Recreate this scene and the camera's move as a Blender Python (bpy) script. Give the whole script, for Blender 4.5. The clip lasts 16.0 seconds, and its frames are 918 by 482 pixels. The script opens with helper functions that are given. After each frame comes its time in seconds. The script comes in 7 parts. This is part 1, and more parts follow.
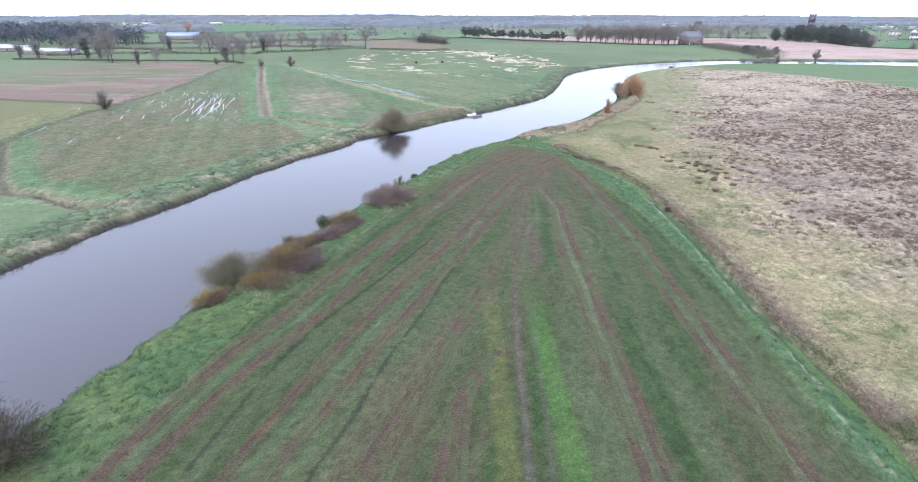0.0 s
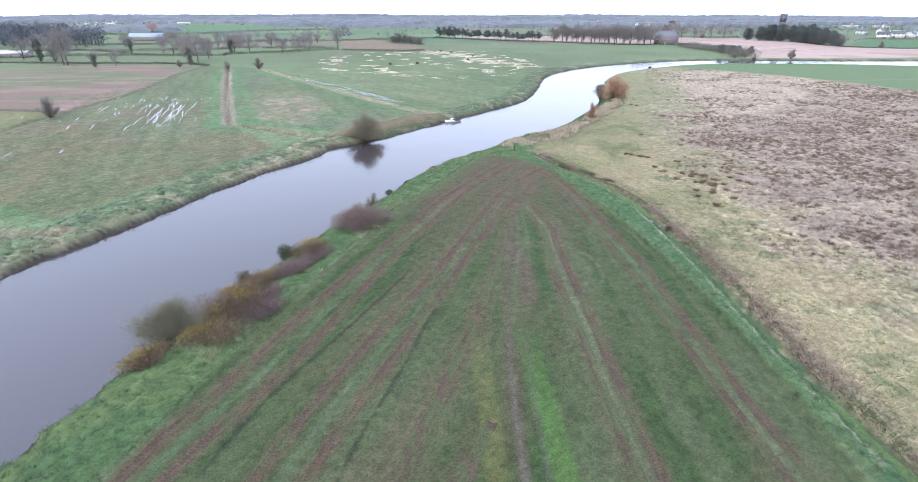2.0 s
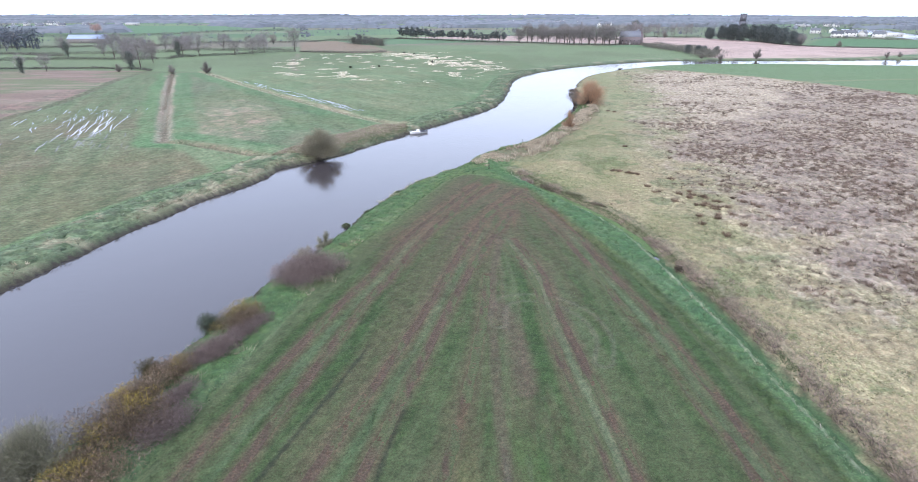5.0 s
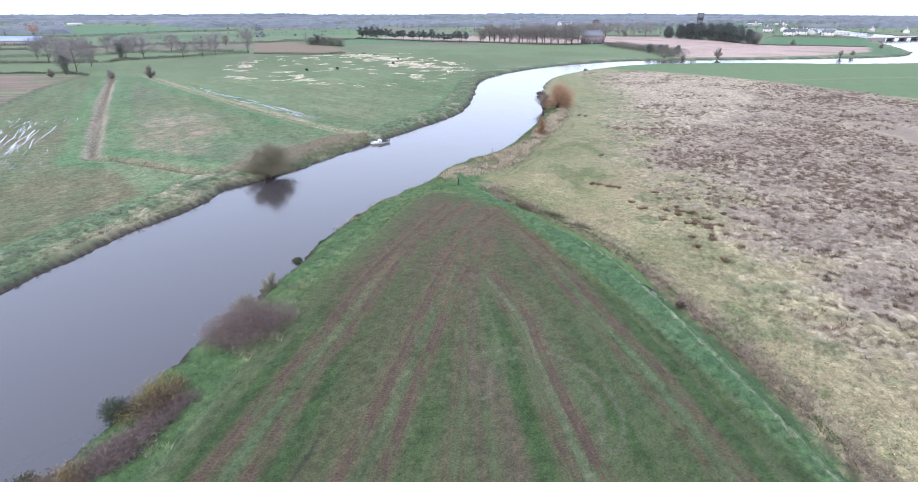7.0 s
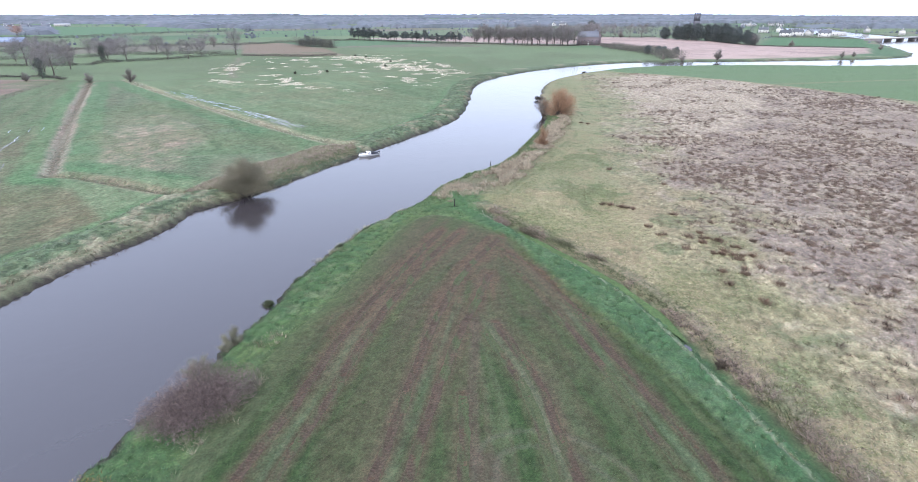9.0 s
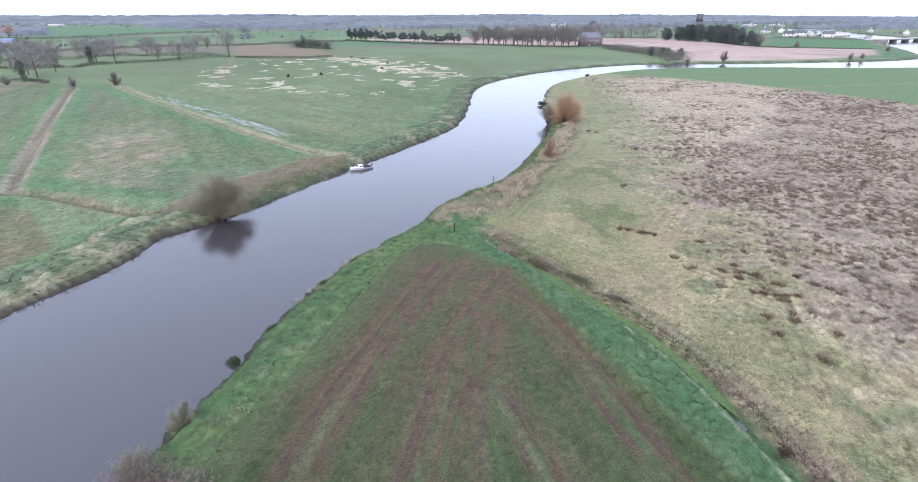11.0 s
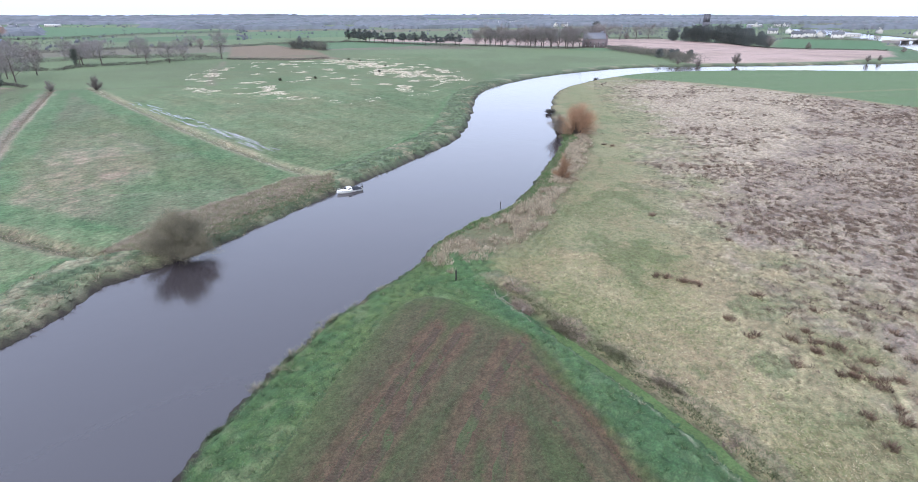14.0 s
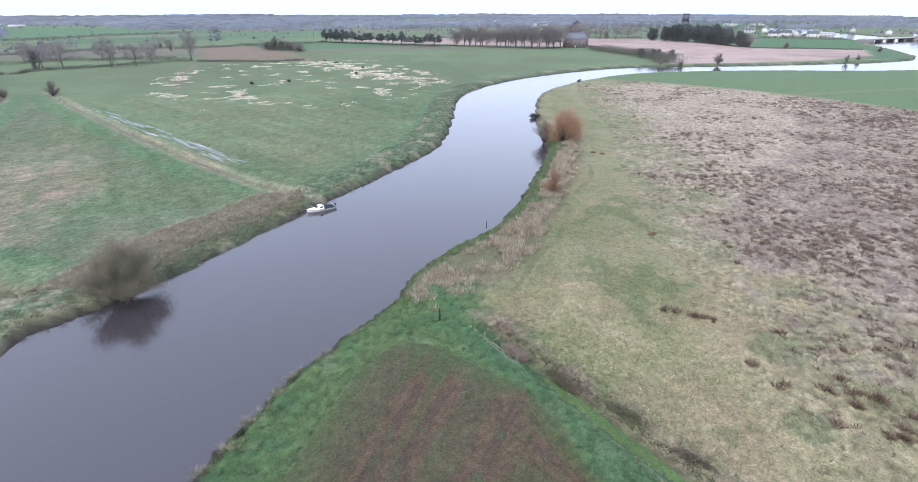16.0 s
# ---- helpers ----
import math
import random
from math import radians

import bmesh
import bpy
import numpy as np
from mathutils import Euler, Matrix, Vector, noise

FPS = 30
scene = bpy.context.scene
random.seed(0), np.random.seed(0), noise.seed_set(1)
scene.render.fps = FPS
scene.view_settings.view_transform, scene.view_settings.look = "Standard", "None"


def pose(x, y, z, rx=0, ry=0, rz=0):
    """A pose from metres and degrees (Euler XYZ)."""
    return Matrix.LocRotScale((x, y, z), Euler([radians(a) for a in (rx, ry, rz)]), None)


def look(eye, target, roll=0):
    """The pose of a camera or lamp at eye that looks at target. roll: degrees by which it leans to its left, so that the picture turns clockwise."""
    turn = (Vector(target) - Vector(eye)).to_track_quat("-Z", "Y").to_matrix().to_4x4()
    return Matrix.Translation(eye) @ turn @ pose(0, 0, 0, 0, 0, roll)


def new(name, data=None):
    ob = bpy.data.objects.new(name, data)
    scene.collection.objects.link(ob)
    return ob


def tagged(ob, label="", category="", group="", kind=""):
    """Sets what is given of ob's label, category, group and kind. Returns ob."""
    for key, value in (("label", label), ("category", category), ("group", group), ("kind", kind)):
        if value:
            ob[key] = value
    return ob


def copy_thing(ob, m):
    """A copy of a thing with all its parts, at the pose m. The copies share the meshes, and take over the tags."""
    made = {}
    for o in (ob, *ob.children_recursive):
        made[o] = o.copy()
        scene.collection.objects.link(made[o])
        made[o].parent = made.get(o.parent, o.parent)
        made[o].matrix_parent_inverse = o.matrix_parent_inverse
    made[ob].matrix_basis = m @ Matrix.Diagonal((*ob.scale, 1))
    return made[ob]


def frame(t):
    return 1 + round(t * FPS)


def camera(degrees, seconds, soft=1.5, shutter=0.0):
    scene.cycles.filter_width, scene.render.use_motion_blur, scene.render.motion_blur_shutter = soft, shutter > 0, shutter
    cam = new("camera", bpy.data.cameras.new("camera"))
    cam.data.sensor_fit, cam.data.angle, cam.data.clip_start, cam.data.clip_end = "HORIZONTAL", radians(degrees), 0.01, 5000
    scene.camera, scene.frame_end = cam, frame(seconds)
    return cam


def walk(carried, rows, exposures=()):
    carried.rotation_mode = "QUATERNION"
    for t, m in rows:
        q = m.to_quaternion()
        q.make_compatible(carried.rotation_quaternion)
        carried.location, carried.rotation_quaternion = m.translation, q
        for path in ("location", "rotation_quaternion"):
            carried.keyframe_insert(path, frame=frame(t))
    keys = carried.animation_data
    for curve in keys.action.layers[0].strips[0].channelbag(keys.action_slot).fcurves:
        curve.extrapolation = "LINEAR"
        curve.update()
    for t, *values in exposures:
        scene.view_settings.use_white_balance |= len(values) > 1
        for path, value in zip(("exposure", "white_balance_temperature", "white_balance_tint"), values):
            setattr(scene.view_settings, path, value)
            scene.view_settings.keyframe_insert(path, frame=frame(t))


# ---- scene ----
cam = camera(82.2, 16.0, 0.8)
METRES, EYE, TILT, LEAN, TURN = 91.4, 33.6, 0.0, 0.0, 0.0
ROWS = [
    (0.0, 0.0, 0.0, 0.0, 0.05, -23.63, -0.1),
    (0.5, -0.0022, 0.0294, 0.0, -1.3, -23.64, -0.07),
    (1.0, -0.0034, 0.0591, 0.0002, -1.93, -23.66, -0.07),
    (1.5, -0.0043, 0.0894, 0.0006, -2.31, -23.68, -0.09),
    (2.0, -0.0048, 0.1202, 0.0009, -2.54, -23.67, -0.08),
    (2.5, -0.0047, 0.149, 0.0013, -2.71, -23.67, -0.08),
    (3.0, -0.0046, 0.1836, 0.0017, -2.91, -23.67, -0.08),
    (5.5, 0.0019, 0.3441, 0.0022, -7.77, -23.7, -0.04),
    (6.0, 0.0043, 0.3789, 0.003, -9.18, -23.73, -0.03),
    (6.5, 0.0071, 0.4078, 0.0037, -9.84, -23.75, -0.02),
    (7.0, 0.0113, 0.4425, 0.0045, -10.29, -23.75, -0.01),
    (7.5, 0.0153, 0.4723, 0.005, -10.54, -23.74, -0.03),
    (8.0, 0.0204, 0.508, 0.0055, -10.75, -23.74, -0.0),
    (8.5, 0.0253, 0.5383, 0.0062, -10.86, -23.73, -0.0),
    (9.0, 0.0313, 0.5742, 0.0069, -10.95, -23.72, -0.01),
    (11.5, 0.0594, 0.7352, 0.0088, -11.09, -23.69, -0.02),
    (12.0, 0.0656, 0.7683, 0.009, -11.08, -23.69, -0.01),
    (12.5, 0.0703, 0.7955, 0.0095, -11.06, -23.7, -0.01),
    (13.0, 0.0758, 0.8272, 0.0101, -11.05, -23.71, -0.01),
    (13.5, 0.0807, 0.8536, 0.0104, -11.04, -23.71, -0.02),
    (14.0, 0.0858, 0.8847, 0.0112, -11.01, -23.71, -0.02),
    (14.5, 0.0904, 0.9103, 0.0121, -10.99, -23.72, -0.0),
    (15.0, 0.0959, 0.9398, 0.0129, -11.21, -23.72, 0.0),
    (15.5, 0.1003, 0.9637, 0.0137, -11.92, -23.74, 0.01),
    (16.0, 0.1058, 0.991, 0.0138, -13.13, -23.75, 0.03),
]
walk(cam, [(t, pose(0, 0, EYE, TILT, LEAN, TURN) @ pose(METRES * x, METRES * y, METRES * z, 90 + pitch, roll, yaw)) for t, x, y, z, yaw, pitch, roll in ROWS],
     exposures=((0.0, 0.33), (3.0, 0.32), (7.0, 0.24), (12.0, 0.14), (16.0, 0.06)))

# ---------------------------------------------------------------- light
SUN_EL, SUN_AZ = 48.0, 215.0
world = bpy.data.worlds.new("overcast_sky")
scene.world = world
world.use_nodes = True
wn, wl = world.node_tree.nodes, world.node_tree.links
sky = wn.new("ShaderNodeTexSky")
sky.sky_type, sky.sun_disc = "NISHITA", False
sky.sun_elevation, sky.sun_rotation = radians(SUN_EL), radians(SUN_AZ)
sky.air_density, sky.dust_density, sky.ozone_density = 1.0, 4.0, 1.0
grey = wn.new("ShaderNodeHueSaturation")
grey.inputs["Saturation"].default_value, grey.inputs["Value"].default_value = 0.35, 0.50
wl.new(sky.outputs[0], grey.inputs["Color"])
cloud = wn.new("ShaderNodeMixRGB")
cloud.inputs["Fac"].default_value, cloud.inputs["Color2"].default_value = 0.66, (1.30, 1.55, 2.28, 1)
wl.new(grey.outputs[0], cloud.inputs["Color1"])
back = wn["Background"]
back.inputs["Strength"].default_value = 1.0
wl.new(cloud.outputs[0], back.inputs["Color"])
sun = new("sun", bpy.data.lights.new("sun", "SUN"))
sun.data.energy, sun.data.angle, sun.data.color = 0.6, radians(25), (1.0, 0.97, 0.93)
az = radians(SUN_AZ)
sun.matrix_world = look(Vector((math.sin(az), math.cos(az), math.tan(radians(SUN_EL)))) * 100, (0, 0, 0))

# ---------------------------------------------------------------- small tools


def vnoise(x, y, seed=0):
    """Smooth value noise in 0..1 on a unit lattice."""
    xi, yi = np.floor(x).astype(np.int64), np.floor(y).astype(np.int64)
    fx, fy = x - xi, y - yi
    fx, fy = fx * fx * (3 - 2 * fx), fy * fy * (3 - 2 * fy)

    def h(a, b):
        n = (a * 374761393 + b * 668265263 + seed * 144269504) & 0xFFFFFFFF
        n = ((n ^ (n >> 13)) * 1274126177) & 0xFFFFFFFF
        return ((n ^ (n >> 16)) & 0xFFFF) / 65535.0

    return (h(xi, yi) * (1 - fx) + h(xi + 1, yi) * fx) * (1 - fy) + (h(xi, yi + 1) * (1 - fx) + h(xi + 1, yi + 1) * fx) * fy


def fbm(x, y, size, seed=0, octaves=4):
    total, amp, s = 0, 0.5, 1.0 / size
    for k in range(octaves):
        total = total + amp * vnoise(x * s + 17.3 * k, y * s - 9.1 * k, seed + k)
        amp, s = amp * 0.5, s * 2.03
    return total / (1 - 0.5 ** octaves)


def ramp(v, a, b):
    k = np.clip((v - a) / (b - a), 0, 1)
    return k * k * (3 - 2 * k)


def spline(points, step=2.0):
    """Catmull-Rom through the points, as an array of close points."""
    p = [np.array(q, float) for q in points]
    p = [2 * p[0] - p[1]] + p + [2 * p[-1] - p[-2]]
    out = []
    for a, b, c, d in zip(p, p[1:], p[2:], p[3:]):
        n = max(1, int(np.linalg.norm(c - b) / step))
        for k in range(n):
            t = k / n
            out.append(0.5 * (2 * b + (c - a) * t + (2 * a - 5 * b + 4 * c - d) * t * t + (3 * b - a - 3 * c + d) * t ** 3))
    out.append(p[-2])
    return np.array(out)


def line_distance(x, y, line, reach):
    """Distance to a line of points, cut off at reach; and the side (positive to the right of its run)."""
    best, side = np.full(x.shape, reach, float), np.zeros(x.shape)
    order = np.argsort(y, kind="stable")
    ys = y[order]
    for a, b in zip(line, line[1:]):
        lo, hi = np.searchsorted(ys, [min(a[1], b[1]) - reach, max(a[1], b[1]) + reach])
        idx = order[lo:hi]
        px = x[idx]
        idx = idx[(px > min(a[0], b[0]) - reach) & (px < max(a[0], b[0]) + reach)]
        if not len(idx):
            continue
        ux, uy = b[0] - a[0], b[1] - a[1]
        k = np.clip(((x[idx] - a[0]) * ux + (y[idx] - a[1]) * uy) / (ux * ux + uy * uy + 1e-9), 0, 1)
        dx, dy = x[idx] - a[0] - k * ux, y[idx] - a[1] - k * uy
        d = np.hypot(dx, dy)
        near = d < best[idx]
        idx, d = idx[near], d[near]
        best[idx] = d
        side[idx] = np.sign(ux * -dy[near] + uy * dx[near])
    return best, side


def inside(x, y, poly):
    hit = np.zeros(x.shape, bool)
    order = np.argsort(y, kind="stable")
    ys = y[order]
    for a, b in zip(poly, np.roll(poly, -1, 0)):
        if a[1] == b[1]:
            continue
        lo, hi = np.searchsorted(ys, [min(a[1], b[1]), max(a[1], b[1])])
        idx = order[lo:hi]
        cross = a[0] + (y[idx] - a[1]) / (b[1] - a[1]) * (b[0] - a[0]) > x[idx]
        hit[idx[cross]] ^= True
    return hit


def area(x, y, poly, reach=8.0):
    """Signed distance to a closed outline: positive inside, cut off at reach."""
    poly = np.array(poly, float)
    d, _ = line_distance(x, y, np.vstack([poly, poly[:1]]), reach)
    return np.where(inside(x, y, poly), d, -d)


# ---------------------------------------------------------------- the plan, in metres
LEFT_BANK = spline([(-190, -420), (-130, -240), (-95, -60), (-78, 20), (-65.2, 68), (-62.7, 75), (-60.3, 84), (-54.8, 96), (-48.5, 112),
                    (-41, 129.5), (-35.5, 138), (-30.5, 147), (-28.6, 154.3), (-23, 158.5), (-18.2, 164), (-12.2, 170.5), (0.6, 188),
                    (10.4, 200), (19, 211), (33, 229), (41.4, 246), (49.2, 271), (56, 297), (66, 326), (83, 353), (116, 385), (158, 409),
                    (190, 423), (217, 426), (262, 421), (304, 417), (352, 416), (405, 417), (440, 424), (466, 440), (499, 472), (575, 567),
                    (640, 642), (700, 760), (760, 900), (900, 1100)])
RIGHT_BANK = spline([(-150, -430), (-95, -250), (-60, -60), (-44, 10), (-38.5, 38), (-36.3, 46), (-33.7, 56), (-28, 71), (-22.5, 86),
                     (-19.5, 94), (-14.6, 104), (-10.6, 113), (-7.4, 121), (-4, 128), (1, 136.5), (6.4, 142.7), (11, 148), (15.8, 153),
                     (18, 158), (25.5, 166), (36, 174.5), (45, 187), (54, 202), (62, 216), (67.5, 228), (72, 246), (79, 267), (90, 297),
                     (100, 318), (111, 335), (137, 360), (166, 379), (196, 389), (234, 388), (271, 384), (306, 375), (344, 367),
                     (375, 365), (450, 372), (540, 402), (620, 480), (680, 570), (726, 642), (790, 760), (850, 890), (990, 1080)])
RIVER = np.vstack([LEFT_BANK, RIGHT_BANK[::-1]])
WATER_Z = -0.9
FIELD = np.vstack([spline([(-32, 10), (-29.7, 30), (-26.9, 43), (-22.8, 58), (-19.3, 70.5), (-14.4, 85), (-8.6, 102), (-2.5, 112.8), (4.3, 127.5),
                           (10.6, 138.5), (15.5, 141), (19.4, 138.7), (23.6, 133), (25.6, 128), (26.2, 120), (28.8, 106), (31, 94), (32.2, 82),
                           (33, 68), (32.6, 53), (31.8, 36), (31, 20)]), [(31, -60), (-45, -60)]])
DITCH_EAST = spline([(36.5, -60), (36.8, 20), (36.9, 40), (36.9, 52), (37.2, 62), (38.2, 78.5), (38, 97), (37.2, 107), (34, 117.5), (30.6, 126), (27.2, 135.5), (24.6, 142)])
PALE_LINE = spline([(34, -60), (34, 30), (35.2, 41.5), (35.2, 52), (35.7, 62.5), (36.2, 72), (36.5, 84), (36.2, 103.5), (33.4, 115.5), (28.8, 128.4), (25, 137.3), (22.4, 144.5)])
DITCH_1 = spline([(-132, 368), (-103, 284), (-87.3, 240), (-80.5, 221.5), (-67.5, 186.5), (-66, 183)])
DITCH_1B = spline([(-66, 183.5), (-60, 181), (-50, 174.5), (-40, 167.5), (-32.5, 163.5)])
DITCH_2 = spline([(-117, 374), (-110, 362), (-73.6, 304.5), (-44, 259), (-22, 227), (-7.3, 207.5), (0.9, 199.5)])
DITCH_SIDE = spline([(-126, 143), (-95.5, 105), (-84.8, 100.3), (-72.1, 93.5), (-62, 93)])
DITCH_BROWN = spline([(-126, 143), (-131.4, 173.6), (-133.3, 209), (-134, 256.6), (-147, 334), (-152, 383)])
DITCH_OLIVE = spline([(-240, 232), (-187.8, 220), (-160, 214.5), (-133, 208)])
CROSS_BANK = spline([(-160, 375), (-134, 370.5), (-110, 366.5), (-87, 368.5), (-63, 372.7), (-37.5, 377.3), (-10, 382.3), (20, 390), (45, 384)])
TRACKS = [spline([(q[0][0] - 2.4 * (q[1][0] - q[0][0]), q[0][1] - 50)] + q, 1.5) for q in (
    [(-28.6, 20), (-28.1, 30), (-26.4, 38.8), (-24, 46.5), (-20.3, 55.5), (-15.6, 68.6), (-8.4, 86), (-5, 93.4), (0.4, 106.4), (9, 122.2), (15.5, 133)],
    [(-25.6, 20), (-25, 30), (-23.3, 38), (-20.5, 45.5), (-16, 55.5), (-11.4, 68.6), (-5.6, 85.2), (-1.8, 93.6), (3.1, 106), (10.4, 120), (17.8, 131.8)],
    [(-19.4, 22), (-18.2, 30.7), (-15.7, 39.6), (-12.1, 49.9), (-6.7, 63.2), (1.6, 82.5), (6.1, 94.6), (10.9, 107), (17.1, 118.7), (24.8, 129)],
    [(-16.4, 22), (-15.2, 30), (-12, 38), (-8.6, 48.2), (-3.4, 61.6), (3.4, 79.6), (8.5, 93), (13, 103), (19.5, 116)],
    [(-9.4, 22), (-7.9, 30), (-5.1, 38.8), (-1.5, 48.2), (3.7, 63.2), (8.3, 79.6), (11, 92)],
    [(-7, 22), (-5.6, 30), (-2.5, 41.4), (1.1, 51.7)],
    [(-1.5, 22), (-1.5, 30), (-0.2, 38), (1.5, 42.3)],
    [(0.2, 22), (0.3, 30), (0.9, 38.9), (4.2, 47.2)],
    [(14.5, 22), (14.7, 30), (14.9, 38), (15.2, 48), (15.6, 63), (15.8, 76), (17, 91), (15.5, 103)],
    [(16.4, 22), (16.5, 30), (16.7, 39), (17, 50.6), (17.6, 65), (18, 82), (18.6, 93), (17.2, 104)],
    [(26, 22), (26.4, 32.6), (26.6, 41), (26.4, 50), (26.5, 65), (26.5, 80), (25.6, 100), (23.8, 116)],
    [(27.3, 22), (27.8, 33), (28.3, 42), (28.2, 50), (28.8, 67), (29.2, 80), (28.4, 90), (27.9, 102.4), (26.7, 115.9), (24.2, 122.4)])]
WEAR = [1.0, 1.0, 0.95, 0.9, 0.6, 0.45, 0.6, 0.5, 0.5, 0.95, 0.4, 0.85]
PALE_STRIPES = [0.5 * (TRACKS[a][np.linspace(0, len(TRACKS[a]) - 1, 60).astype(int)] + TRACKS[c][np.linspace(0, len(TRACKS[c]) - 1, 60).astype(int)]) for a, c in ((0, 1), (2, 3), (8, 9), (10, 11))]
TURN_ARC = spline([(10.4, 80), (11.0, 83.2), (12.3, 85.2), (15.3, 85.6), (18.6, 84.2), (21.3, 80.5), (21.6, 75.7), (20, 71.6)], 1.0)
TURN_PATCH = spline([(11.2, 84), (11.7, 79), (11.6, 74), (11, 68)], 1.0)
DARK_RUSH = [(75, -60), (66, 60), (56, 107), (60, 127), (58.5, 140), (65, 155.5), (83, 174), (124, 207), (163, 242), (215, 290), (250, 150), (280, -60)]
MID_TRACK = spline([(4.6, -30), (5.3, 22), (5.5, 30), (6, 38), (6.4, 47.2), (7.3, 60), (8.7, 72.7), (11, 87.7), (15, 105)], 1.5)
MID_TRACK_2 = spline([(7.3, 22), (7.4, 30), (7.9, 38), (8.3, 47), (9.2, 60)], 1.5)
CRACK_2 = spline([(-21.5, 31), (-20, 39.2), (-18.8, 44.7), (-16.3, 51.9), (-13.6, 57.4), (-11.4, 61.9), (-8, 69), (-4.5, 77)], 1.0)
CRACK = spline([(-12.5, 26), (-11.4, 31.3), (-9.6, 36.5), (-7.5, 45.1), (-4.5, 54.2), (-1.9, 63.2), (0, 69)], 1.0)
RUSH_FIELD = [(75, -60), (66, 40), (61, 64), (58, 80), (57, 92), (59, 105), (59, 116), (62, 124), (64, 133), (67, 146), (76, 166), (85, 194), (108, 245),
              (119, 285), (131, 318), (140, 338), (168, 350), (183, 331), (199, 306), (212, 280), (222, 246), (250, 150), (280, -60)]
EAST_GREEN = [(150, 372), (168, 350), (183, 331), (199, 306), (212, 280), (222, 246), (250, 150), (280, 0), (700, 0), (700, 470), (540, 400), (375, 364), (271, 383), (196, 388)]
TRODDEN = spline([(73.6, 216.9), (65.4, 196.7), (56.8, 185.8), (44.7, 166.4), (37, 157.5), (31.5, 150)])
REED_BED = [(16, 152), (20, 147.5), (25, 150.6), (31, 154.4), (38, 160.8), (48.6, 177.5), (62, 198), (71, 216), (75, 228), (66, 228), (54, 202), (36, 174), (25, 166)]
BROWN_REED = [(-33, 163), (-24.5, 180.3), (-17, 188.3), (-6.2, 200.5), (1, 201.5), (2.4, 190), (-5, 181), (-12.2, 170.5), (-20, 164)]
OLIVE_FIELD = [(-400, 240), (-240, 232), (-160, 214.5), (-133, 208), (-131, 174), (-126, 143), (-240, 60), (-500, 60)]
BROWN_FLOOD = [(-400, 250), (-240, 232), (-160, 214.5), (-133, 209), (-134, 256), (-147, 334), (-152, 380), (-260, 400), (-420, 420)]
PUDDLE_FIELD = [(-126, 143), (-131, 174), (-133, 209), (-134, 256), (-147, 334), (-152, 383), (-132, 368), (-103, 284), (-80.5, 221), (-66, 183), (-43, 150), (-64, 100), (-95, 105)]
MIDDLE_FIELD = [(-64, 182), (-101, 284), (-130, 367), (-117, 372), (-73.6, 302), (-44, 256), (-22, 224), (-9, 205), (-30, 172)]
FAR_BROWN = [(-84, 530), (-110, 687), (-75, 716), (-21, 603), (-8, 540), (6, 514), (-40, 516)]
PINK_FIELD = [(292, 790), (250, 640), (276, 500), (241, 432), (294, 428), (361, 430), (443, 458), (499, 514), (423, 558), (424, 650), (410, 750)]
PINK_WEST = [(16, 800), (60, 752), (140, 690), (235, 625), (250, 640), (292, 790), (150, 830)]
FAR_GREEN_EAST = [(428, 575), (567, 725), (648, 660), (509, 515)]
TOP_FIELD = [(-640, 1440), (-387, 1380), (-238, 1126), (-410, 950)]


LANES = [(TRACKS[k], u) for k, u in ((0, -27.5), (2, -18.0), (4, -8.0), (8, 14.7), (11, 27.5))]


def lane(x, y):
    """How far across the worked field a place lies, counted along the drills, which run with the wheel tracks."""
    xs, u = [], [v for _, v in LANES]
    for line, _ in LANES:
        order = np.argsort(line[:, 1])
        end, before = line[order[-1]], line[order[-12]]
        slope = (end[0] - before[0]) / max(end[1] - before[1], 0.5)
        v = np.interp(y, line[order, 1], line[order, 0]) + np.maximum(y - end[1], 0) * np.clip(slope, -0.6, 0.6)
        xs.append(np.maximum(v, xs[-1] + 0.8) if xs else v)
    out = u[0] + (x - xs[0])
    for k in range(len(xs) - 1):
        t = (x - xs[k]) / (xs[k + 1] - xs[k])
        out = np.where(t >= 0, u[k] + t * (u[k + 1] - u[k]), out)
    return np.where(x > xs[-1], u[-1] + (x - xs[-1]), out)


def ragged(x, y):
    """How far the slumped, trampled water's edge strays from its smooth line."""
    return (fbm(x, y, 2.4, 61, 3) - 0.5) * 1.8


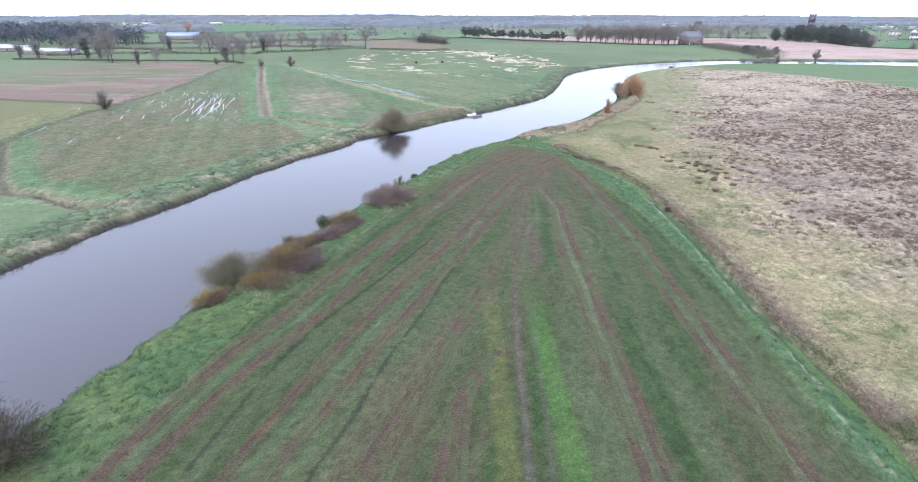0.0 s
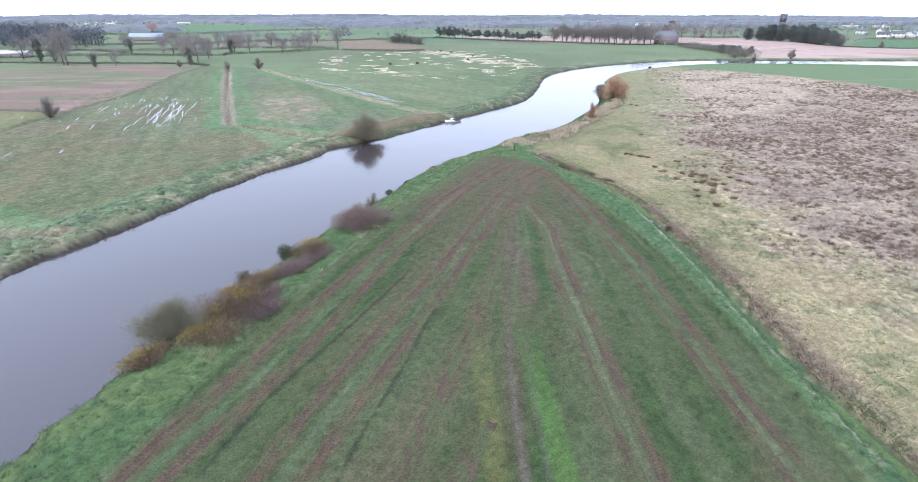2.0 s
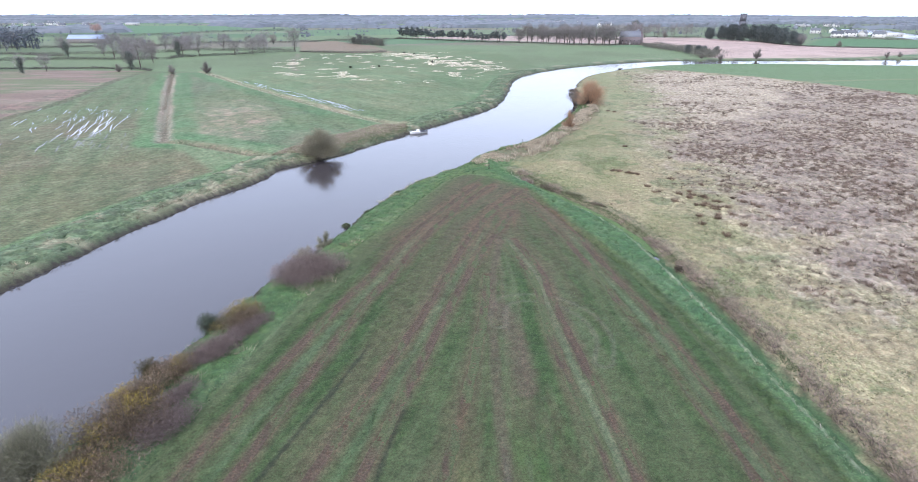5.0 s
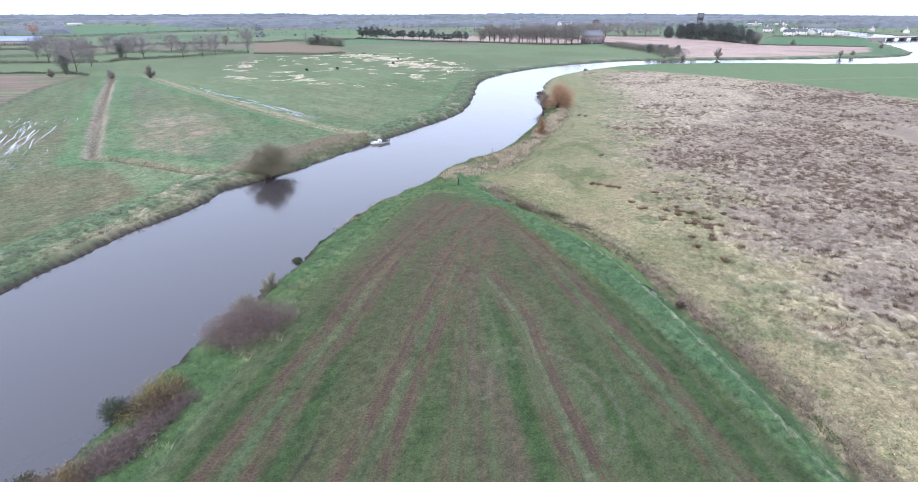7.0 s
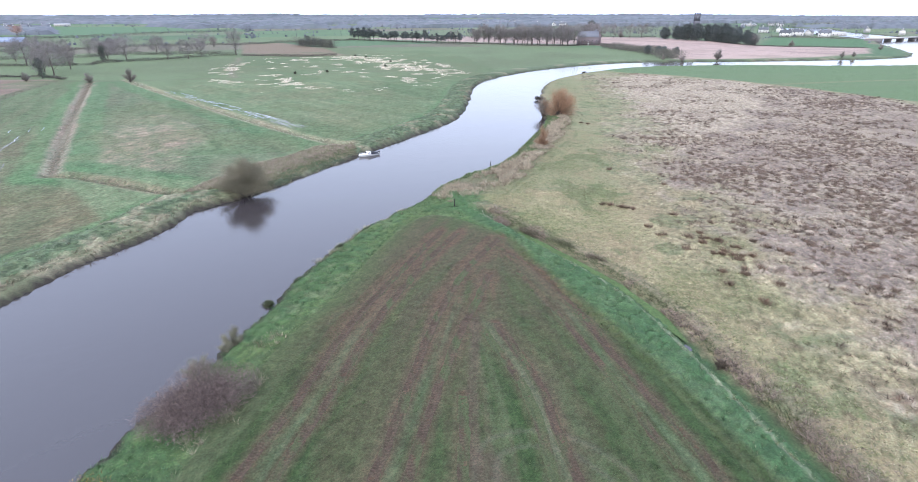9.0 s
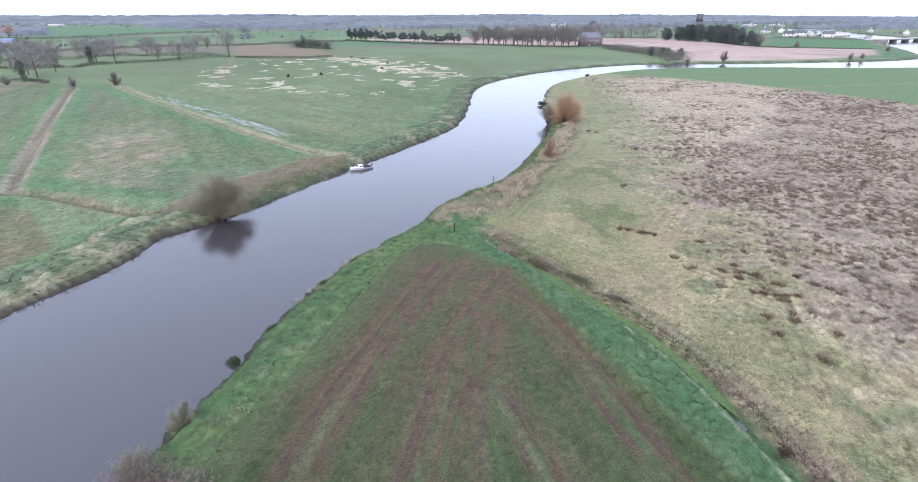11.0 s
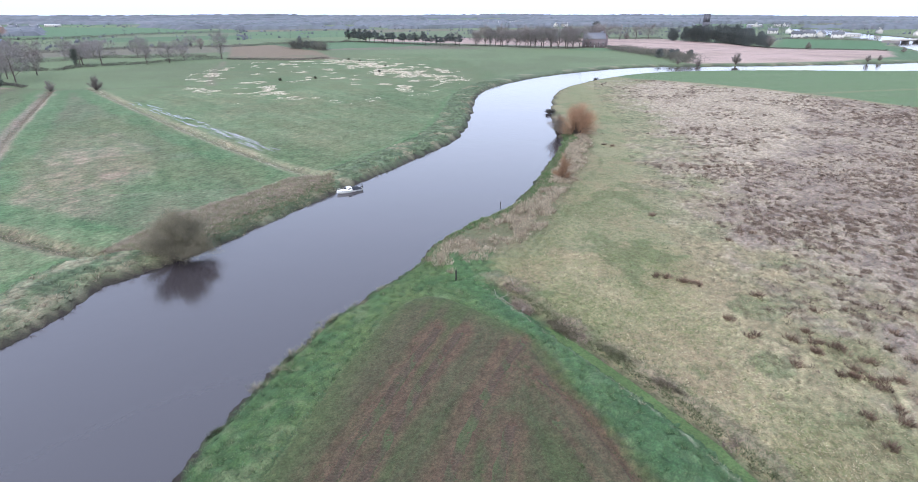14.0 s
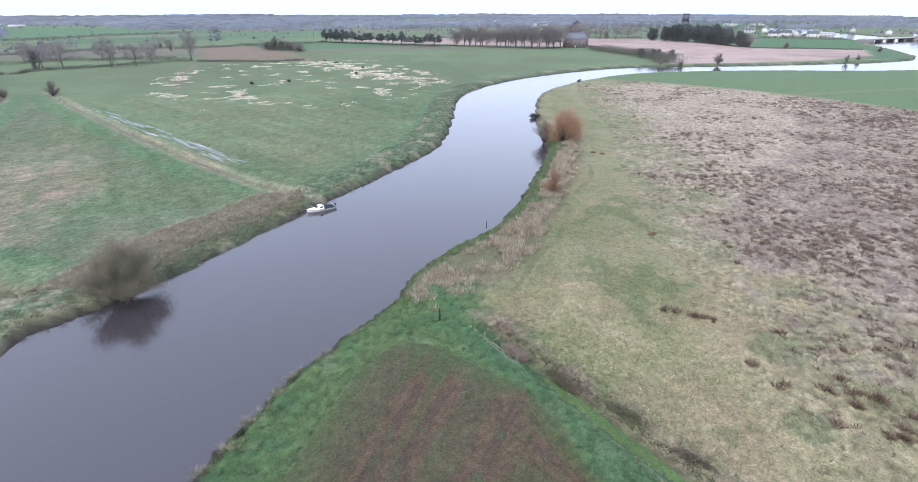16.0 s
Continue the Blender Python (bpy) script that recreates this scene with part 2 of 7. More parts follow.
def height(x, y):
    """Height of the ground."""
    d = area(x, y, RIVER, 14.0) + ragged(x, y)
    z = (fbm(x, y, 45, 5) - 0.5) * 0.5 + (fbm(x, y, 6, 9, 3) - 0.5) * 0.16
    out = -d
    west = (x < -20) | (y > 185)
    z = z + np.where(out > 0, np.exp(-((out - 6.5) / 3.5) ** 2) * np.where(west & (y < 260), 0.5, 0.25), 0)
    edge = np.where((x < -20) | (y > 185) & (x < 70), ramp(out, 0.0, 1.1), ramp(out, 0.0, 2.0))
    z = np.where(out > 0, WATER_Z * (1 - edge) + z * edge - 0.06 * (1 - edge), WATER_Z - 0.06 - ramp(-out, 0, 5) * 1.8)
    for line, deep, wide in ((DITCH_EAST, 0.9, 1.15), (DITCH_1, 0.9, 1.6), (DITCH_1B, 0.9, 1.4), (DITCH_2, 0.9, 1.3), (DITCH_SIDE, 0.9, 1.5), (DITCH_BROWN, 0.7, 1.2), (DITCH_OLIVE, 0.6, 1.0)):
        q, _ = line_distance(x, y, line, 8.0)
        z = z - deep * np.exp(-(q / wide) ** 2) * (out > 0) * edge
    f = ramp(area(x, y, FIELD, 6.0), -0.5, 1.5)
    z = z + 0.12 * f
    for line in TRACKS:
        q, _ = line_distance(x, y, line, 2.0)
        z = z - f * (0.09 * np.exp(-(q / 0.3) ** 2) - 0.05 * np.exp(-((q - 0.55) / 0.25) ** 2))
    far = np.hypot(x, y)
    hills = ramp(far, 2250, 3300) * (9 * fbm(x, y, 420, 181, 3) - 1.5)
    return z + hills - np.where(far > 3500, (far - 3500) ** 2 / 9000, 0)


def ground_z(x, y):
    return height(np.atleast_1d(np.asarray(x, float)), np.atleast_1d(np.asarray(y, float)))


def winter(c):
    """The palette of plants and soil under a damp winter: darker, with more grey in the blue."""
    grey_part = c @ np.array((0.3, 0.6, 0.1))
    out = c.copy()
    out[:, 2] += 0.03 * (grey_part - c[:, 2])
    out[:, :2] += 0.05 * (grey_part[:, None] - c[:, :2])
    return out * 0.77


def mesh_from(name, verts, faces, tint=None, smooth=False):
    """A mesh from arrays: verts (n, 3), faces (m, 3 or 4); tint: one colour a vertex."""
    me = bpy.data.meshes.new(name)
    verts, faces = np.asarray(verts, np.float32), np.asarray(faces, np.int32)
    k = faces.shape[1]
    me.vertices.add(len(verts))
    me.vertices.foreach_set("co", verts.ravel())
    me.loops.add(faces.size)
    me.loops.foreach_set("vertex_index", faces.ravel())
    me.polygons.add(len(faces))
    me.polygons.foreach_set("loop_start", np.arange(0, faces.size, k, dtype=np.int32))
    if smooth:
        me.polygons.foreach_set("use_smooth", np.ones(len(faces), bool))
    if tint is not None:
        tint = winter(np.asarray(tint, float))
        at = me.color_attributes.new("tint", "FLOAT_COLOR", "POINT")
        at.data.foreach_set("color", np.hstack([np.clip(tint, 0, 1), np.ones((len(verts), 1))]).astype(np.float32).ravel())
    me.update(calc_edges=True)
    return me


# ---------------------------------------------------------------- materials
def material(name, colour=(0.5, 0.5, 0.5), rough=0.8, metal=0.0, grain=0.0, size=1.0, bump=0.0, tint=False, spread=0.0, patch=0.0, patch_size=8.0, hue=0.0, hue_size=0.9):
    """A procedural surface: colour, or the tint of the mesh, varied by fine grain, broad patches and from object to object."""
    m = bpy.data.materials.new(name)
    m.use_nodes = True
    n, l = m.node_tree.nodes, m.node_tree.links
    b = n["Principled BSDF"]
    b.inputs["Roughness"].default_value, b.inputs["Metallic"].default_value = rough, metal
    b.inputs["Specular IOR Level"].default_value = 0.25
    pos = n.new("ShaderNodeNewGeometry")
    if tint:
        source = n.new("ShaderNodeVertexColor")
        source.layer_name = "tint"
        out = source.outputs["Color"]
    else:
        source = n.new("ShaderNodeRGB")
        source.outputs[0].default_value = (*colour, 1)
        out = source.outputs[0]

    def vary(out, scale, amount, detail):
        tex = n.new("ShaderNodeTexNoise")
        tex.inputs["Scale"].default_value, tex.inputs["Detail"].default_value, tex.inputs["Roughness"].default_value = scale, detail, 0.78
        l.new(pos.outputs["Position"], tex.inputs["Vector"])
        span = n.new("ShaderNodeMapRange")
        span.inputs["From Min"].default_value, span.inputs["From Max"].default_value = 0.25, 0.75
        span.inputs["To Min"].default_value, span.inputs["To Max"].default_value = 1 - amount, 1 + amount
        l.new(tex.outputs["Fac"], span.inputs["Value"])
        mul = n.new("ShaderNodeVectorMath")
        mul.operation = "MULTIPLY"
        l.new(out, mul.inputs[0])
        l.new(span.outputs["Result"], mul.inputs[1])
        return mul.outputs["Vector"], tex

    fine = None
    if grain:
        out, fine = vary(out, 1.0 / size, grain, 8.0)
    if hue:
        tex = n.new("ShaderNodeTexNoise")
        tex.inputs["Scale"].default_value, tex.inputs["Detail"].default_value, tex.inputs["Roughness"].default_value = 1.0 / hue_size, 6.0, 0.72
        l.new(pos.outputs["Position"], tex.inputs["Vector"])
        sway = n.new("ShaderNodeMapRange")
        sway.data_type = "FLOAT_VECTOR"
        for key, value in (("From Min", (0.3, 0.3, 0.3)), ("From Max", (0.7, 0.7, 0.7)), ("To Min", (1 - hue, 1 - hue * 0.25, 1 - hue * 0.5)), ("To Max", (1 + hue, 1 + hue * 0.25, 1 + hue * 0.5))):
            next(s for s in sway.inputs if s.name == key and s.type == "VECTOR").default_value = value
        l.new(tex.outputs["Fac"], next(s for s in sway.inputs if s.name == "Vector"))
        mul = n.new("ShaderNodeVectorMath")
        mul.operation = "MULTIPLY"
        l.new(out, mul.inputs[0])
        l.new(sway.outputs["Vector"], mul.inputs[1])
        out = mul.outputs["Vector"]
    if patch:
        out, _ = vary(out, 1.0 / patch_size, patch, 3.0)
    if spread:
        info = n.new("ShaderNodeObjectInfo")
        span = n.new("ShaderNodeMapRange")
        span.inputs["To Min"].default_value, span.inputs["To Max"].default_value = 1 - spread, 1 + spread
        l.new(info.outputs["Random"], span.inputs["Value"])
        mul = n.new("ShaderNodeVectorMath")
        mul.operation = "MULTIPLY"
        l.new(out, mul.inputs[0])
        l.new(span.outputs["Result"], mul.inputs[1])
        out = mul.outputs["Vector"]
    l.new(out, b.inputs["Base Color"])
    if bump and fine:
        bp = n.new("ShaderNodeBump")
        bp.inputs["Strength"].default_value, bp.inputs["Distance"].default_value = 0.8, bump
        l.new(fine.outputs["Fac"], bp.inputs["Height"])
        l.new(bp.outputs["Normal"], b.inputs["Normal"])
    return m


def water_material(name, body, rough, ripple):
    m = bpy.data.materials.new(name)
    m.use_nodes = True
    n, l = m.node_tree.nodes, m.node_tree.links
    b = n["Principled BSDF"]
    b.inputs["Base Color"].default_value = (*body, 1)
    b.inputs["Roughness"].default_value, b.inputs["IOR"].default_value = rough, 1.68
    b.inputs["Specular IOR Level"].default_value = 0.5
    pos = n.new("ShaderNodeNewGeometry")
    last = None
    for scale, dist in ((0.9, ripple), (0.12, ripple * 2.0)):
        tex = n.new("ShaderNodeTexNoise")
        tex.inputs["Scale"].default_value, tex.inputs["Detail"].default_value = scale, 3.0
        l.new(pos.outputs["Position"], tex.inputs["Vector"])
        bp = n.new("ShaderNodeBump")
        bp.inputs["Strength"].default_value, bp.inputs["Distance"].default_value = 1.0, dist
        l.new(tex.outputs["Fac"], bp.inputs["Height"])
        if last:
            l.new(last.outputs["Normal"], bp.inputs["Normal"])
        last = bp
    l.new(last.outputs["Normal"], b.inputs["Normal"])
    return m


GROUND = material("turf_and_soil", rough=0.95, grain=0.68, size=0.2, bump=0.12, tint=True, patch=0.08, patch_size=5.0, hue=0.2, hue_size=0.3)
DAMP_TURF = material("damp_turf", rough=0.95, grain=0.75, size=0.7, bump=0.12, tint=True, patch=0.16, patch_size=2.4, hue=0.22, hue_size=0.9)
BLADES = material("grass_blades", rough=0.8, tint=True)
WATER = water_material("river_water", (0.038, 0.033, 0.036), 0.10, 0.010)
# pale body colour stands in for part of the white sky's reflection
FLOOD = water_material("flood_water", (0.24, 0.235, 0.23), 0.05, 0.004)
BARK = material("bark", (0.085, 0.072, 0.062), 0.9, grain=0.35, size=0.3, spread=0.2)
TWIG = material("bare_twigs", rough=0.85, tint=True, spread=0.15)
WOOD = material("weathered_wood", (0.10, 0.085, 0.07), 0.85, grain=0.4, size=0.08, bump=0.01)
DARKWOOD = material("tarred_wood", (0.02, 0.018, 0.016), 0.8, grain=0.3, size=0.08)
STONE = material("grey_stone", (0.20, 0.185, 0.175), 0.9, grain=0.3, size=0.8, bump=0.03, patch=0.15)
BROWNSTONE = material("purple_brown_stone", (0.165, 0.135, 0.14), 0.9, grain=0.3, size=0.8, bump=0.03, patch=0.15)
DARKSTONE = material("dark_stone", (0.10, 0.10, 0.115), 0.9, grain=0.3, size=0.8, bump=0.03)
SLATE = material("slate_roof", (0.12, 0.125, 0.14), 0.6, grain=0.25, size=0.5, spread=0.3)
RENDER = material("pale_render", (0.50, 0.485, 0.46), 0.85, grain=0.12, size=1.0, spread=0.25)
BLUEROOF = material("blue_sheet_roof", (0.26, 0.31, 0.42), 0.45, metal=0.1, grain=0.12, size=0.6)
PALEROOF = material("pale_sheet_roof", (0.42, 0.41, 0.42), 0.5, grain=0.15, size=0.8)
GLASS = material("dark_pane", (0.03, 0.035, 0.04), 0.08)
GELCOAT = material("white_gelcoat", (0.80, 0.80, 0.79), 0.25, grain=0.06, size=0.4)
CANVAS = material("dark_canvas", (0.025, 0.028, 0.035), 0.8, grain=0.25, size=0.2)
MOTOR = material("black_motor_cowl", (0.02, 0.02, 0.022), 0.35, grain=0.1, size=0.2)
STEEL = material("steel_rail", (0.55, 0.55, 0.56), 0.3, metal=1.0)
PALEWOOD = material("bleached_wood", (0.34, 0.31, 0.27), 0.85, grain=0.3, size=0.08)
DEADWOOD = material("grey_dead_wood", (0.24, 0.215, 0.18), 0.85, grain=0.3, size=0.08)
ROPE = material("rope", (0.4, 0.36, 0.28), 0.9)


def part(name, mesh, mat, parent=None, label="", at=None):
    ob = new(name, mesh)
    if mat and not len(mesh.materials):
        mesh.materials.append(mat)
    if parent:
        ob.parent = parent
    if at is not None:
        ob.matrix_basis = at
    if label:
        ob["label"] = label
    return ob


def thing(name, label, category, at=None, group=""):
    ob = tagged(new(name), label, category, group)
    if at is not None:
        ob.matrix_basis = at
    return ob


def spot(x, y, turn=0.0, scale=1.0, sink=0.0):
    return pose(x, y, float(ground_z(x, y)[0]) - sink, 0, 0, turn) @ Matrix.Diagonal((scale, scale, scale, 1))


# ---------------------------------------------------------------- ground and water
CX, CY = 5.0, -30.0
radii = [1.0, 4] + [7 + 1.6 * k for k in range(25)]
r = 47.0
while r < 4600:
    radii.append(r)
    r *= 1.0058 if r < 200 else (1.0075 if r < 500 else 1.013)
radii = np.array(radii)
angles = np.radians(np.concatenate([np.arange(-180, -46, 4.0), np.arange(-46, 60, 0.36), np.arange(60, 180, 4.0)]))
RR, AA = np.meshgrid(radii, angles, indexing="ij")
gx, gy = (CX + RR * np.sin(AA)).ravel(), (CY + RR * np.cos(AA)).ravel()
nr, na = RR.shape
ii, jj = np.meshgrid(np.arange(nr - 1), np.arange(na), indexing="ij")
jn = (jj + 1) % na
quads = np.stack([ii * na + jj, ii * na + jn, (ii + 1) * na + jn, (ii + 1) * na + jj], -1).reshape(-1, 4)[:, ::-1]
gz = height(gx, gy)


def tone(*c):
    return np.array(c, float)


GREEN, LUSH, DULL = tone(0.071, 0.093, 0.039), tone(0.070, 0.145, 0.056), tone(0.092, 0.105, 0.056)
SOIL, STRAW = tone(0.118, 0.090, 0.062), tone(0.35, 0.305, 0.178)
PASTURE, MUD = tone(0.132, 0.180, 0.090), tone(0.04, 0.034, 0.028)


def ground_colour(x, y):
    n1, n2, n3 = fbm(x, y, 60, 21), fbm(x, y, 9, 31), fbm(x, y, 2.2, 41, 3)
    c = np.tile(PASTURE, (len(x), 1))

    def mix(mask, col):
        nonlocal c
        c = c + (np.asarray(col) - c) * np.clip(mask, 0, 1)[:, None]

    mix(ramp(n1, 0.4, 0.7) * 0.4, DULL)
    # patchwork of far fields
    u, v = (x * 0.94 + y * 0.34) / 190, (y * 0.94 - x * 0.34) / 120
    u = u + 0.25 * np.sin(np.floor(v) * 12.9898)
    cell = np.stack([np.floor(u), np.floor(v)])
    pick = np.abs(np.sin(cell[0] * 127.1 + cell[1] * 311.7) * 43758.5453) % 1
    shades = np.array([PASTURE, tone(0.085, 0.15, 0.075), tone(0.12, 0.16, 0.085), tone(0.15, 0.14, 0.10), tone(0.10, 0.17, 0.085), tone(0.14, 0.17, 0.10)])
    far = np.hypot(x, y - 60)
    c = np.where((far > 560)[:, None], shades[(pick * 6).astype(int) % 6] * (0.85 + 0.3 * n1[:, None]), c)

    def field(poly, col, soft=1.5, amount=1.0):
        d = area(x, y, poly, 6.0)
        mix(ramp(d, -soft, soft) * amount, col)
        return ramp(d, -soft, soft)

    # west of the river
    m = field(OLIVE_FIELD, tone(0.15, 0.155, 0.07))
    m = field(BROWN_FLOOD, tone(0.19, 0.135, 0.105))
    mix(m * ramp(fbm(x * 0.6, y, 22, 71), 0.42, 0.6), tone(0.13, 0.145, 0.075))
    mix(m * ramp(vnoise(x / 26 + y / 90, y / 5, 105) * 0.6 + vnoise(x / 9, y / 2.4, 106) * 0.4, 0.4, 0.75) * 0.6, tone(0.27, 0.20, 0.17))
    mix(m * ramp(vnoise(x / 40 + y / 120, y / 7, 107), 0.6, 0.85) * 0.6, tone(0.12, 0.15, 0.075))
    mix(m * ramp(x, -200, -300) * ramp(y, 270, 310), PASTURE)
    m = field(PUDDLE_FIELD, tone(0.100, 0.142, 0.068))
    mix(m * ramp(y + (n2 - 0.5) * 40 + (x + 90) * 0.35, 232, 190) * 0.65, tone(0.122, 0.132, 0.072))
    drill = vnoise((x * 0.957 + y * 0.29) / 1.3, (y * 0.957 - x * 0.29) / 30, 81) * 0.6 + vnoise((x * 0.957 + y * 0.29) / 4.5, (y * 0.957 - x * 0.29) / 60, 82) * 0.4
    mix(m * ramp(drill, 0.35, 0.8) * 0.55, tone(0.112, 0.116, 0.062))
    mix(m * ramp(fbm(x, y, 26, 72, 3), 0.46, 0.58) * ramp(y, 240, 200) * 0.65, tone(0.136, 0.114, 0.070))
    mix(m * ramp(fbm(x, y, 40, 155, 3), 0.36, 0.56) * ramp(y, 235, 170) * 0.6, tone(0.114, 0.118, 0.056))
    mix(m * ramp(n3 * 0.5 + n2 * 0.6, 0.5, 0.72) * 0.4, tone(0.14, 0.15, 0.085))
    m = field(MIDDLE_FIELD, tone(0.112, 0.146, 0.078))
    mix(m * ramp(fbm(x, y, 22, 156, 3), 0.42, 0.58) * 0.6, tone(0.128, 0.134, 0.080))
    mix(m * ramp(np.hypot((x + 60) * 1.0, (y - 216) * 0.5) / 20 + (fbm(x, y, 14, 73) - 0.5) * 1.4, 1.25, 0.4) * (0.35 + 0.9 * ramp(n3 * 0.6 + n2 * 0.5, 0.42, 0.68)), tone(0.25, 0.21, 0.145))
    mix(m * ramp(vnoise((x * 0.943 + y * 0.33) / 2.2, (y * 0.943 - x * 0.33) / 50, 83), 0.5, 0.9) * 0.35, tone(0.12, 0.165, 0.09))
    for line in (DITCH_1, DITCH_1B, DITCH_2):
        e, _ = line_distance(x, y, line, 14.0)
        mix(m * ramp(e + (n2 - 0.5) * 2, 11, 8.5) * 0.85, tone(0.086, 0.158, 0.070))
    for line in (DITCH_1, DITCH_1B, DITCH_SIDE):
        e, _ = line_distance(x, y, line, 14.0)
        mix(ramp(area(x, y, PUDDLE_FIELD, 3.0), -1, 1) * ramp(e + (n2 - 0.5) * 3, 9, 6) * 0.7, tone(0.085, 0.165, 0.068))
    field(FAR_BROWN, tone(0.19, 0.145, 0.10))
    m = field(PINK_FIELD, tone(0.43, 0.315, 0.275), 3.0)
    mix(m * ramp(vnoise(x * 0.03 + y * 0.02, y * 0.07, 74) * 0.6 + fbm(x, y, 40, 116) * 0.4, 0.35, 0.7) * 0.75, tone(0.33, 0.245, 0.205))
    mix(m * ramp(vnoise((x * 0.8 + y * 0.6) / 4.5, (y * 0.8 - x * 0.6) / 70, 183), 0.55, 0.85) * 0.6, tone(0.25, 0.18, 0.155))
    field(PINK_WEST, tone(0.34, 0.25, 0.215), 3.0)
    field(FAR_GREEN_EAST, tone(0.075, 0.155, 0.07), 3.0)
    field(TOP_FIELD, tone(0.09, 0.17, 0.085), 3.0)
    west3 = ramp(x, -100, -70) * (y > 195) * (y < 560) * (x < 90)
    mix(west3 * ramp(vnoise((x * 0.8 + y * 0.6) / 3.0, (y * 0.8 - x * 0.6) / 45, 84) * 0.6 + n2 * 0.4, 0.45, 0.75) * 0.55, tone(0.135, 0.158, 0.078))
    mix(west3 * ramp(fbm(x, y, 30, 85), 0.46, 0.62) * 0.5, tone(0.085, 0.138, 0.06))
    mix(west3 * ramp(fbm(x, y, 9, 184, 3), 0.5, 0.66) * 0.4, tone(0.12, 0.138, 0.066))
    # pale litter left by the flood
    lit = ramp(np.hypot((x + 5) / 82, (y - 415) / 115), 1.05, 0.7) * ramp(fbm(x * 0.7, y * 0.55, 5.5, 75, 3), 0.625, 0.68)
    strip, _ = line_distance(x, y, spline([(-10, 525), (23, 462), (36, 421), (52, 385), (66, 372)]), 40.0)
    lit = np.maximum(lit, ramp(strip + (n2 - 0.5) * 30, 13, 5) * (x < 90) * ramp(fbm(x * 0.7, y * 0.55, 5.5, 86, 3), 0.45, 0.58) * 0.9)
    mix(lit * (y > 300) * (y < 540) * 0.4, tone(0.42, 0.37, 0.27))
    # east of the ditch: straw meadow, rushes, green field
    q, side = line_distance(x, y, DITCH_EAST, 600.0)
    riv = -area(x, y, RIVER, 14.0) - ragged(x, y)
    east = (riv > 0) & (((side > 0) & (y < 150)) | (y >= 143)) & (x > 15) & (y < 395) & (x > (y - 190) * 0.35)
    east &= ~((x < 22.5) & (y < 151))
    east &= ~inside(x, y, np.vstack([LEFT_BANK, [(900, 1500), (-900, 1500), (-900, -400)]]))
    straw = STRAW * (0.85 + 0.3 * n2[:, None])
    c = np.where(east[:, None], straw, c)
    mix(east * ramp(fbm(x, y, 12, 76) + (n3 - 0.5) * 0.12, 0.42, 0.68) * 0.7, tone(0.19, 0.195, 0.09))
    mix(east * ramp(riv + n2 * 8, 34, 12) * (y > 150) * 0.7, tone(0.2, 0.21, 0.12))
    mix(east * ramp(y, 150, 200) * 0.35, tone(0.21, 0.215, 0.11))
    mix(east * ramp(fbm(x, y, 6, 91) + (n3 - 0.5) * 0.2, 0.48, 0.70) * 0.5, tone(0.27, 0.205, 0.125))
    mix(east * ramp(fbm(x, y, 16, 191, 3) + (n3 - 0.5) * 0.15, 0.46, 0.66) * 0.32, tone(0.19, 0.202, 0.092))
    mix(east * ramp(fbm(x, y, 5, 192, 3) + (n3 - 0.5) * 0.2, 0.62, 0.72) * 0.6, tone(0.12, 0.16, 0.07))
    for line in (TRODDEN, DITCH_EAST[DITCH_EAST[:, 1] > 90] + (3.4, 1.5)):
        e, _ = line_distance(x, y, line, 4.0)
        mix(east * ramp(e + (n3 - 0.5) * 1.2, 0.5, 0.1) * 0.45, tone(0.12, 0.135, 0.065))
    mix(east * ramp(fbm(x, y, 3, 92), 0.55, 0.8) * 0.3, tone(0.14, 0.155, 0.075))
    d = area(x, y, RUSH_FIELD, 30.0) + (n2 - 0.5) * 30
    rush = ramp(d + (n3 - 0.5) * 14, -11, 13) * east
    mix(rush, tone(0.365, 0.303, 0.222))
    mix(rush * ramp(n2, 0.5, 0.72) * 0.35, tone(0.22, 0.165, 0.13))
    mix(rush * ramp(n3, 0.5, 0.72) * 0.5, tone(0.38, 0.32, 0.25))
    mix(rush * ramp(area(x, y, DARK_RUSH, 12.0) + (n2 - 0.5) * 18, -4, 6) * (0.25 + 0.4 * ramp(n2 * 0.4 + n3 * 0.6, 0.4, 0.6)), tone(0.195, 0.147, 0.125))
    m = field(EAST_GREEN, tone(0.108, 0.172, 0.078), 1.5)
    mix(m * ramp(vnoise(x / 60, y / 7, 99) * 0.6 + n2 * 0.4, 0.42, 0.7) * 0.4, tone(0.135, 0.175, 0.095))
    edge, _ = line_distance(x, y, np.array([(168, 350), (183, 331), (199, 306), (212, 280), (222, 246), (250, 150)]), 6.0)
    mix(ramp(edge, 4, 1.5) * 0.8, tone(0.26, 0.23, 0.14))
    edge, _ = line_distance(x, y, np.array([(210, 291), (245, 293), (290, 293), (420, 290)]), 4.0)
    mix(ramp(edge, 2.5, 0.8) * 0.6, tone(0.22, 0.19, 0.11))
    m = field(REED_BED, tone(0.17, 0.15, 0.095), 2.5)
    mix(m * ramp(n2, 0.4, 0.6) * 0.7, tone(0.14, 0.155, 0.08))
    mix(m * ramp(riv + (n3 - 0.5) * 2.5, 3.0, 1.6) * (y > 160) * 0.85, tone(0.12, 0.165, 0.085))
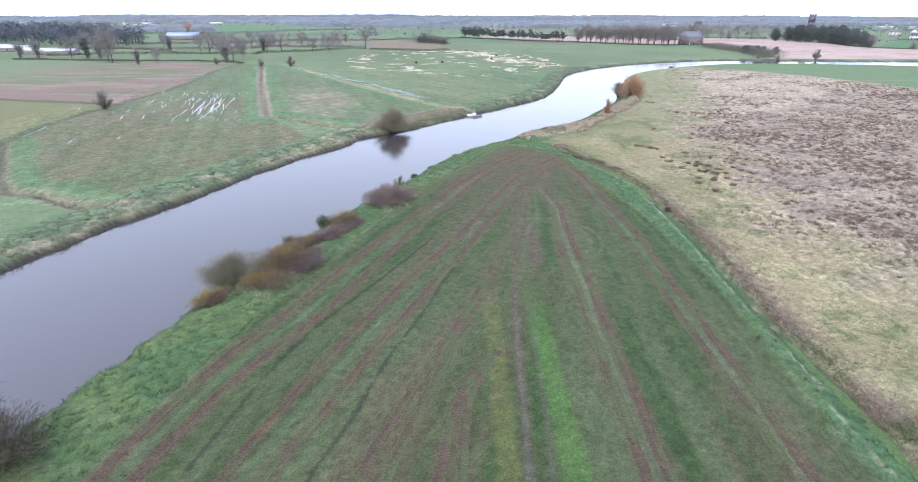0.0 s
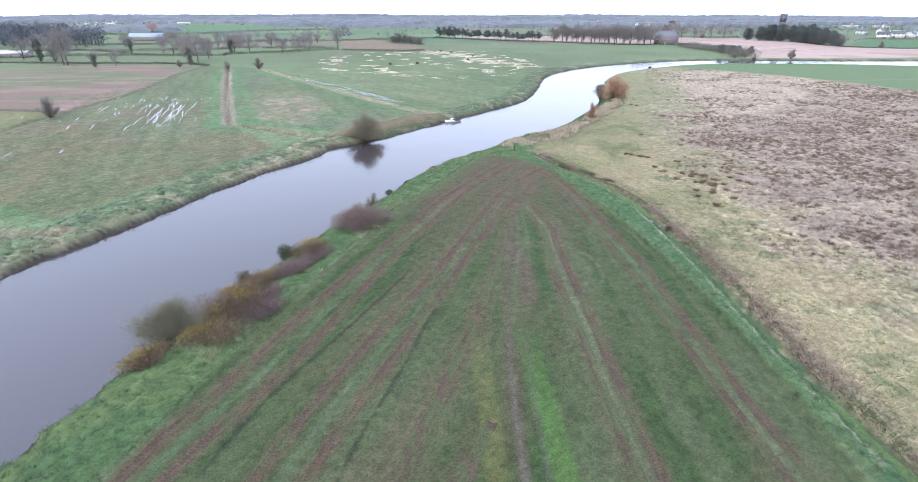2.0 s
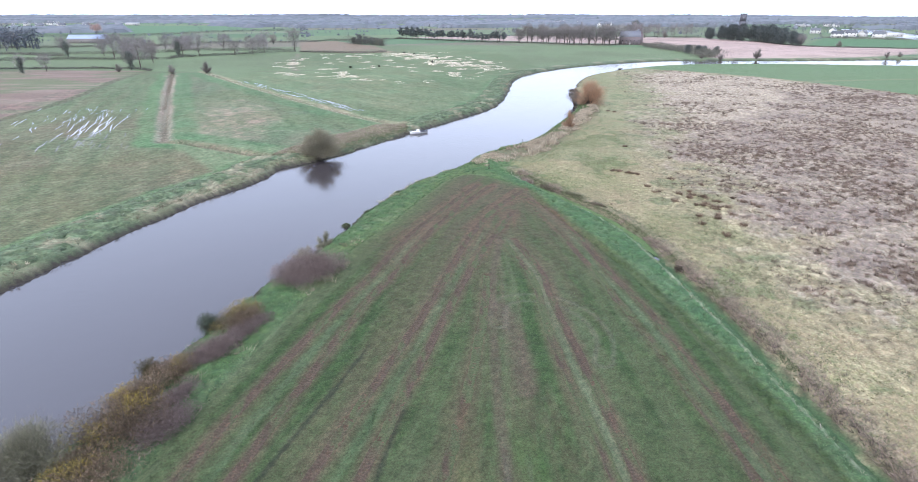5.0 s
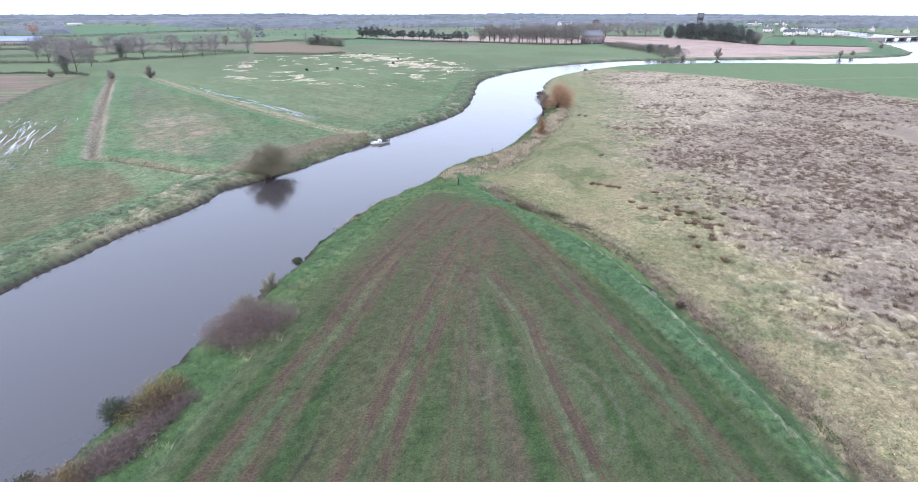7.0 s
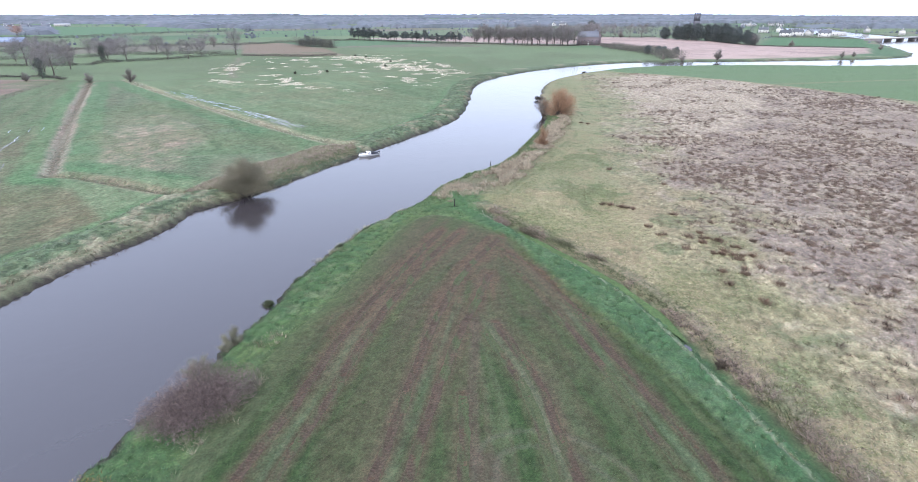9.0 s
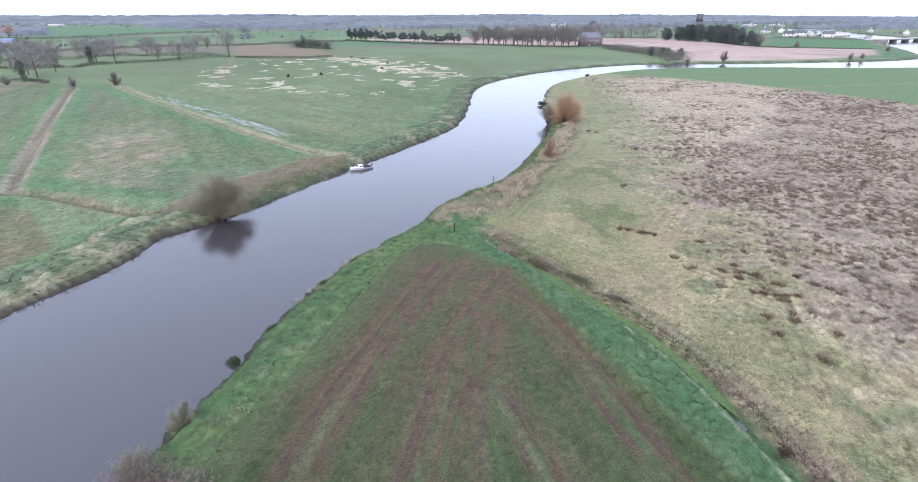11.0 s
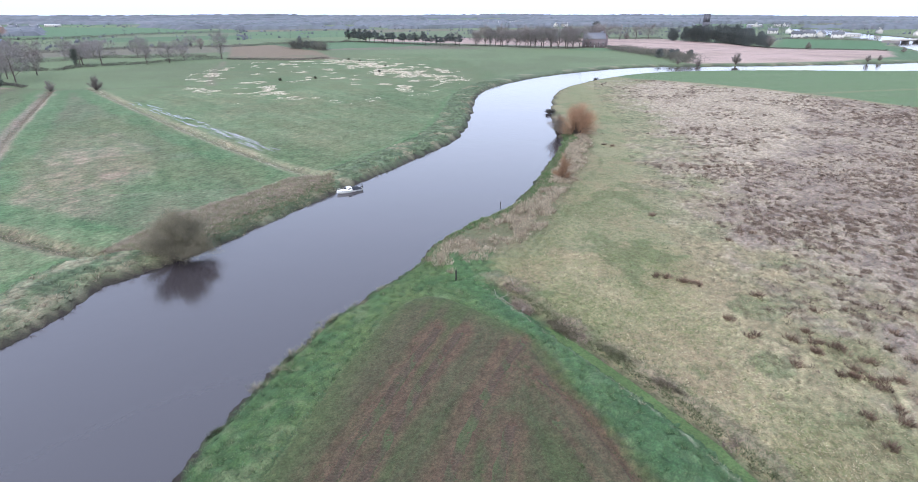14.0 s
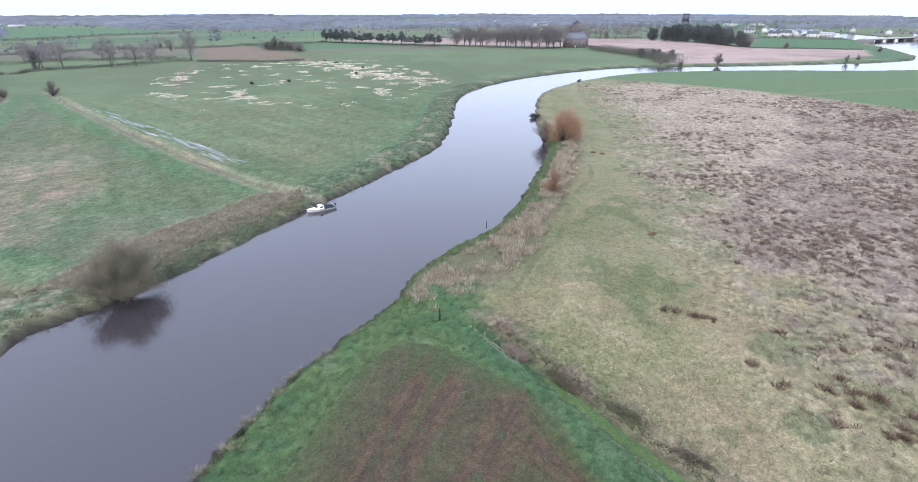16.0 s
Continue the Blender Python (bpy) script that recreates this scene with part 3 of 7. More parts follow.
    m = field(BROWN_REED, tone(0.22, 0.17, 0.14), 2.5)
    mix(m * ramp(riv + (n2 - 0.5) * 8, 6, 3.5), tone(0.16, 0.165, 0.095))
    # the worked field
    d = area(x, y, FIELD, 8.0) + 1.5 * ramp(x, 18, 25) * ramp(y, 136, 124)
    f = ramp(d + (n3 - 0.5) * 1.6, -0.4, 1.2)
    mix(f, GREEN)
    u = lane(x, y)
    broad, drill_f, thin = vnoise(u / 2.6, y / 40, 77), vnoise(u / 0.8, y / 13, 131), vnoise(u / 0.42, y / 4.5, 132)
    rough_band = ramp(broad * 0.6 + drill_f * 0.3 + n2 * 0.25, 0.46, 0.70)
    mix(f * rough_band * 0.85, tone(0.040, 0.080, 0.024))
    mix(f * ramp(1.0 - broad + (n2 - 0.5) * 0.5, 0.6, 0.85) * 0.3, tone(0.092, 0.125, 0.062))
    mix(f * ramp(fbm(x, y, 0.9, 88, 2), 0.50, 0.72) * (0.3 + 0.45 * rough_band), tone(0.034, 0.060, 0.020))
    mix(f * ramp(thin * 0.6 + n3 * 0.4, 0.58, 0.78) * 0.3, tone(0.105, 0.132, 0.066))
    mix(f * ramp(fbm(u * 2.2, y * 0.3, 9, 78) + (n3 - 0.5) * 0.25 + (drill_f - 0.5) * 0.25, 0.53, 0.76) * 0.38, SOIL * tone(1.0, 0.92, 0.88))
    head = ramp(y + (n2 - 0.5) * 30, 88, 126)
    mix(f * head * 0.7, tone(0.096, 0.080, 0.049))
    for line in TRACKS[:4] + TRACKS[11:]:
        e, _ = line_distance(x, y, line, 4.0)
        mix(f * head * ramp(e + (n3 - 0.5) * 1.6 + (drill_f - 0.5) * 1.2, 2.4, 0.8) * 0.8, SOIL * tone(0.98, 0.78, 0.74))
    mix(f * head * ramp(vnoise(u / 0.5, y / 9, 133), 0.55, 0.8) * 0.25, SOIL * tone(1.12, 0.93, 0.88))
    mix(f * head * ramp(vnoise(u / 1.3, y / 14, 134) * 0.6 + n2 * 0.4, 0.54, 0.74) * 0.55, tone(0.066, 0.100, 0.036))
    mix(f * ramp(d + (n2 - 0.5) * 2, 3.8, 0.4) * ramp(y, 85, 112) * 0.75, tone(0.080, 0.116, 0.044))
    fade = 0.75 + 0.6 * (fbm(x, y, 5, 79) - 0.35)
    e, _ = line_distance(x, y, TURN_PATCH, 4.0)
    mix(f * ramp(e + (n3 - 0.5) * 1.5, 1.8, 0.4) * 0.7, SOIL * 0.85)
    for line, amount in zip(TRACKS, WEAR):
        e, _ = line_distance(x, y, line, 3.0)
        mix(f * ramp(e + (n3 - 0.5) * 0.9, 1.5, 0.5) * 0.62 * fade * amount, SOIL * tone(1.0, 0.93, 0.90))
        mix(f * ramp(e + (n3 - 0.5) * 0.3, 0.62, 0.36) * np.clip(fade + 0.3, 0, 1) * amount * 0.9, SOIL * tone(0.92, 0.76, 0.72))
    for line, amount in zip(PALE_STRIPES, (0.5, 0.3, 0.5, 0.5)):
        e, _ = line_distance(x, y, line, 3.0)
        mix(f * ramp(y, 122, 98) * ramp(e + (n3 - 0.5) * 0.9, 0.8, 0.2) * amount * ramp(fade + (drill_f - 0.5) * 0.6, 0.45, 0.95), tone(0.122, 0.162, 0.088) * (0.75 + 0.5 * thin[:, None]))
    e, _ = line_distance(x, y, TURN_ARC, 4.0)
    mix(f * ramp(np.abs(e - 0.9), 0.4, 0.12) * 0.3, tone(0.17, 0.155, 0.115))
    e, _ = line_distance(x, y, MID_TRACK, 6.0)
    e2, _ = line_distance(x, y, MID_TRACK_2, 6.0)
    near = ramp(y, 66, 48)
    mix(f * ramp(np.abs(x - 9.3), 1.5, 0.7) * near * (x < 11) * 0.8, tone(0.072, 0.148, 0.036))
    mix(f * ramp(np.abs(x - 4.0), 1.3, 0.6) * near * 0.7, tone(0.118, 0.130, 0.044))
    mix(f * ramp(np.abs(e) + (n3 - 0.5) * 0.5, 0.8, 0.3) * 0.7 * fade, SOIL * 0.9)
    mix(f * ramp(e, 0.3, 0.12) * near * 0.6, tone(0.12, 0.11, 0.10))
    mix(f * ramp(e2, 0.26, 0.1) * near * 0.5, tone(0.10, 0.095, 0.08))
    for line in (CRACK, CRACK_2):
        e, _ = line_distance(x, y, line, 2.0)
        mix(f * ramp(e + (n3 - 0.5) * 0.5, 0.28, 0.1) * 0.75, tone(0.030, 0.036, 0.022))
    # margin of the field: lush grass to the river and the ditch
    marg = ((d < 0.8) & (riv > 0) & ~east & (x > -60) & (y < 165)) & (inside(x, y, np.vstack([RIGHT_BANK, DITCH_EAST[::-1]])) | (d > -8) & (y > 125))
    mar = marg * ramp(d - (n3 - 0.5), 0.8, -0.8)
    mix(mar, LUSH * tone(1.08, 0.97, 0.92))
    mix(mar * ramp(n2, 0.42, 0.62) * 0.7, tone(0.118, 0.165, 0.058))
    mix(mar * ramp(d, -2.6, -0.2) * (y > 90) * 0.6, tone(0.105, 0.150, 0.055))
    mix(mar * ramp(n3 * 0.6 + fbm(x, y, 7, 161, 2) * 0.4, 0.55, 0.68) * 0.55, tone(0.175, 0.205, 0.105))
    mix(mar * ramp(x, 16, 24) * ramp(y, 150, 135) * 0.6, tone(0.060, 0.138, 0.064))
    mix(mar * ramp(fbm(x, y, 1.1, 90, 2), 0.5, 0.75) * 0.45, tone(0.045, 0.10, 0.045))
    mix(ramp(np.hypot((x - 23) / 4.0, (y - 147.5) / 6.0) + (n3 - 0.5) * 1.6, 1.25, 0.55) * (riv > 0.6) * 0.85, LUSH * tone(1.0, 0.98, 1.0))
    e, s = line_distance(x, y, PALE_LINE, 6.0)
    mix(ramp(e + (n3 - 0.5) * 0.7, 0.4, 0.1) * 0.55 * ramp(n3, 0.35, 0.6), tone(0.36, 0.36, 0.25))
    e = np.where(side > 0, q, -q)
    mix((y < 146) * ramp(np.abs(e), 1.3, 0.5) * ramp(n3, 0.2, 0.5), tone(0.062, 0.118, 0.05))
    mix((y < 146) * ramp(np.abs(e - 2.6 + (n3 - 0.5) * 2.5), 1.9, 0.5) * 0.5, tone(0.22, 0.175, 0.13))
    mix((y < 146) * ramp(np.abs(e - 0.9) + (n3 - 0.5) * 0.8, 0.35, 0.1) * 0.6, MUD)
    # river banks west: rank grass, dry stems at the water
    west = inside(x, y, np.vstack([LEFT_BANK[5:], [(-900, 1500), (-900, -400)]]))
    bank = west * ramp(riv + (n2 - 0.5) * 3, 11.5, 10.0)
    reach2 = ramp(y, 196, 214)
    mix(west * ramp(riv, 13.4, 11.5) * (riv > 9.0) * (y < 330) * 0.7, tone(0.088, 0.168, 0.068))
    mix(bank * (y < 420), tone(0.104, 0.142, 0.074))
    mix(bank * ramp(n3 * 0.5 + n2 * 0.5, 0.46, 0.62) * 0.45, tone(0.080, 0.120, 0.070))
    mix(bank * ramp(vnoise(x / 1.2, y / 1.2, 151) * 0.5 + n3 * 0.5, 0.55, 0.75) * 0.5, tone(0.15, 0.185, 0.115))
    straw_w = ramp(riv + (n2 - 0.5) * 5 + reach2 * 2.0, 4.0, 2.0) * ramp(fbm(x, y, 14, 152, 3), 0.43, 0.57)
    mix(bank * straw_w * 0.5, tone(0.190, 0.175, 0.108))
    mix(bank * straw_w * ramp(n3, 0.5, 0.7) * 0.5, tone(0.30, 0.262, 0.18))
    mix(bank * ramp(fbm(x, y, 5, 153, 3), 0.60, 0.70) * 0.6, tone(0.30, 0.265, 0.18))
    for line, col in ((DITCH_1, tone(0.27, 0.23, 0.175)), (DITCH_1B, tone(0.19, 0.175, 0.11)), (DITCH_2, tone(0.25, 0.24, 0.15)), (DITCH_SIDE, tone(0.2, 0.175, 0.12)), (DITCH_BROWN, tone(0.11, 0.125, 0.07)), (DITCH_OLIVE, tone(0.10, 0.10, 0.06))):
        e, _ = line_distance(x, y, line, 8.0)
        mix(ramp(e + (n2 - 0.5) * 1.5, 3.2, 1.6) * 0.8, col)
        mix(ramp(e + (n3 - 0.5) * 0.8, 0.9, 0.3) * 0.6, tone(0.075, 0.07, 0.05))
    e, _ = line_distance(x, y, CROSS_BANK, 5.0)
    mix(ramp(e, 2.0, 0.7) * 0.6, tone(0.12, 0.12, 0.075))
    e, _ = line_distance(x, y, spline([(-62, 373), (-71, 420), (-83, 506)]), 5.0)
    mix(ramp(e, 2.4, 0.8) * 0.7, tone(0.19, 0.16, 0.12))
    # fine mottling of the sward
    fine = fbm(x, y, 0.55, 94, 2)
    c *= (1 + (fine[:, None] - 0.5) * 0.5 * ramp(np.hypot(x - 5, y + 30), 260, 120)[:, None])
    # wet mud at the water's edge
    mix(ramp(riv + (n3 - 0.5) * 0.6 + 0.15 * west, 1.25, 0.6), MUD)
    return c


gc = ground_colour(gx, gy)
ground = part("ground", mesh_from("ground", np.stack([gx, gy, gz], 1), quads, gc, True), GROUND)
tagged(ground, "flat river plain of grass fields, worked soil and meadow", "ground", kind="structure")

wet = area(gx, gy, RIVER, 14.0) > -3.0
wq = quads[wet[quads].all(1)]
used, inv = np.unique(wq, return_inverse=True)
river = part("water", mesh_from("water", np.stack([gx[used], gy[used], np.full(len(used), WATER_Z)], 1), inv.reshape(-1, 4), None, True), WATER)
tagged(river, "calm brown river mirroring the white sky", "river", kind="structure")

# ---------------------------------------------------------------- geometry kits
class Geo:
    """Collects four-sided faces into one mesh."""

    def __init__(self):
        self.v, self.f, self.n = [], [], 0

    def add(self, verts, faces):
        self.v.append(np.asarray(verts, float))
        self.f.append(np.asarray(faces, int) + self.n)
        self.n += len(verts)
        return self

    def box(self, cx, cy, cz, sx, sy, sz, turn=0.0):
        """A box that stands on cz, turned about its own upright axis."""
        p = np.array([(a, b, c) for c in (0, 1) for a, b in ((-.5, -.5), (.5, -.5), (.5, .5), (-.5, .5))]) * (sx, sy, sz)
        c, s = math.cos(radians(turn)), math.sin(radians(turn))
        p = np.stack([p[:, 0] * c - p[:, 1] * s + cx, p[:, 0] * s + p[:, 1] * c + cy, p[:, 2] + cz], 1)
        return self.add(p, [(0, 3, 2, 1), (4, 5, 6, 7), (0, 1, 5, 4), (1, 2, 6, 5), (2, 3, 7, 6), (3, 0, 4, 7)])

    def tube(self, points, radii_, sides=5):
        points = np.asarray(points, float)
        rings = []
        for k, p in enumerate(points):
            d = points[min(k + 1, len(points) - 1)] - points[max(k - 1, 0)]
            d = d / (np.linalg.norm(d) + 1e-9)
            a = np.cross(d, (0.3, 0.9, 0.1) if abs(d[2]) > 0.8 else (0, 0, 1))
            a = a / (np.linalg.norm(a) + 1e-9)
            b = np.cross(d, a)
            w = np.arange(sides) * 2 * math.pi / sides
            rings.append(p + radii_[k] * (np.cos(w)[:, None] * a + np.sin(w)[:, None] * b))
        f = [(k * sides + i, k * sides + (i + 1) % sides, (k + 1) * sides + (i + 1) % sides, (k + 1) * sides + i) for k in range(len(points) - 1) for i in range(sides)]
        return self.add(np.vstack(rings), f)

    def gable(self, w, d, z, rise, over=0.3, thick=0.18):
        """Two roof slopes, ridge along x, with thickness."""
        for s in (-1, 1):
            y0, k = s * (d / 2 + over), rise / (d / 2)
            z0 = z - over * k
            a = np.array([(-w / 2 - over, y0, z0), (w / 2 + over, y0, z0), (w / 2 + over, 0, z + rise), (-w / 2 - over, 0, z + rise)])
            b = a + (0, 0, thick)
            self.add(np.vstack([a, b]), [(0, 1, 2, 3), (7, 6, 5, 4), (0, 4, 5, 1), (1, 5, 6, 2), (2, 6, 7, 3), (3, 7, 4, 0)])
        return self

    def mesh(self, name, smooth=False):
        return mesh_from(name, np.vstack(self.v), np.vstack(self.f), None, smooth)


def blades(root, way, length, width, tint_root, tint_tip, rng):
    """Thin pointed triangles: arrays of root places, unit ways, lengths, widths and colours."""
    n = len(root)
    across = np.cross(way, rng.normal(size=(n, 3)))
    across /= np.linalg.norm(across, axis=1, keepdims=True) + 1e-9
    half = across * (np.broadcast_to(width, n)[:, None] / 2)
    v = np.stack([root - half, root + half, root + way * np.broadcast_to(length, n)[:, None]], 1).reshape(-1, 3)
    t = np.stack([tint_root, tint_root, tint_tip], 1).reshape(-1, 3)
    return v, np.arange(3 * n).reshape(-1, 3), t


def unit(v):
    return v / (np.linalg.norm(v, axis=-1, keepdims=True) + 1e-9)


def tones(rng, n, *cols, jitter=0.18):
    """n colours picked among cols, each a little lighter or darker."""
    c = np.array(cols)[rng.integers(0, len(cols), n)]
    return c * (1 + jitter * rng.normal(size=(n, 1))).clip(0.45, 1.7)


def turf(name, label, x, y, count, tall, lean, wide, cols, seed, clump=0.12, root=0.85, category="grass", lift=0.0, gain=1.3):
    """Tufts of blades on the ground at x, y; one object of stuff."""
    rng = np.random.default_rng(seed)
    n = len(x)
    z = ground_z(x, y) - 0.03 + lift
    base = np.repeat(np.stack([x, y, z], 1), count, 0)
    size = np.repeat(np.broadcast_to(tall, n) * rng.uniform(0.65, 1.3, n), count)
    m = n * count
    a = rng.uniform(0, 2 * math.pi, m)
    off = np.stack([np.cos(a), np.sin(a), np.zeros(m)], 1)
    base = base + off * (clump * rng.uniform(0.1, 1, m) * size / max(np.mean(tall), 1e-6))[:, None]
    way = unit(off * (lean * rng.uniform(0.3, 1.4, m))[:, None] + rng.normal(size=(m, 3)) * 0.15 + (0, 0, 1))
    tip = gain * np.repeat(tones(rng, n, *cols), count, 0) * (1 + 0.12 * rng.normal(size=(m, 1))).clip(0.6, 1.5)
    # feet dimmed by the factor root: shade inside the tuft put into its colour
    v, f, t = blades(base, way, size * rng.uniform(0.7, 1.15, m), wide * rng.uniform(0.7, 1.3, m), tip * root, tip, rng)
    ob = part(name, mesh_from(name, v, f, t), BLADES)
    return tagged(ob, label, category, kind="stuff")


def cells(x, y, size, seed):
    """Distance to the nearest tussock of a jittered lattice, in its radii, with the tussock's place and a number of its own."""
    def h(a, c, k):
        n = (a * 374761393 + c * 668265263 + (seed * 7 + k) * 144269504) & 0xFFFFFFFF
        n = ((n ^ (n >> 13)) * 1274126177) & 0xFFFFFFFF
        return ((n ^ (n >> 16)) & 0xFFFF) / 65535.0

    i, j = np.floor(x / size).astype(np.int64), np.floor(y / size).astype(np.int64)
    best, own = np.full(x.shape, 9.0), np.zeros(x.shape)
    mx, my = x.copy(), y.copy()
    for di in (-1, 0, 1):
        for dj in (-1, 0, 1):
            a, c = i + di, j + dj
            px, py = (a + h(a, c, 1)) * size, (c + h(a, c, 2)) * size
            d = np.hypot(x - px, y - py) / (size * (0.45 + 0.4 * h(a, c, 3)))
            near = d < best
            best, own = np.where(near, d, best), np.where(near, h(a, c, 4), own)
            mx, my = np.where(near, px, mx), np.where(near, py, my)
    return best, own, mx, my


def sward(name, label, box, step, size, tall, cover, paint, seed, category="grass", mat=GROUND):
    """A mat of grass with tussocks on the ground: cover(x, y) is positive where it grows, paint(...) gives its colours."""
    gx_, gy_ = np.meshgrid(np.arange(box[0], box[1], step), np.arange(box[2], box[3], step), indexing="ij")
    w = gy_.shape[1]
    rng = np.random.default_rng(seed)
    x = gx_.ravel() + rng.uniform(-0.3, 0.3, gx_.size) * step
    y = gy_.ravel() + rng.uniform(-0.3, 0.3, gx_.size) * step
    k = np.arange(gx_.size).reshape(gx_.shape)
    quads = np.stack([k[:-1, :-1], k[1:, :-1], k[1:, 1:], k[:-1, 1:]], -1).reshape(-1, 4)
    grow = np.minimum(cover(x, y), np.minimum(np.minimum(x - box[0], box[1] - x), np.minimum(y - box[2], box[3] - y)) - 0.5)
    quads = quads[(grow[quads] > 0).any(1)]
    used, inv = np.unique(quads, return_inverse=True)
    x, y, grow = x[used], y[used], grow[used]
    wx, wy = x + (fbm(x, y, size * 0.9, seed, 2) - 0.5) * size * 0.9, y + (fbm(x, y, size * 0.9, seed + 5, 2) - 0.5) * size * 0.9
    d, own, mx, my = cells(wx, wy, size, seed)
    dome = np.sqrt(np.clip(1 - d * d, 0, 1))
    rough = fbm(x, y, size * 0.5, seed + 9, 2) - 0.5
    edge = ramp(grow, 0, 1)
    tall = tall(x, y) if callable(tall) else tall
    lift = edge * (0.04 + tall * (dome * (0.55 + 0.75 * ((own * 7.13) % 1)) + rough * 0.8)) - (1 - edge) * 0.08
    c = paint(x, y, dome, own, mx, my, rough)
    ob = part(name, mesh_from(name, np.stack([x, y, ground_z(x, y) + lift], 1), inv.reshape(-1, 4), c, True), mat)
    return tagged(ob, label, category, kind="stuff")


def strewn(rng, n, x0, x1, y0, y1):
    return rng.uniform(x0, x1, n), rng.uniform(y0, y1, n)


# ---------------------------------------------------------------- grass, reeds, rushes
rng = np.random.default_rng(5)
LAND = np.vstack([RIGHT_BANK, DITCH_EAST[::-1]])


def keep(x, y, mask):
    return x[mask], y[mask]


# rank grass between field and river, and along the ditch
x, y = strewn(rng, 105000, -45, 40, 22, 158)
d = area(x, y, FIELD, 30.0) + 1.5 * ramp(x, 18, 25) * ramp(y, 136, 124)
x, y = keep(x, y, (d < 0.3) & (d > -12) & (area(x, y, RIVER, 6.0) < -0.5) & (x < 40) & (inside(x, y, LAND) | (y > 138) & (y < 152 + (fbm(x, y, 3, 115) - 0.5) * 6) & (x < 23.5 + (fbm(x, y, 3, 114) - 0.5) * 8)))
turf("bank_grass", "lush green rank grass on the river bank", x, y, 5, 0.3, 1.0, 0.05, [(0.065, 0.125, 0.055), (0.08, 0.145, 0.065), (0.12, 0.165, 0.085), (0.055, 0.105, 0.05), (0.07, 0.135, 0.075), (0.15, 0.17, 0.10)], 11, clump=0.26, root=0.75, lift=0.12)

# short green crop of the worked field, thin where the wheels ran
x, y = strewn(rng, 80000, -32, 34, 24, 142)
tr = np.full(len(x), 3.0)
for line in TRACKS + [MID_TRACK]:
    e, _ = line_distance(x, y, line, 3.0)
    tr = np.minimum(tr, e)
bare = ramp(fbm(x * 2, y * 0.4, 9, 78), 0.42, 0.66) * 0.6 + ramp(y + (fbm(x, y, 9, 31) - 0.5) * 40, 94, 128) * 0.85
x, y = keep(x, y, (area(x, y, FIELD, 3.0) > 0) & (tr > 0.45) & (rng.uniform(size=len(x)) > bare))
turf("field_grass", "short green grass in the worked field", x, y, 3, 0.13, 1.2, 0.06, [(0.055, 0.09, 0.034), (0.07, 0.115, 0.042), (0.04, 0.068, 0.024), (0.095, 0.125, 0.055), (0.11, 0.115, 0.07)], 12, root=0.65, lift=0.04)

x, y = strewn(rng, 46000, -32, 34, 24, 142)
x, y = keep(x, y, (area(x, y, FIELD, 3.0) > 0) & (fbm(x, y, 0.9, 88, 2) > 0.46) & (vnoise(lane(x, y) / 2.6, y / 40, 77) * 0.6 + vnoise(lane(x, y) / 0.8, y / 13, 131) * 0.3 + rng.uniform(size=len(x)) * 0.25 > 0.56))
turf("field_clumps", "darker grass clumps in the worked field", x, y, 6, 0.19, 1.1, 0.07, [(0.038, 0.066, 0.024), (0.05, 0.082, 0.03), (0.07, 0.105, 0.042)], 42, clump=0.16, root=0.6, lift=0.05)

# crumbs of soil thrown up by the wheels
x, y = strewn(rng, 60000, -32, 34, 24, 142)
tr = np.full(len(x), 3.0)
for line in TRACKS + [MID_TRACK]:
    e, _ = line_distance(x, y, line, 3.0)
    tr = np.minimum(tr, e)
x, y = keep(x, y, (area(x, y, FIELD, 3.0) > 0.3) & (rng.uniform(size=len(x)) < ramp(tr, 0.9, 0.3) * 0.5 + 0.08))
turf("soil_clods", "brown clods of soil along the wheel tracks", x, y, 3, 0.09, 2.5, 0.14, [(0.095, 0.073, 0.06), (0.12, 0.095, 0.078), (0.075, 0.058, 0.048)], 13, root=0.9, category="soil")

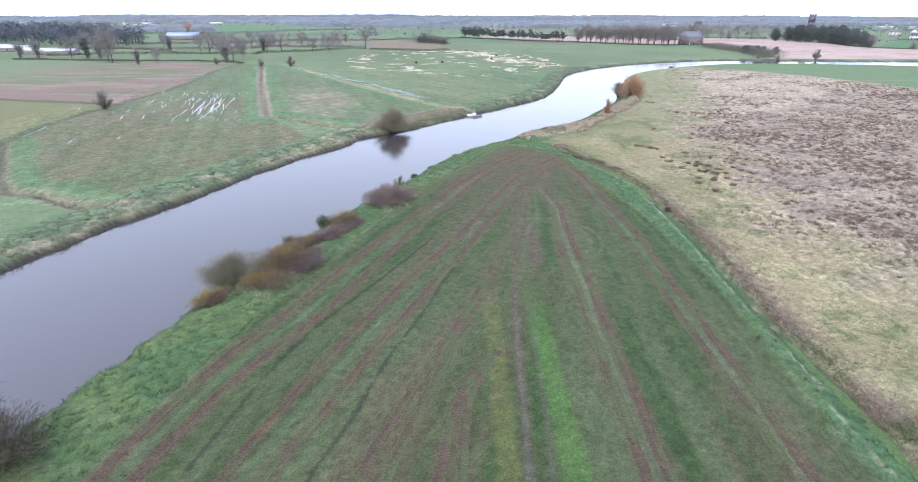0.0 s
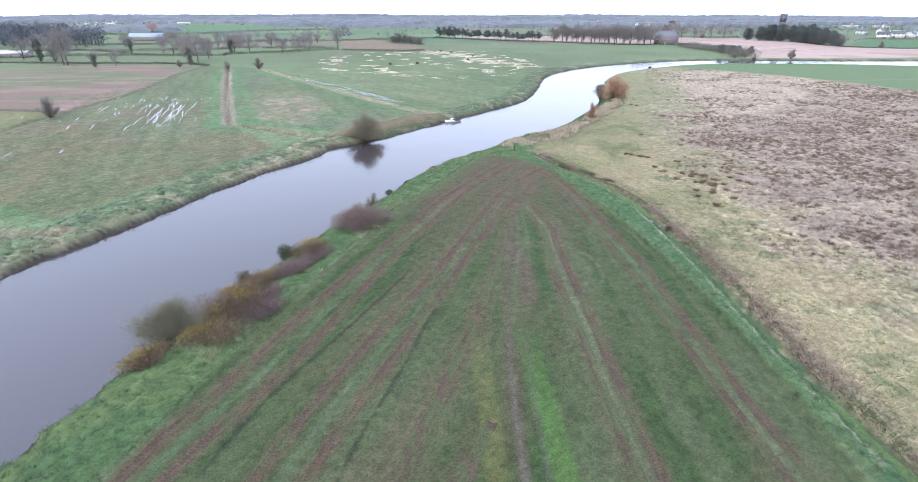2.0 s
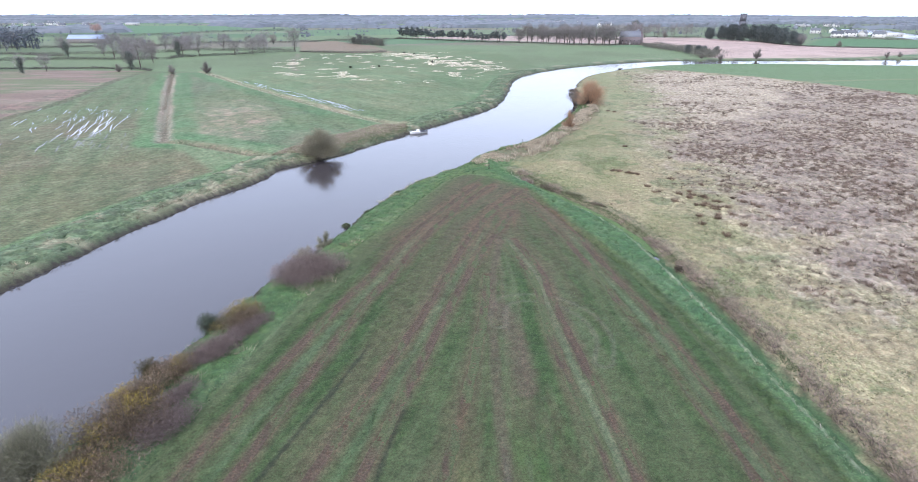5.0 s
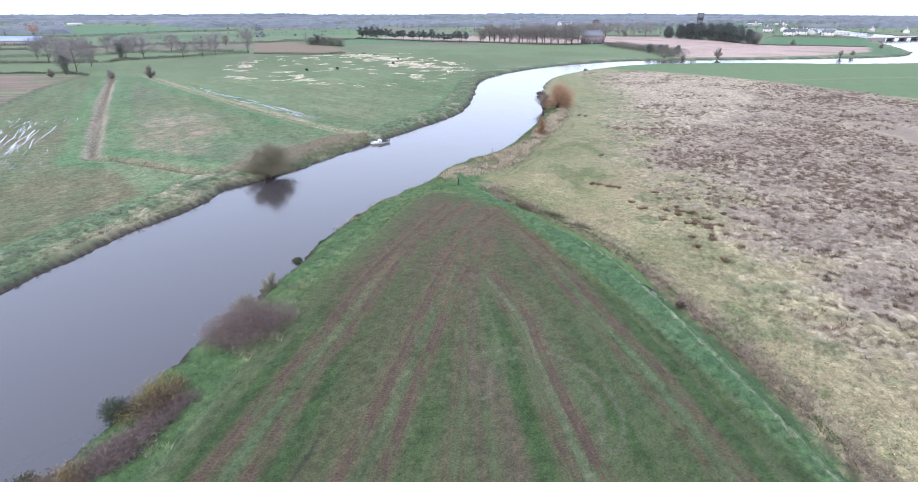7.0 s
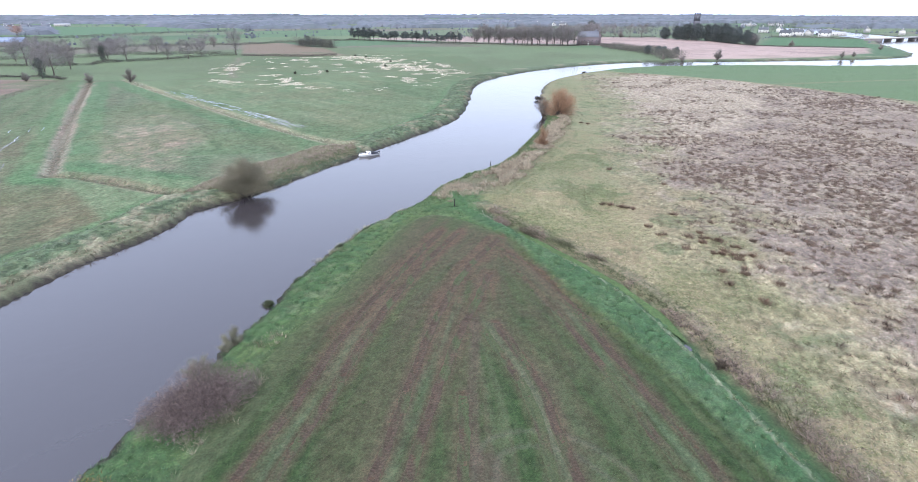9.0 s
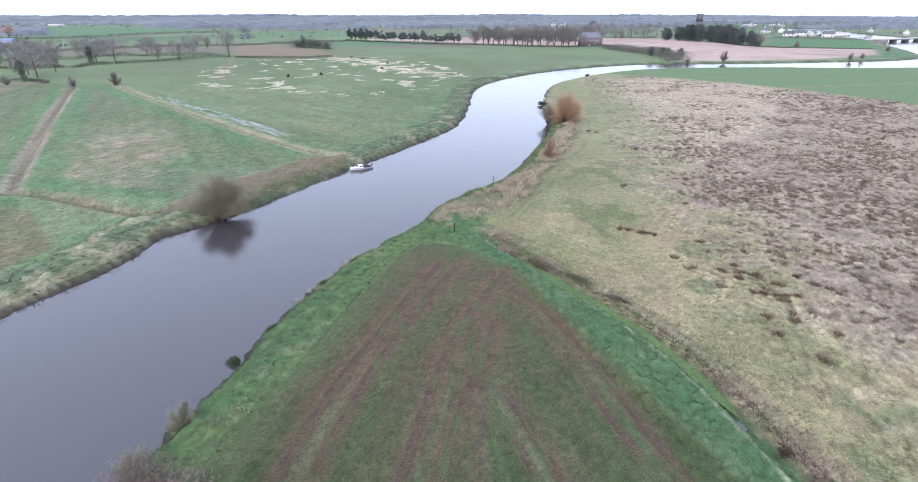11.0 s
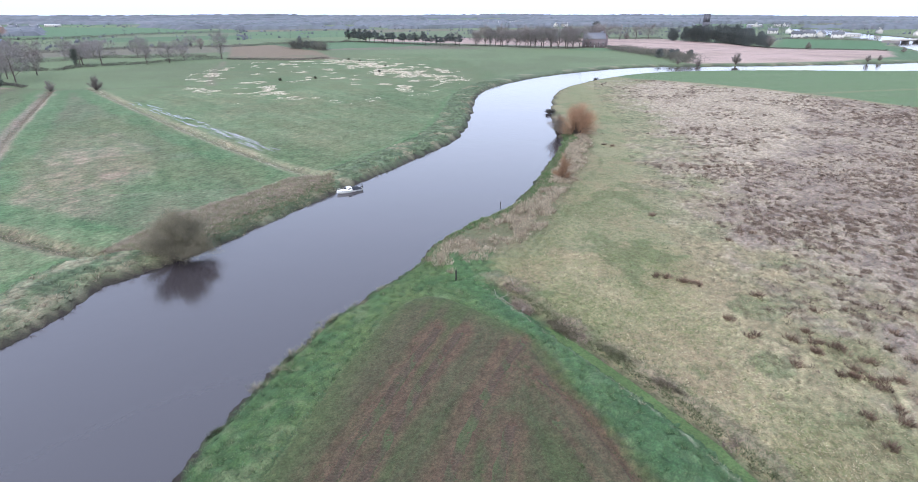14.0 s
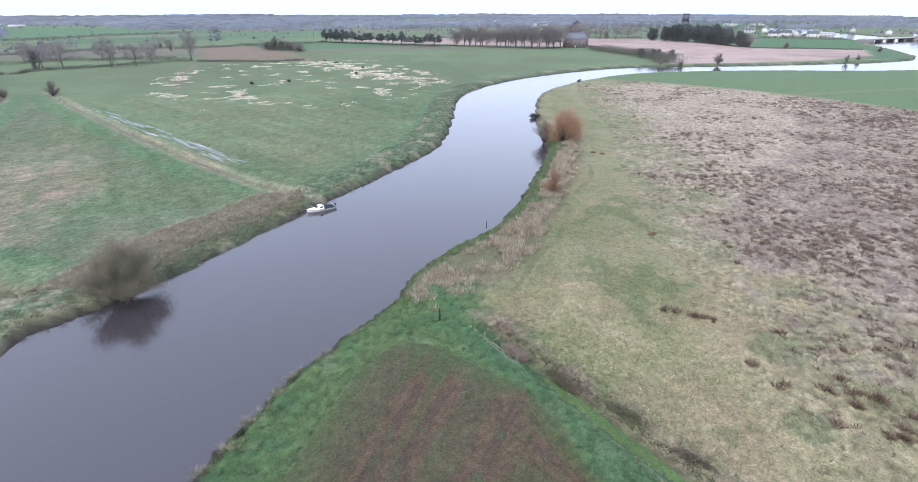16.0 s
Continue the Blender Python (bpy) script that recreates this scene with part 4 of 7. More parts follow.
# wheel ruts with the print of the tyre lugs
def rut(line, wear, seed):
    line = line[(line[:, 1] > 20)]
    run = np.concatenate([[0], np.cumsum(np.hypot(*np.diff(line, axis=0).T))])
    s = np.arange(0, run[-1], 0.085)
    px, py = np.interp(s, run, line[:, 0]), np.interp(s, run, line[:, 1])
    along = unit(np.stack([np.gradient(px), np.gradient(py)], 1))
    w = np.array([-0.56, -0.42, -0.26, -0.09, 0.09, 0.26, 0.42, 0.56])
    wob = (vnoise(s / 2.0, s * 0 + seed, 140) - 0.5) * 0.25
    x = px[:, None] + along[:, 1:2] * (w[None] + wob[:, None])
    y = py[:, None] - along[:, 0:1] * (w[None] + wob[:, None])
    lug = 0.5 + 0.5 * np.sin(2 * math.pi * (s[:, None] / 0.34 + np.abs(w)[None] * 1.1 + 0.5 * (w > 0)[None]))
    x_, y_ = x.ravel(), y.ravel()
    n = len(s) * 8
    rim = (np.abs(w) > 0.5)[None] * np.ones((len(s), 1))
    z = ground_z(x_, y_) + 0.12 + (lug * 0.035 - rim * 0.09 + 0.03 * (np.abs(np.abs(w) - 0.42) < 0.05)[None]).ravel() + (fbm(x_, y_, 0.4, 141, 2) - 0.5) * 0.06
    c = SOIL * tone(0.84, 0.80, 0.80) * (0.82 + 0.24 * lug.ravel()[:, None]) * (0.75 + 0.4 * fbm(x_, y_, 0.7, 142, 2)[:, None])
    green_in = (ramp(fbm(x_ * 1.5, y_ * 0.4, 1.6, 143, 3) + 0.25 * rim.ravel() + 0.3 * (1 - wear), 0.46, 0.80) * 0.7)[:, None]
    c = c + (tone(0.075, 0.11, 0.045) - c) * green_in
    k = np.arange(n).reshape(len(s), 8)
    f = np.stack([k[:-1, :-1], k[:-1, 1:], k[1:, 1:], k[1:, :-1]], -1).reshape(-1, 4)
    worn = np.minimum(area(x_, y_, FIELD, 3.0) - 0.6, (fbm(x_, y_, 6.0, 144, 3) + 0.5 * wear - 0.57) * 8)
    z = z - 0.16 * ramp(worn, 0.7, 0.0)
    f = f[(worn[f] > 0).all(1)]
    return tagged(part("wheel_rut", mesh_from("wheel_rut", np.stack([x_, y_, z], 1), f, c, True), GROUND), "brown soil wheel rut with tyre lug prints", "soil", kind="stuff")


for k, (line, wear) in enumerate(zip(TRACKS, WEAR)):
    rut(line, wear, k)

# dead pale grass along the ditch, brown stems on its far side
k = rng.integers(0, len(PALE_LINE) - 1, 3600)
p = PALE_LINE[k] + (PALE_LINE[k + 1] - PALE_LINE[k]) * rng.uniform(size=(3600, 1)) + rng.normal(size=(3600, 2)) * (0.28, 0.3)
p = p[p[:, 1] > 20]
p = p[fbm(p[:, 0], p[:, 1], 3, 51) > 0.46]
turf("dead_grass", "pale dead grass lying along the ditch", p[:, 0], p[:, 1], 5, 0.4, 2.4, 0.038, [(0.32, 0.315, 0.21), (0.25, 0.26, 0.16), (0.16, 0.20, 0.10), (0.11, 0.16, 0.07)], 14, lift=0.12, root=0.85)
k = rng.integers(0, len(DITCH_EAST) - 1, 17000)
p = DITCH_EAST[k] + (DITCH_EAST[np.minimum(k + 1, len(DITCH_EAST) - 1)] - DITCH_EAST[k]) * rng.uniform(size=(17000, 1))
off = 0.8 + rng.gamma(2.0, 0.95, 17000)
along = unit(DITCH_EAST[np.minimum(k + 1, len(DITCH_EAST) - 1)] - DITCH_EAST[k])
p = p + np.stack([along[:, 1], -along[:, 0]], 1) * off[:, None]
p = p[(p[:, 1] > 22) & (off < 7.5)]
fresh = fbm(p[:, 0], p[:, 1], 5, 171, 3) + ramp(p[:, 1], 85, 125) * 0.14 > 0.56
turf("ditch_grass", "green rough grass among sedge on the ditch bank", p[fresh, 0], p[fresh, 1], 5, 0.42, 1.4, 0.055, [(0.10, 0.135, 0.06), (0.14, 0.165, 0.085), (0.20, 0.19, 0.12), (0.08, 0.105, 0.05)], 73, root=0.6)
p = p[~fresh]
turf("ditch_sedge", "brown withered sedge on the ditch bank", p[:, 0], p[:, 1], 6, 0.55, 1.6, 0.055, [(0.28, 0.21, 0.175), (0.19, 0.145, 0.12), (0.38, 0.31, 0.25), (0.15, 0.16, 0.085), (0.33, 0.26, 0.21)], 15, root=0.5, gain=1.2)

# duckweed on the still water of the ditch
for a, z0, lo, hi, half in ((0, 0.36, 24, 52, 0.9), (1, 0.42, 96, 133, 1.05)):
    run = DITCH_EAST[(DITCH_EAST[:, 1] > lo) & (DITCH_EAST[:, 1] < hi)]
    along = unit(np.gradient(run, axis=0))
    side = np.stack([along[:, 1], -along[:, 0]], 1)
    n = len(run)
    half = half * np.sqrt(np.sin(np.linspace(0.02, math.pi - 0.02, n)))
    left, right = half * (0.35 + 1.2 * vnoise(run[:, 1] / 3.1, run[:, 1] * 0 + a, 121)), half * (0.35 + 1.2 * vnoise(run[:, 1] / 2.7, run[:, 1] * 0 + a, 122))
    v = np.vstack([run - side * left[:, None], run + side * right[:, None]])
    z = np.full(2 * n, float(np.mean(ground_z(run[:, 0], run[:, 1]))) + z0)
    f = np.stack([np.arange(n - 1), np.arange(n - 1) + 1, np.arange(n - 1) + n + 1, np.arange(n - 1) + n], 1)
    weed = part("duckweed", mesh_from("duckweed", np.column_stack([v, z]), f, np.tile((0.095, 0.155, 0.055), (2 * n, 1)) * np.random.default_rng(70 + a).uniform(0.8, 1.15, (2 * n, 1))), GROUND)
    tagged(weed, "bright green duckweed on the still ditch water", "duckweed", kind="stuff")

# straw meadow
x, y = strewn(rng, 46000, 24, 110, 36, 330)
x, y = keep(x, y, (rng.uniform(size=len(x)) < 55 / np.maximum(y - 20, 55) + 0.2) & (inside(x, y, np.vstack([DITCH_EAST + (3, 0), RIGHT_BANK[np.argmin(abs(RIGHT_BANK[:, 1] - 152)):np.argmin(abs(RIGHT_BANK[:, 1] - 360))] + (2, 0), [(220, 360), (250, -60)]]))) & (area(x, y, REED_BED, 3.0) < 0))
green = fbm(x, y, 12, 76) + rng.normal(size=len(x)) * 0.09 + ramp(y, 140, 220) * 0.06 + (fbm(x, y, 2.2, 41, 3) - 0.5) * 0.3
s = green < 0.53
turf("meadow_grass", "straw-coloured tufted meadow grass", x[s], y[s], 5, 0.3, 2.2, 0.05, [(0.36, 0.31, 0.20), (0.26, 0.22, 0.14), (0.48, 0.43, 0.30), (0.17, 0.16, 0.085), (0.12, 0.10, 0.065), (0.10, 0.12, 0.05)], 16, clump=0.3, gain=1.0, root=0.7, lift=0.06)
turf("meadow_grass", "olive green tufts among straw meadow grass", x[~s], y[~s], 5, 0.26, 2.2, 0.05, [(0.21, 0.215, 0.11), (0.17, 0.19, 0.09), (0.28, 0.26, 0.15), (0.40, 0.36, 0.24), (0.10, 0.12, 0.05), (0.12, 0.14, 0.06)], 17, clump=0.3, gain=1.0, root=0.7, lift=0.06)

x, y = strewn(rng, 95000, 26, 100, 44, 190)
x, y = keep(x, y, (rng.uniform(size=len(x)) < 75 / np.maximum(y - 5, 75)) & inside(x, y, np.vstack([DITCH_EAST + (3.5, 0), [(24, 150), (60, 206), (66, 190), (120, 190), (120, -60)]])) & (area(x, y, REED_BED, 3.0) < 0))
shade = fbm(x, y, 6, 91) - ramp(fbm(x, y, 16, 191, 3), 0.46, 0.64) * 0.09 - ramp(fbm(x, y, 5, 192, 3), 0.60, 0.70) * 0.3 + rng.normal(size=len(x)) * 0.12
turf("meadow_litter", "bleached blades of grass lying flat in the meadow", x[shade > 0.44], y[shade > 0.44], 3, 0.25, 3.0, 0.055, [(0.43, 0.375, 0.235), (0.36, 0.31, 0.19), (0.49, 0.43, 0.28), (0.30, 0.25, 0.15)], 71, clump=0.3, gain=1.0, root=0.9, lift=0.16)
turf("meadow_litter", "dark olive blades in hollows of the meadow", x[shade <= 0.44], y[shade <= 0.44], 3, 0.26, 2.4, 0.055, [(0.15, 0.165, 0.07), (0.11, 0.125, 0.05), (0.19, 0.185, 0.085), (0.16, 0.13, 0.075)], 72, clump=0.3, gain=1.0, root=0.8, lift=0.14)

# mats of grass: rush tussocks, straw meadow, margins and the worked field
def in_meadow(x, y):
    e, side = line_distance(x, y, DITCH_EAST, 40.0)
    e = np.where(y < 146, np.where((side > 0) | (e >= 40) & (x > 36), e, -e) - 1.6, 9.0)
    m = np.minimum(e, -area(x, y, RIVER, 6.0) - 2.5)
    return np.minimum(np.minimum(m, -area(x, y, REED_BED, 6.0)), -area(x, y, EAST_GREEN, 6.0)) - 9.0 * ((x < 23) & (y < 152))


def rush_share(x, y):
    return ramp(area(x, y, RUSH_FIELD, 30.0) + (fbm(x, y, 9, 31) - 0.5) * 30, -12, 12)


def is_dark(own, mx, my):
    drift = fbm(mx * 0.8, my * 1.2, 13, 55) * 0.7 + fbm(mx, my, 4.5, 54, 2) * 0.3 + ramp(area(mx, my, DARK_RUSH, 12.0), -6, 6) * 0.10
    return drift + (own - 0.5) * 0.55 > 0.72


def rush_paint(x, y, dome, own, mx, my, rough):
    c = ground_colour(x, y)
    r = rush_share(x, y)[:, None]
    dark = is_dark(own, mx, my)[:, None]
    k = (ramp(dome, 0.25, 0.8) * (0.7 + 0.3 * own))[:, None]
    c = c + (np.where(dark, tone(0.135, 0.092, 0.062), c * 1.04 + 0.005) - c) * k * np.where(dark, 0.3 + 0.7 * r, 0.8)
    return c * (0.9 + 1.1 * rough[:, None]) * (0.88 + 0.24 * ((own * 5.3) % 1)[:, None])


def meadow_paint(x, y, dome, own, mx, my, rough):
    c = ground_colour(x, y)
    k = ramp(dome, 0.1, 0.8)[:, None]
    pick = ((own * 3.7) % 1)[:, None]
    c = c + (np.where(pick < 0.3, c * tone(0.86, 0.93, 0.82), np.where(pick > 0.65, c * tone(1.08, 1.06, 1.05), c)) - c) * k
    return c * (0.92 + 0.6 * rough[:, None])


def green_paint(x, y, dome, own, mx, my, rough):
    c = ground_colour(x, y)
    k = ramp(dome, 0.1, 0.9)[:, None]
    pick = ((own * 3.7) % 1)[:, None]
    c = c * (1 + k * np.where(pick < 0.35, -0.10, np.where(pick > 0.75, 0.10, 0.0)))
    return c * (0.94 + 0.4 * rough[:, None])


sward("rush_mat", "pale matted rushes with brown tussocks", (40, 150, 44, 193), 0.43, 0.9, lambda x, y: 0.12 + 0.26 * rush_share(x, y), lambda x, y: np.minimum(in_meadow(x, y), area(x, y, RUSH_FIELD, 30.0) + 14), rush_paint, 60, "rushes")
sward("rush_mat", "pale matted rushes with brown tussocks", (58, 225, 188.5, 356), 0.62, 1.25, lambda x, y: 0.12 + 0.3 * rush_share(x, y), lambda x, y: np.minimum(in_meadow(x, y), area(x, y, RUSH_FIELD, 30.0) + 12), rush_paint, 61, "rushes")
sward("meadow_mat", "matted straw-coloured and olive meadow grass", (22, 76, 36, 205), 0.25, 0.5, 0.11, lambda x, y: np.minimum(in_meadow(x, y), -area(x, y, RUSH_FIELD, 30.0) - 9.5), meadow_paint, 62)
sward("margin_mat", "billowing lush green grass of the field margin", (-44, 40, 6, 158), 0.28, 0.75, lambda x, y: 0.2 + 0.16 * ramp(x, 15, 24), lambda x, y: np.minimum(np.minimum(-area(x, y, FIELD, 12.0) + 0.6, -area(x, y, RIVER, 6.0) - 1.0), np.where(inside(x, y, LAND) | (y > 138) & (y < 152 + (fbm(x, y, 3, 115) - 0.5) * 6) & (x < 23.5 + (fbm(x, y, 3, 114) - 0.5) * 8), 9.0, -9.0)), green_paint, 63)
sward("field_mat", "short uneven green crop of the worked field", (-33, 34, 4, 142), 0.3, 0.45, 0.09, lambda x, y: area(x, y, FIELD, 4.0), green_paint, 64)

# rushes: a close cover of tufts, finer where the camera comes near
DARK_TUFT = [(0.15, 0.105, 0.08), (0.19, 0.14, 0.105), (0.12, 0.085, 0.065), (0.23, 0.175, 0.135), (0.17, 0.11, 0.08)]
PALE_TUFT = [(0.37, 0.31, 0.22), (0.31, 0.25, 0.175), (0.43, 0.37, 0.27), (0.26, 0.21, 0.145)]
for n, x0, x1, y0, y1, count, wide, tall in ((34000, 50, 150, 50, 175, 5, 0.06, 0.4), (26000, 60, 225, 175, 350, 4, 0.09, 0.46)):
    x, y = strewn(rng, n, x0, x1, y0, y1)
    size, seed = (0.9, 60) if y0 < 100 else (1.25, 61)
    _, own, mx, my = cells(x, y, size, seed)
    x, y = x + (mx - x) * 0.5, y + (my - y) * 0.5
    dark = is_dark(own, mx, my)
    share = rush_share(x, y)
    s = (rng.uniform(size=len(x)) < share * 0.9) & (area(x, y, EAST_GREEN, 2.0) < 0)
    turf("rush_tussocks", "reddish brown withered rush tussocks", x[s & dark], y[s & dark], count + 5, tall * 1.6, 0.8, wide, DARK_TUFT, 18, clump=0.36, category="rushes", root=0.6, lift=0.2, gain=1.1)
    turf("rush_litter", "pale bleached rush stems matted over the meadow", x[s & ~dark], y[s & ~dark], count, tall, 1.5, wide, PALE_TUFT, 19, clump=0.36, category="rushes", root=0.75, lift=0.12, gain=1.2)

# a few lone dark tussocks out in the straw
spots = [(49.2, 139.5), (50.4, 138.4), (51.6, 137.6), (47.9, 140.6), (52.3, 136.9), (56.3, 116.2), (57.4, 115.6), (58, 114.6), (57.2, 117.2), (54.9, 116.6), (55.6, 120.4), (58.6, 121), (84, 192), (86, 190), (88, 188.5), (90, 190),
         (60, 163), (75, 216), (77, 214), (57.9, 124.3), (50.9, 124.2), (62.3, 128), (66.5, 150), (69.5, 152), (72, 151.5)]
spots += [(54.8, 123.0), (56.9, 122.0), (55.9, 120.4), (58.4, 120.2), (51.7, 118.5), (56.1, 116.1), (59.7, 118.2), (57.3, 113.9), (60.2, 114.6), (63.9, 119.5), (67.5, 121.9), (64.3, 117.1), (65.4, 115.5), (65.3, 113.8), (55.9, 111.4), (58.5, 110.9), (52.5, 111.3), (55.1, 109.5), (51.0, 107.4), (57.6, 106.0), (52.3, 102.6), (64.6, 109.2), (50.6, 128.4), (57.9, 132.8)]
x, y = np.array(spots * 4).T + rng.normal(size=(2, len(spots) * 4)) * 0.32
turf("lone_tussocks", "dark red-brown tussocks standing alone in straw grass", x, y, 34, 0.68, 0.85, 0.055, [(0.195, 0.13, 0.09), (0.23, 0.16, 0.115), (0.15, 0.105, 0.075)], 20, clump=0.45, category="rushes", lift=0.18, root=0.6)

# reeds at the point and along the inner bend
x, y = strewn(rng, 46000, 13, 78, 143, 230)
q = -area(x, y, RIVER, 16.0)
inner = area(x, y, REED_BED, 6.0) + (fbm(x, y, 3.5, 110) - 0.5) * 4
clumped = fbm(x, y, 2.6, 53, 3) + ramp(np.abs(q - 5.0), 4.5, 1.0) * 0.12
tall_reed = (inner > -0.3) & (q > np.where(y > 153, 3.0, 0.6) + (fbm(x, y, 4, 111) - 0.5) * 2.5) & (clumped > 0.56)
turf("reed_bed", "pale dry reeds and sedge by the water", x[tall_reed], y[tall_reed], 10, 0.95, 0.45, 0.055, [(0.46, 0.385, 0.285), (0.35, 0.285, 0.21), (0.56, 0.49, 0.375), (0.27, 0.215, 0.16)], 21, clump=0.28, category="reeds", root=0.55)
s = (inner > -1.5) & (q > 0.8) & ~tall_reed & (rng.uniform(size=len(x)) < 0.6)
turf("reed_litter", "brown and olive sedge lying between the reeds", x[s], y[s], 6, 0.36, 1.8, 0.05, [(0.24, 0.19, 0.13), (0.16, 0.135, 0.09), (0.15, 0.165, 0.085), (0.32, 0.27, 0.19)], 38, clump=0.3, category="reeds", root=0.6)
x, y = strewn(rng, 45000, 14, 80, 150, 235)
q = area(x, y, RIVER, 6.0)
x, y = keep(x, y, (q < -0.2) & (q > -3.4 + (fbm(x, y, 5, 112) - 0.5) * 5) & (y > 150) & (area(x, y, REED_BED, 4.0) > -3))
turf("water_grass", "fresh green sedge at the water's edge", x, y, 6, 0.5, 0.8, 0.08, [(0.085, 0.165, 0.06), (0.12, 0.20, 0.085), (0.07, 0.125, 0.05), (0.20, 0.2, 0.12)], 22)

# west bank: rank grass with bleached stems; the brown bed beside the boat
x, y = strewn(rng, 85000, -100, 90, 55, 360)
west = inside(x, y, np.vstack([LEFT_BANK[5:], [(-900, 1500), (-900, -400)]]))
q = -area(x, y, RIVER, 14.0)
bed = area(x, y, BROWN_REED, 4.0) > -0.3
s = west & (q > 1.0 + (fbm(x, y, 1.6, 154, 2) - 0.5) * 1.6) & (q < 10.5 + 3 * (fbm(x, y, 9, 31) - 0.5)) & ~bed & (rng.uniform(size=len(x)) < 0.75)
pale = ramp(q + (fbm(x, y, 9, 31) - 0.5) * 5, 4.8, 2.4) * ramp(fbm(x, y, 14, 152, 3), 0.43, 0.57) * 0.45 + ramp(fbm(x, y, 5, 153, 3), 0.58, 0.70) * 0.4 + rng.uniform(size=len(x)) * 0.5 > 0.52
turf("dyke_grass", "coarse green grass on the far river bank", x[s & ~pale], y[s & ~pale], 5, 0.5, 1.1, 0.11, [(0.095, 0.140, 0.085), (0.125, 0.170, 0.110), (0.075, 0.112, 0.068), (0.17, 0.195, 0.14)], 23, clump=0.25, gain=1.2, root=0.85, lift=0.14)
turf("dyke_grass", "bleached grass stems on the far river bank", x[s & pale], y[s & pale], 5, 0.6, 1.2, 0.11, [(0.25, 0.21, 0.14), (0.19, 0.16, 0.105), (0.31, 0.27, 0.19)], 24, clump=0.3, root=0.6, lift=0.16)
x, y = strewn(rng, 20000, -36, 4, 160, 204)
q = -area(x, y, RIVER, 20.0) + (fbm(x, y, 5, 108) - 0.5) * 7
inner = area(x, y, BROWN_REED, 4.0) + (fbm(x, y, 3, 109) - 0.5) * 3
low = (inner > -0.5) & (q < 5.2) & (q > 0.4)
turf("bed_grass", "green and straw grass below the withered reeds", x[low], y[low], 7, 0.42, 1.4, 0.06, [(0.13, 0.17, 0.085), (0.26, 0.235, 0.15), (0.10, 0.14, 0.065), (0.34, 0.30, 0.21)], 37, clump=0.35, root=0.6)
x, y = keep(x, y, (inner > -0.5) & (q > 4.2) & (area(x, y, RIVER, 4.0) < -0.6))
turf("brown_bed", "purple-brown withered reeds and bramble on the bank", x, y, 8, 0.55, 1.4, 0.075, [(0.27, 0.205, 0.18), (0.35, 0.285, 0.22), (0.20, 0.165, 0.115), (0.17, 0.195, 0.10), (0.44, 0.38, 0.29), (0.32, 0.24, 0.215), (0.14, 0.17, 0.085)], 25, clump=0.35, category="reeds")

# billowing rank grass of the far bank
def on_bank(x, y):
    west = inside(x, y, np.vstack([LEFT_BANK[5:], [(-900, 1500), (-900, -400)]]))
    q = -area(x, y, RIVER, 14.0)
    return np.where(west, np.minimum(np.minimum(q - 1.6, 10.8 - q), -area(x, y, BROWN_REED, 4.0)), -9.0)


def bank_paint(x, y, dome, own, mx, my, rough):
    c = ground_colour(x, y)
    k = ramp(dome, 0.1, 0.9)[:, None]
    pick = ((own * 3.7) % 1)[:, None]
    c = c * (1 + k * np.where(pick < 0.3, -0.22, np.where(pick > 0.7, 0.26, 0.04)))
    return c * (0.95 + 0.7 * rough[:, None])


sward("bank_mat", "billowing grey-green rank grass on the far bank", (-98, 78, 62, 342), 0.5, 1.3, 0.38, on_bank, bank_paint, 66, mat=DAMP_TURF)

# mats of the western pastures, with the faint rows of mowing and drilling
def in_west(x, y):
    west = inside(x, y, np.vstack([LEFT_BANK[5:], [(-900, 1500), (-900, -400)]]))
    return np.where(west, np.minimum(-area(x, y, RIVER, 14.0) - 9.5, -area(x, y, BROWN_REED, 4.0) - 0.5), -9.0)


def pasture_paint(x, y, dome, own, mx, my, rough):
    c = ground_colour(x, y)
    u, v = (x * 0.943 + y * 0.33), (y * 0.943 - x * 0.33)
    third = ramp(x - (-44 + (256 - y) * 0.66), -4, 4)
    u, v = u + ((x * 0.83 + y * 0.55) - u) * third, v + ((y * 0.83 - x * 0.55) - v) * third
    rows = vnoise(u / 1.9, v / 26, 101) * 0.5 + vnoise(u / 4.3, v / 60, 102) * 0.3 + fbm(x, y * 0.8, 1.5, 103, 2) * 0.8
    rows = (rows / 1.5 - 0.5)[:, None]
    wide = (fbm(x * 1.3, y * 0.8, 16, 104) - 0.5)[:, None]
    c = c * (1 + rows * (0.95, 0.6, 0.8)) * (1 + wide * (0.4, 0.05, 0.2))
    return c * (1 + 0.7 * rough[:, None])


sward("pasture_mat", "damp green pasture with faint rows and mottled patches", (-152, 66, 92, 345), 0.8, 1.3, 0.03, in_west, pasture_paint, 65, mat=DAMP_TURF)

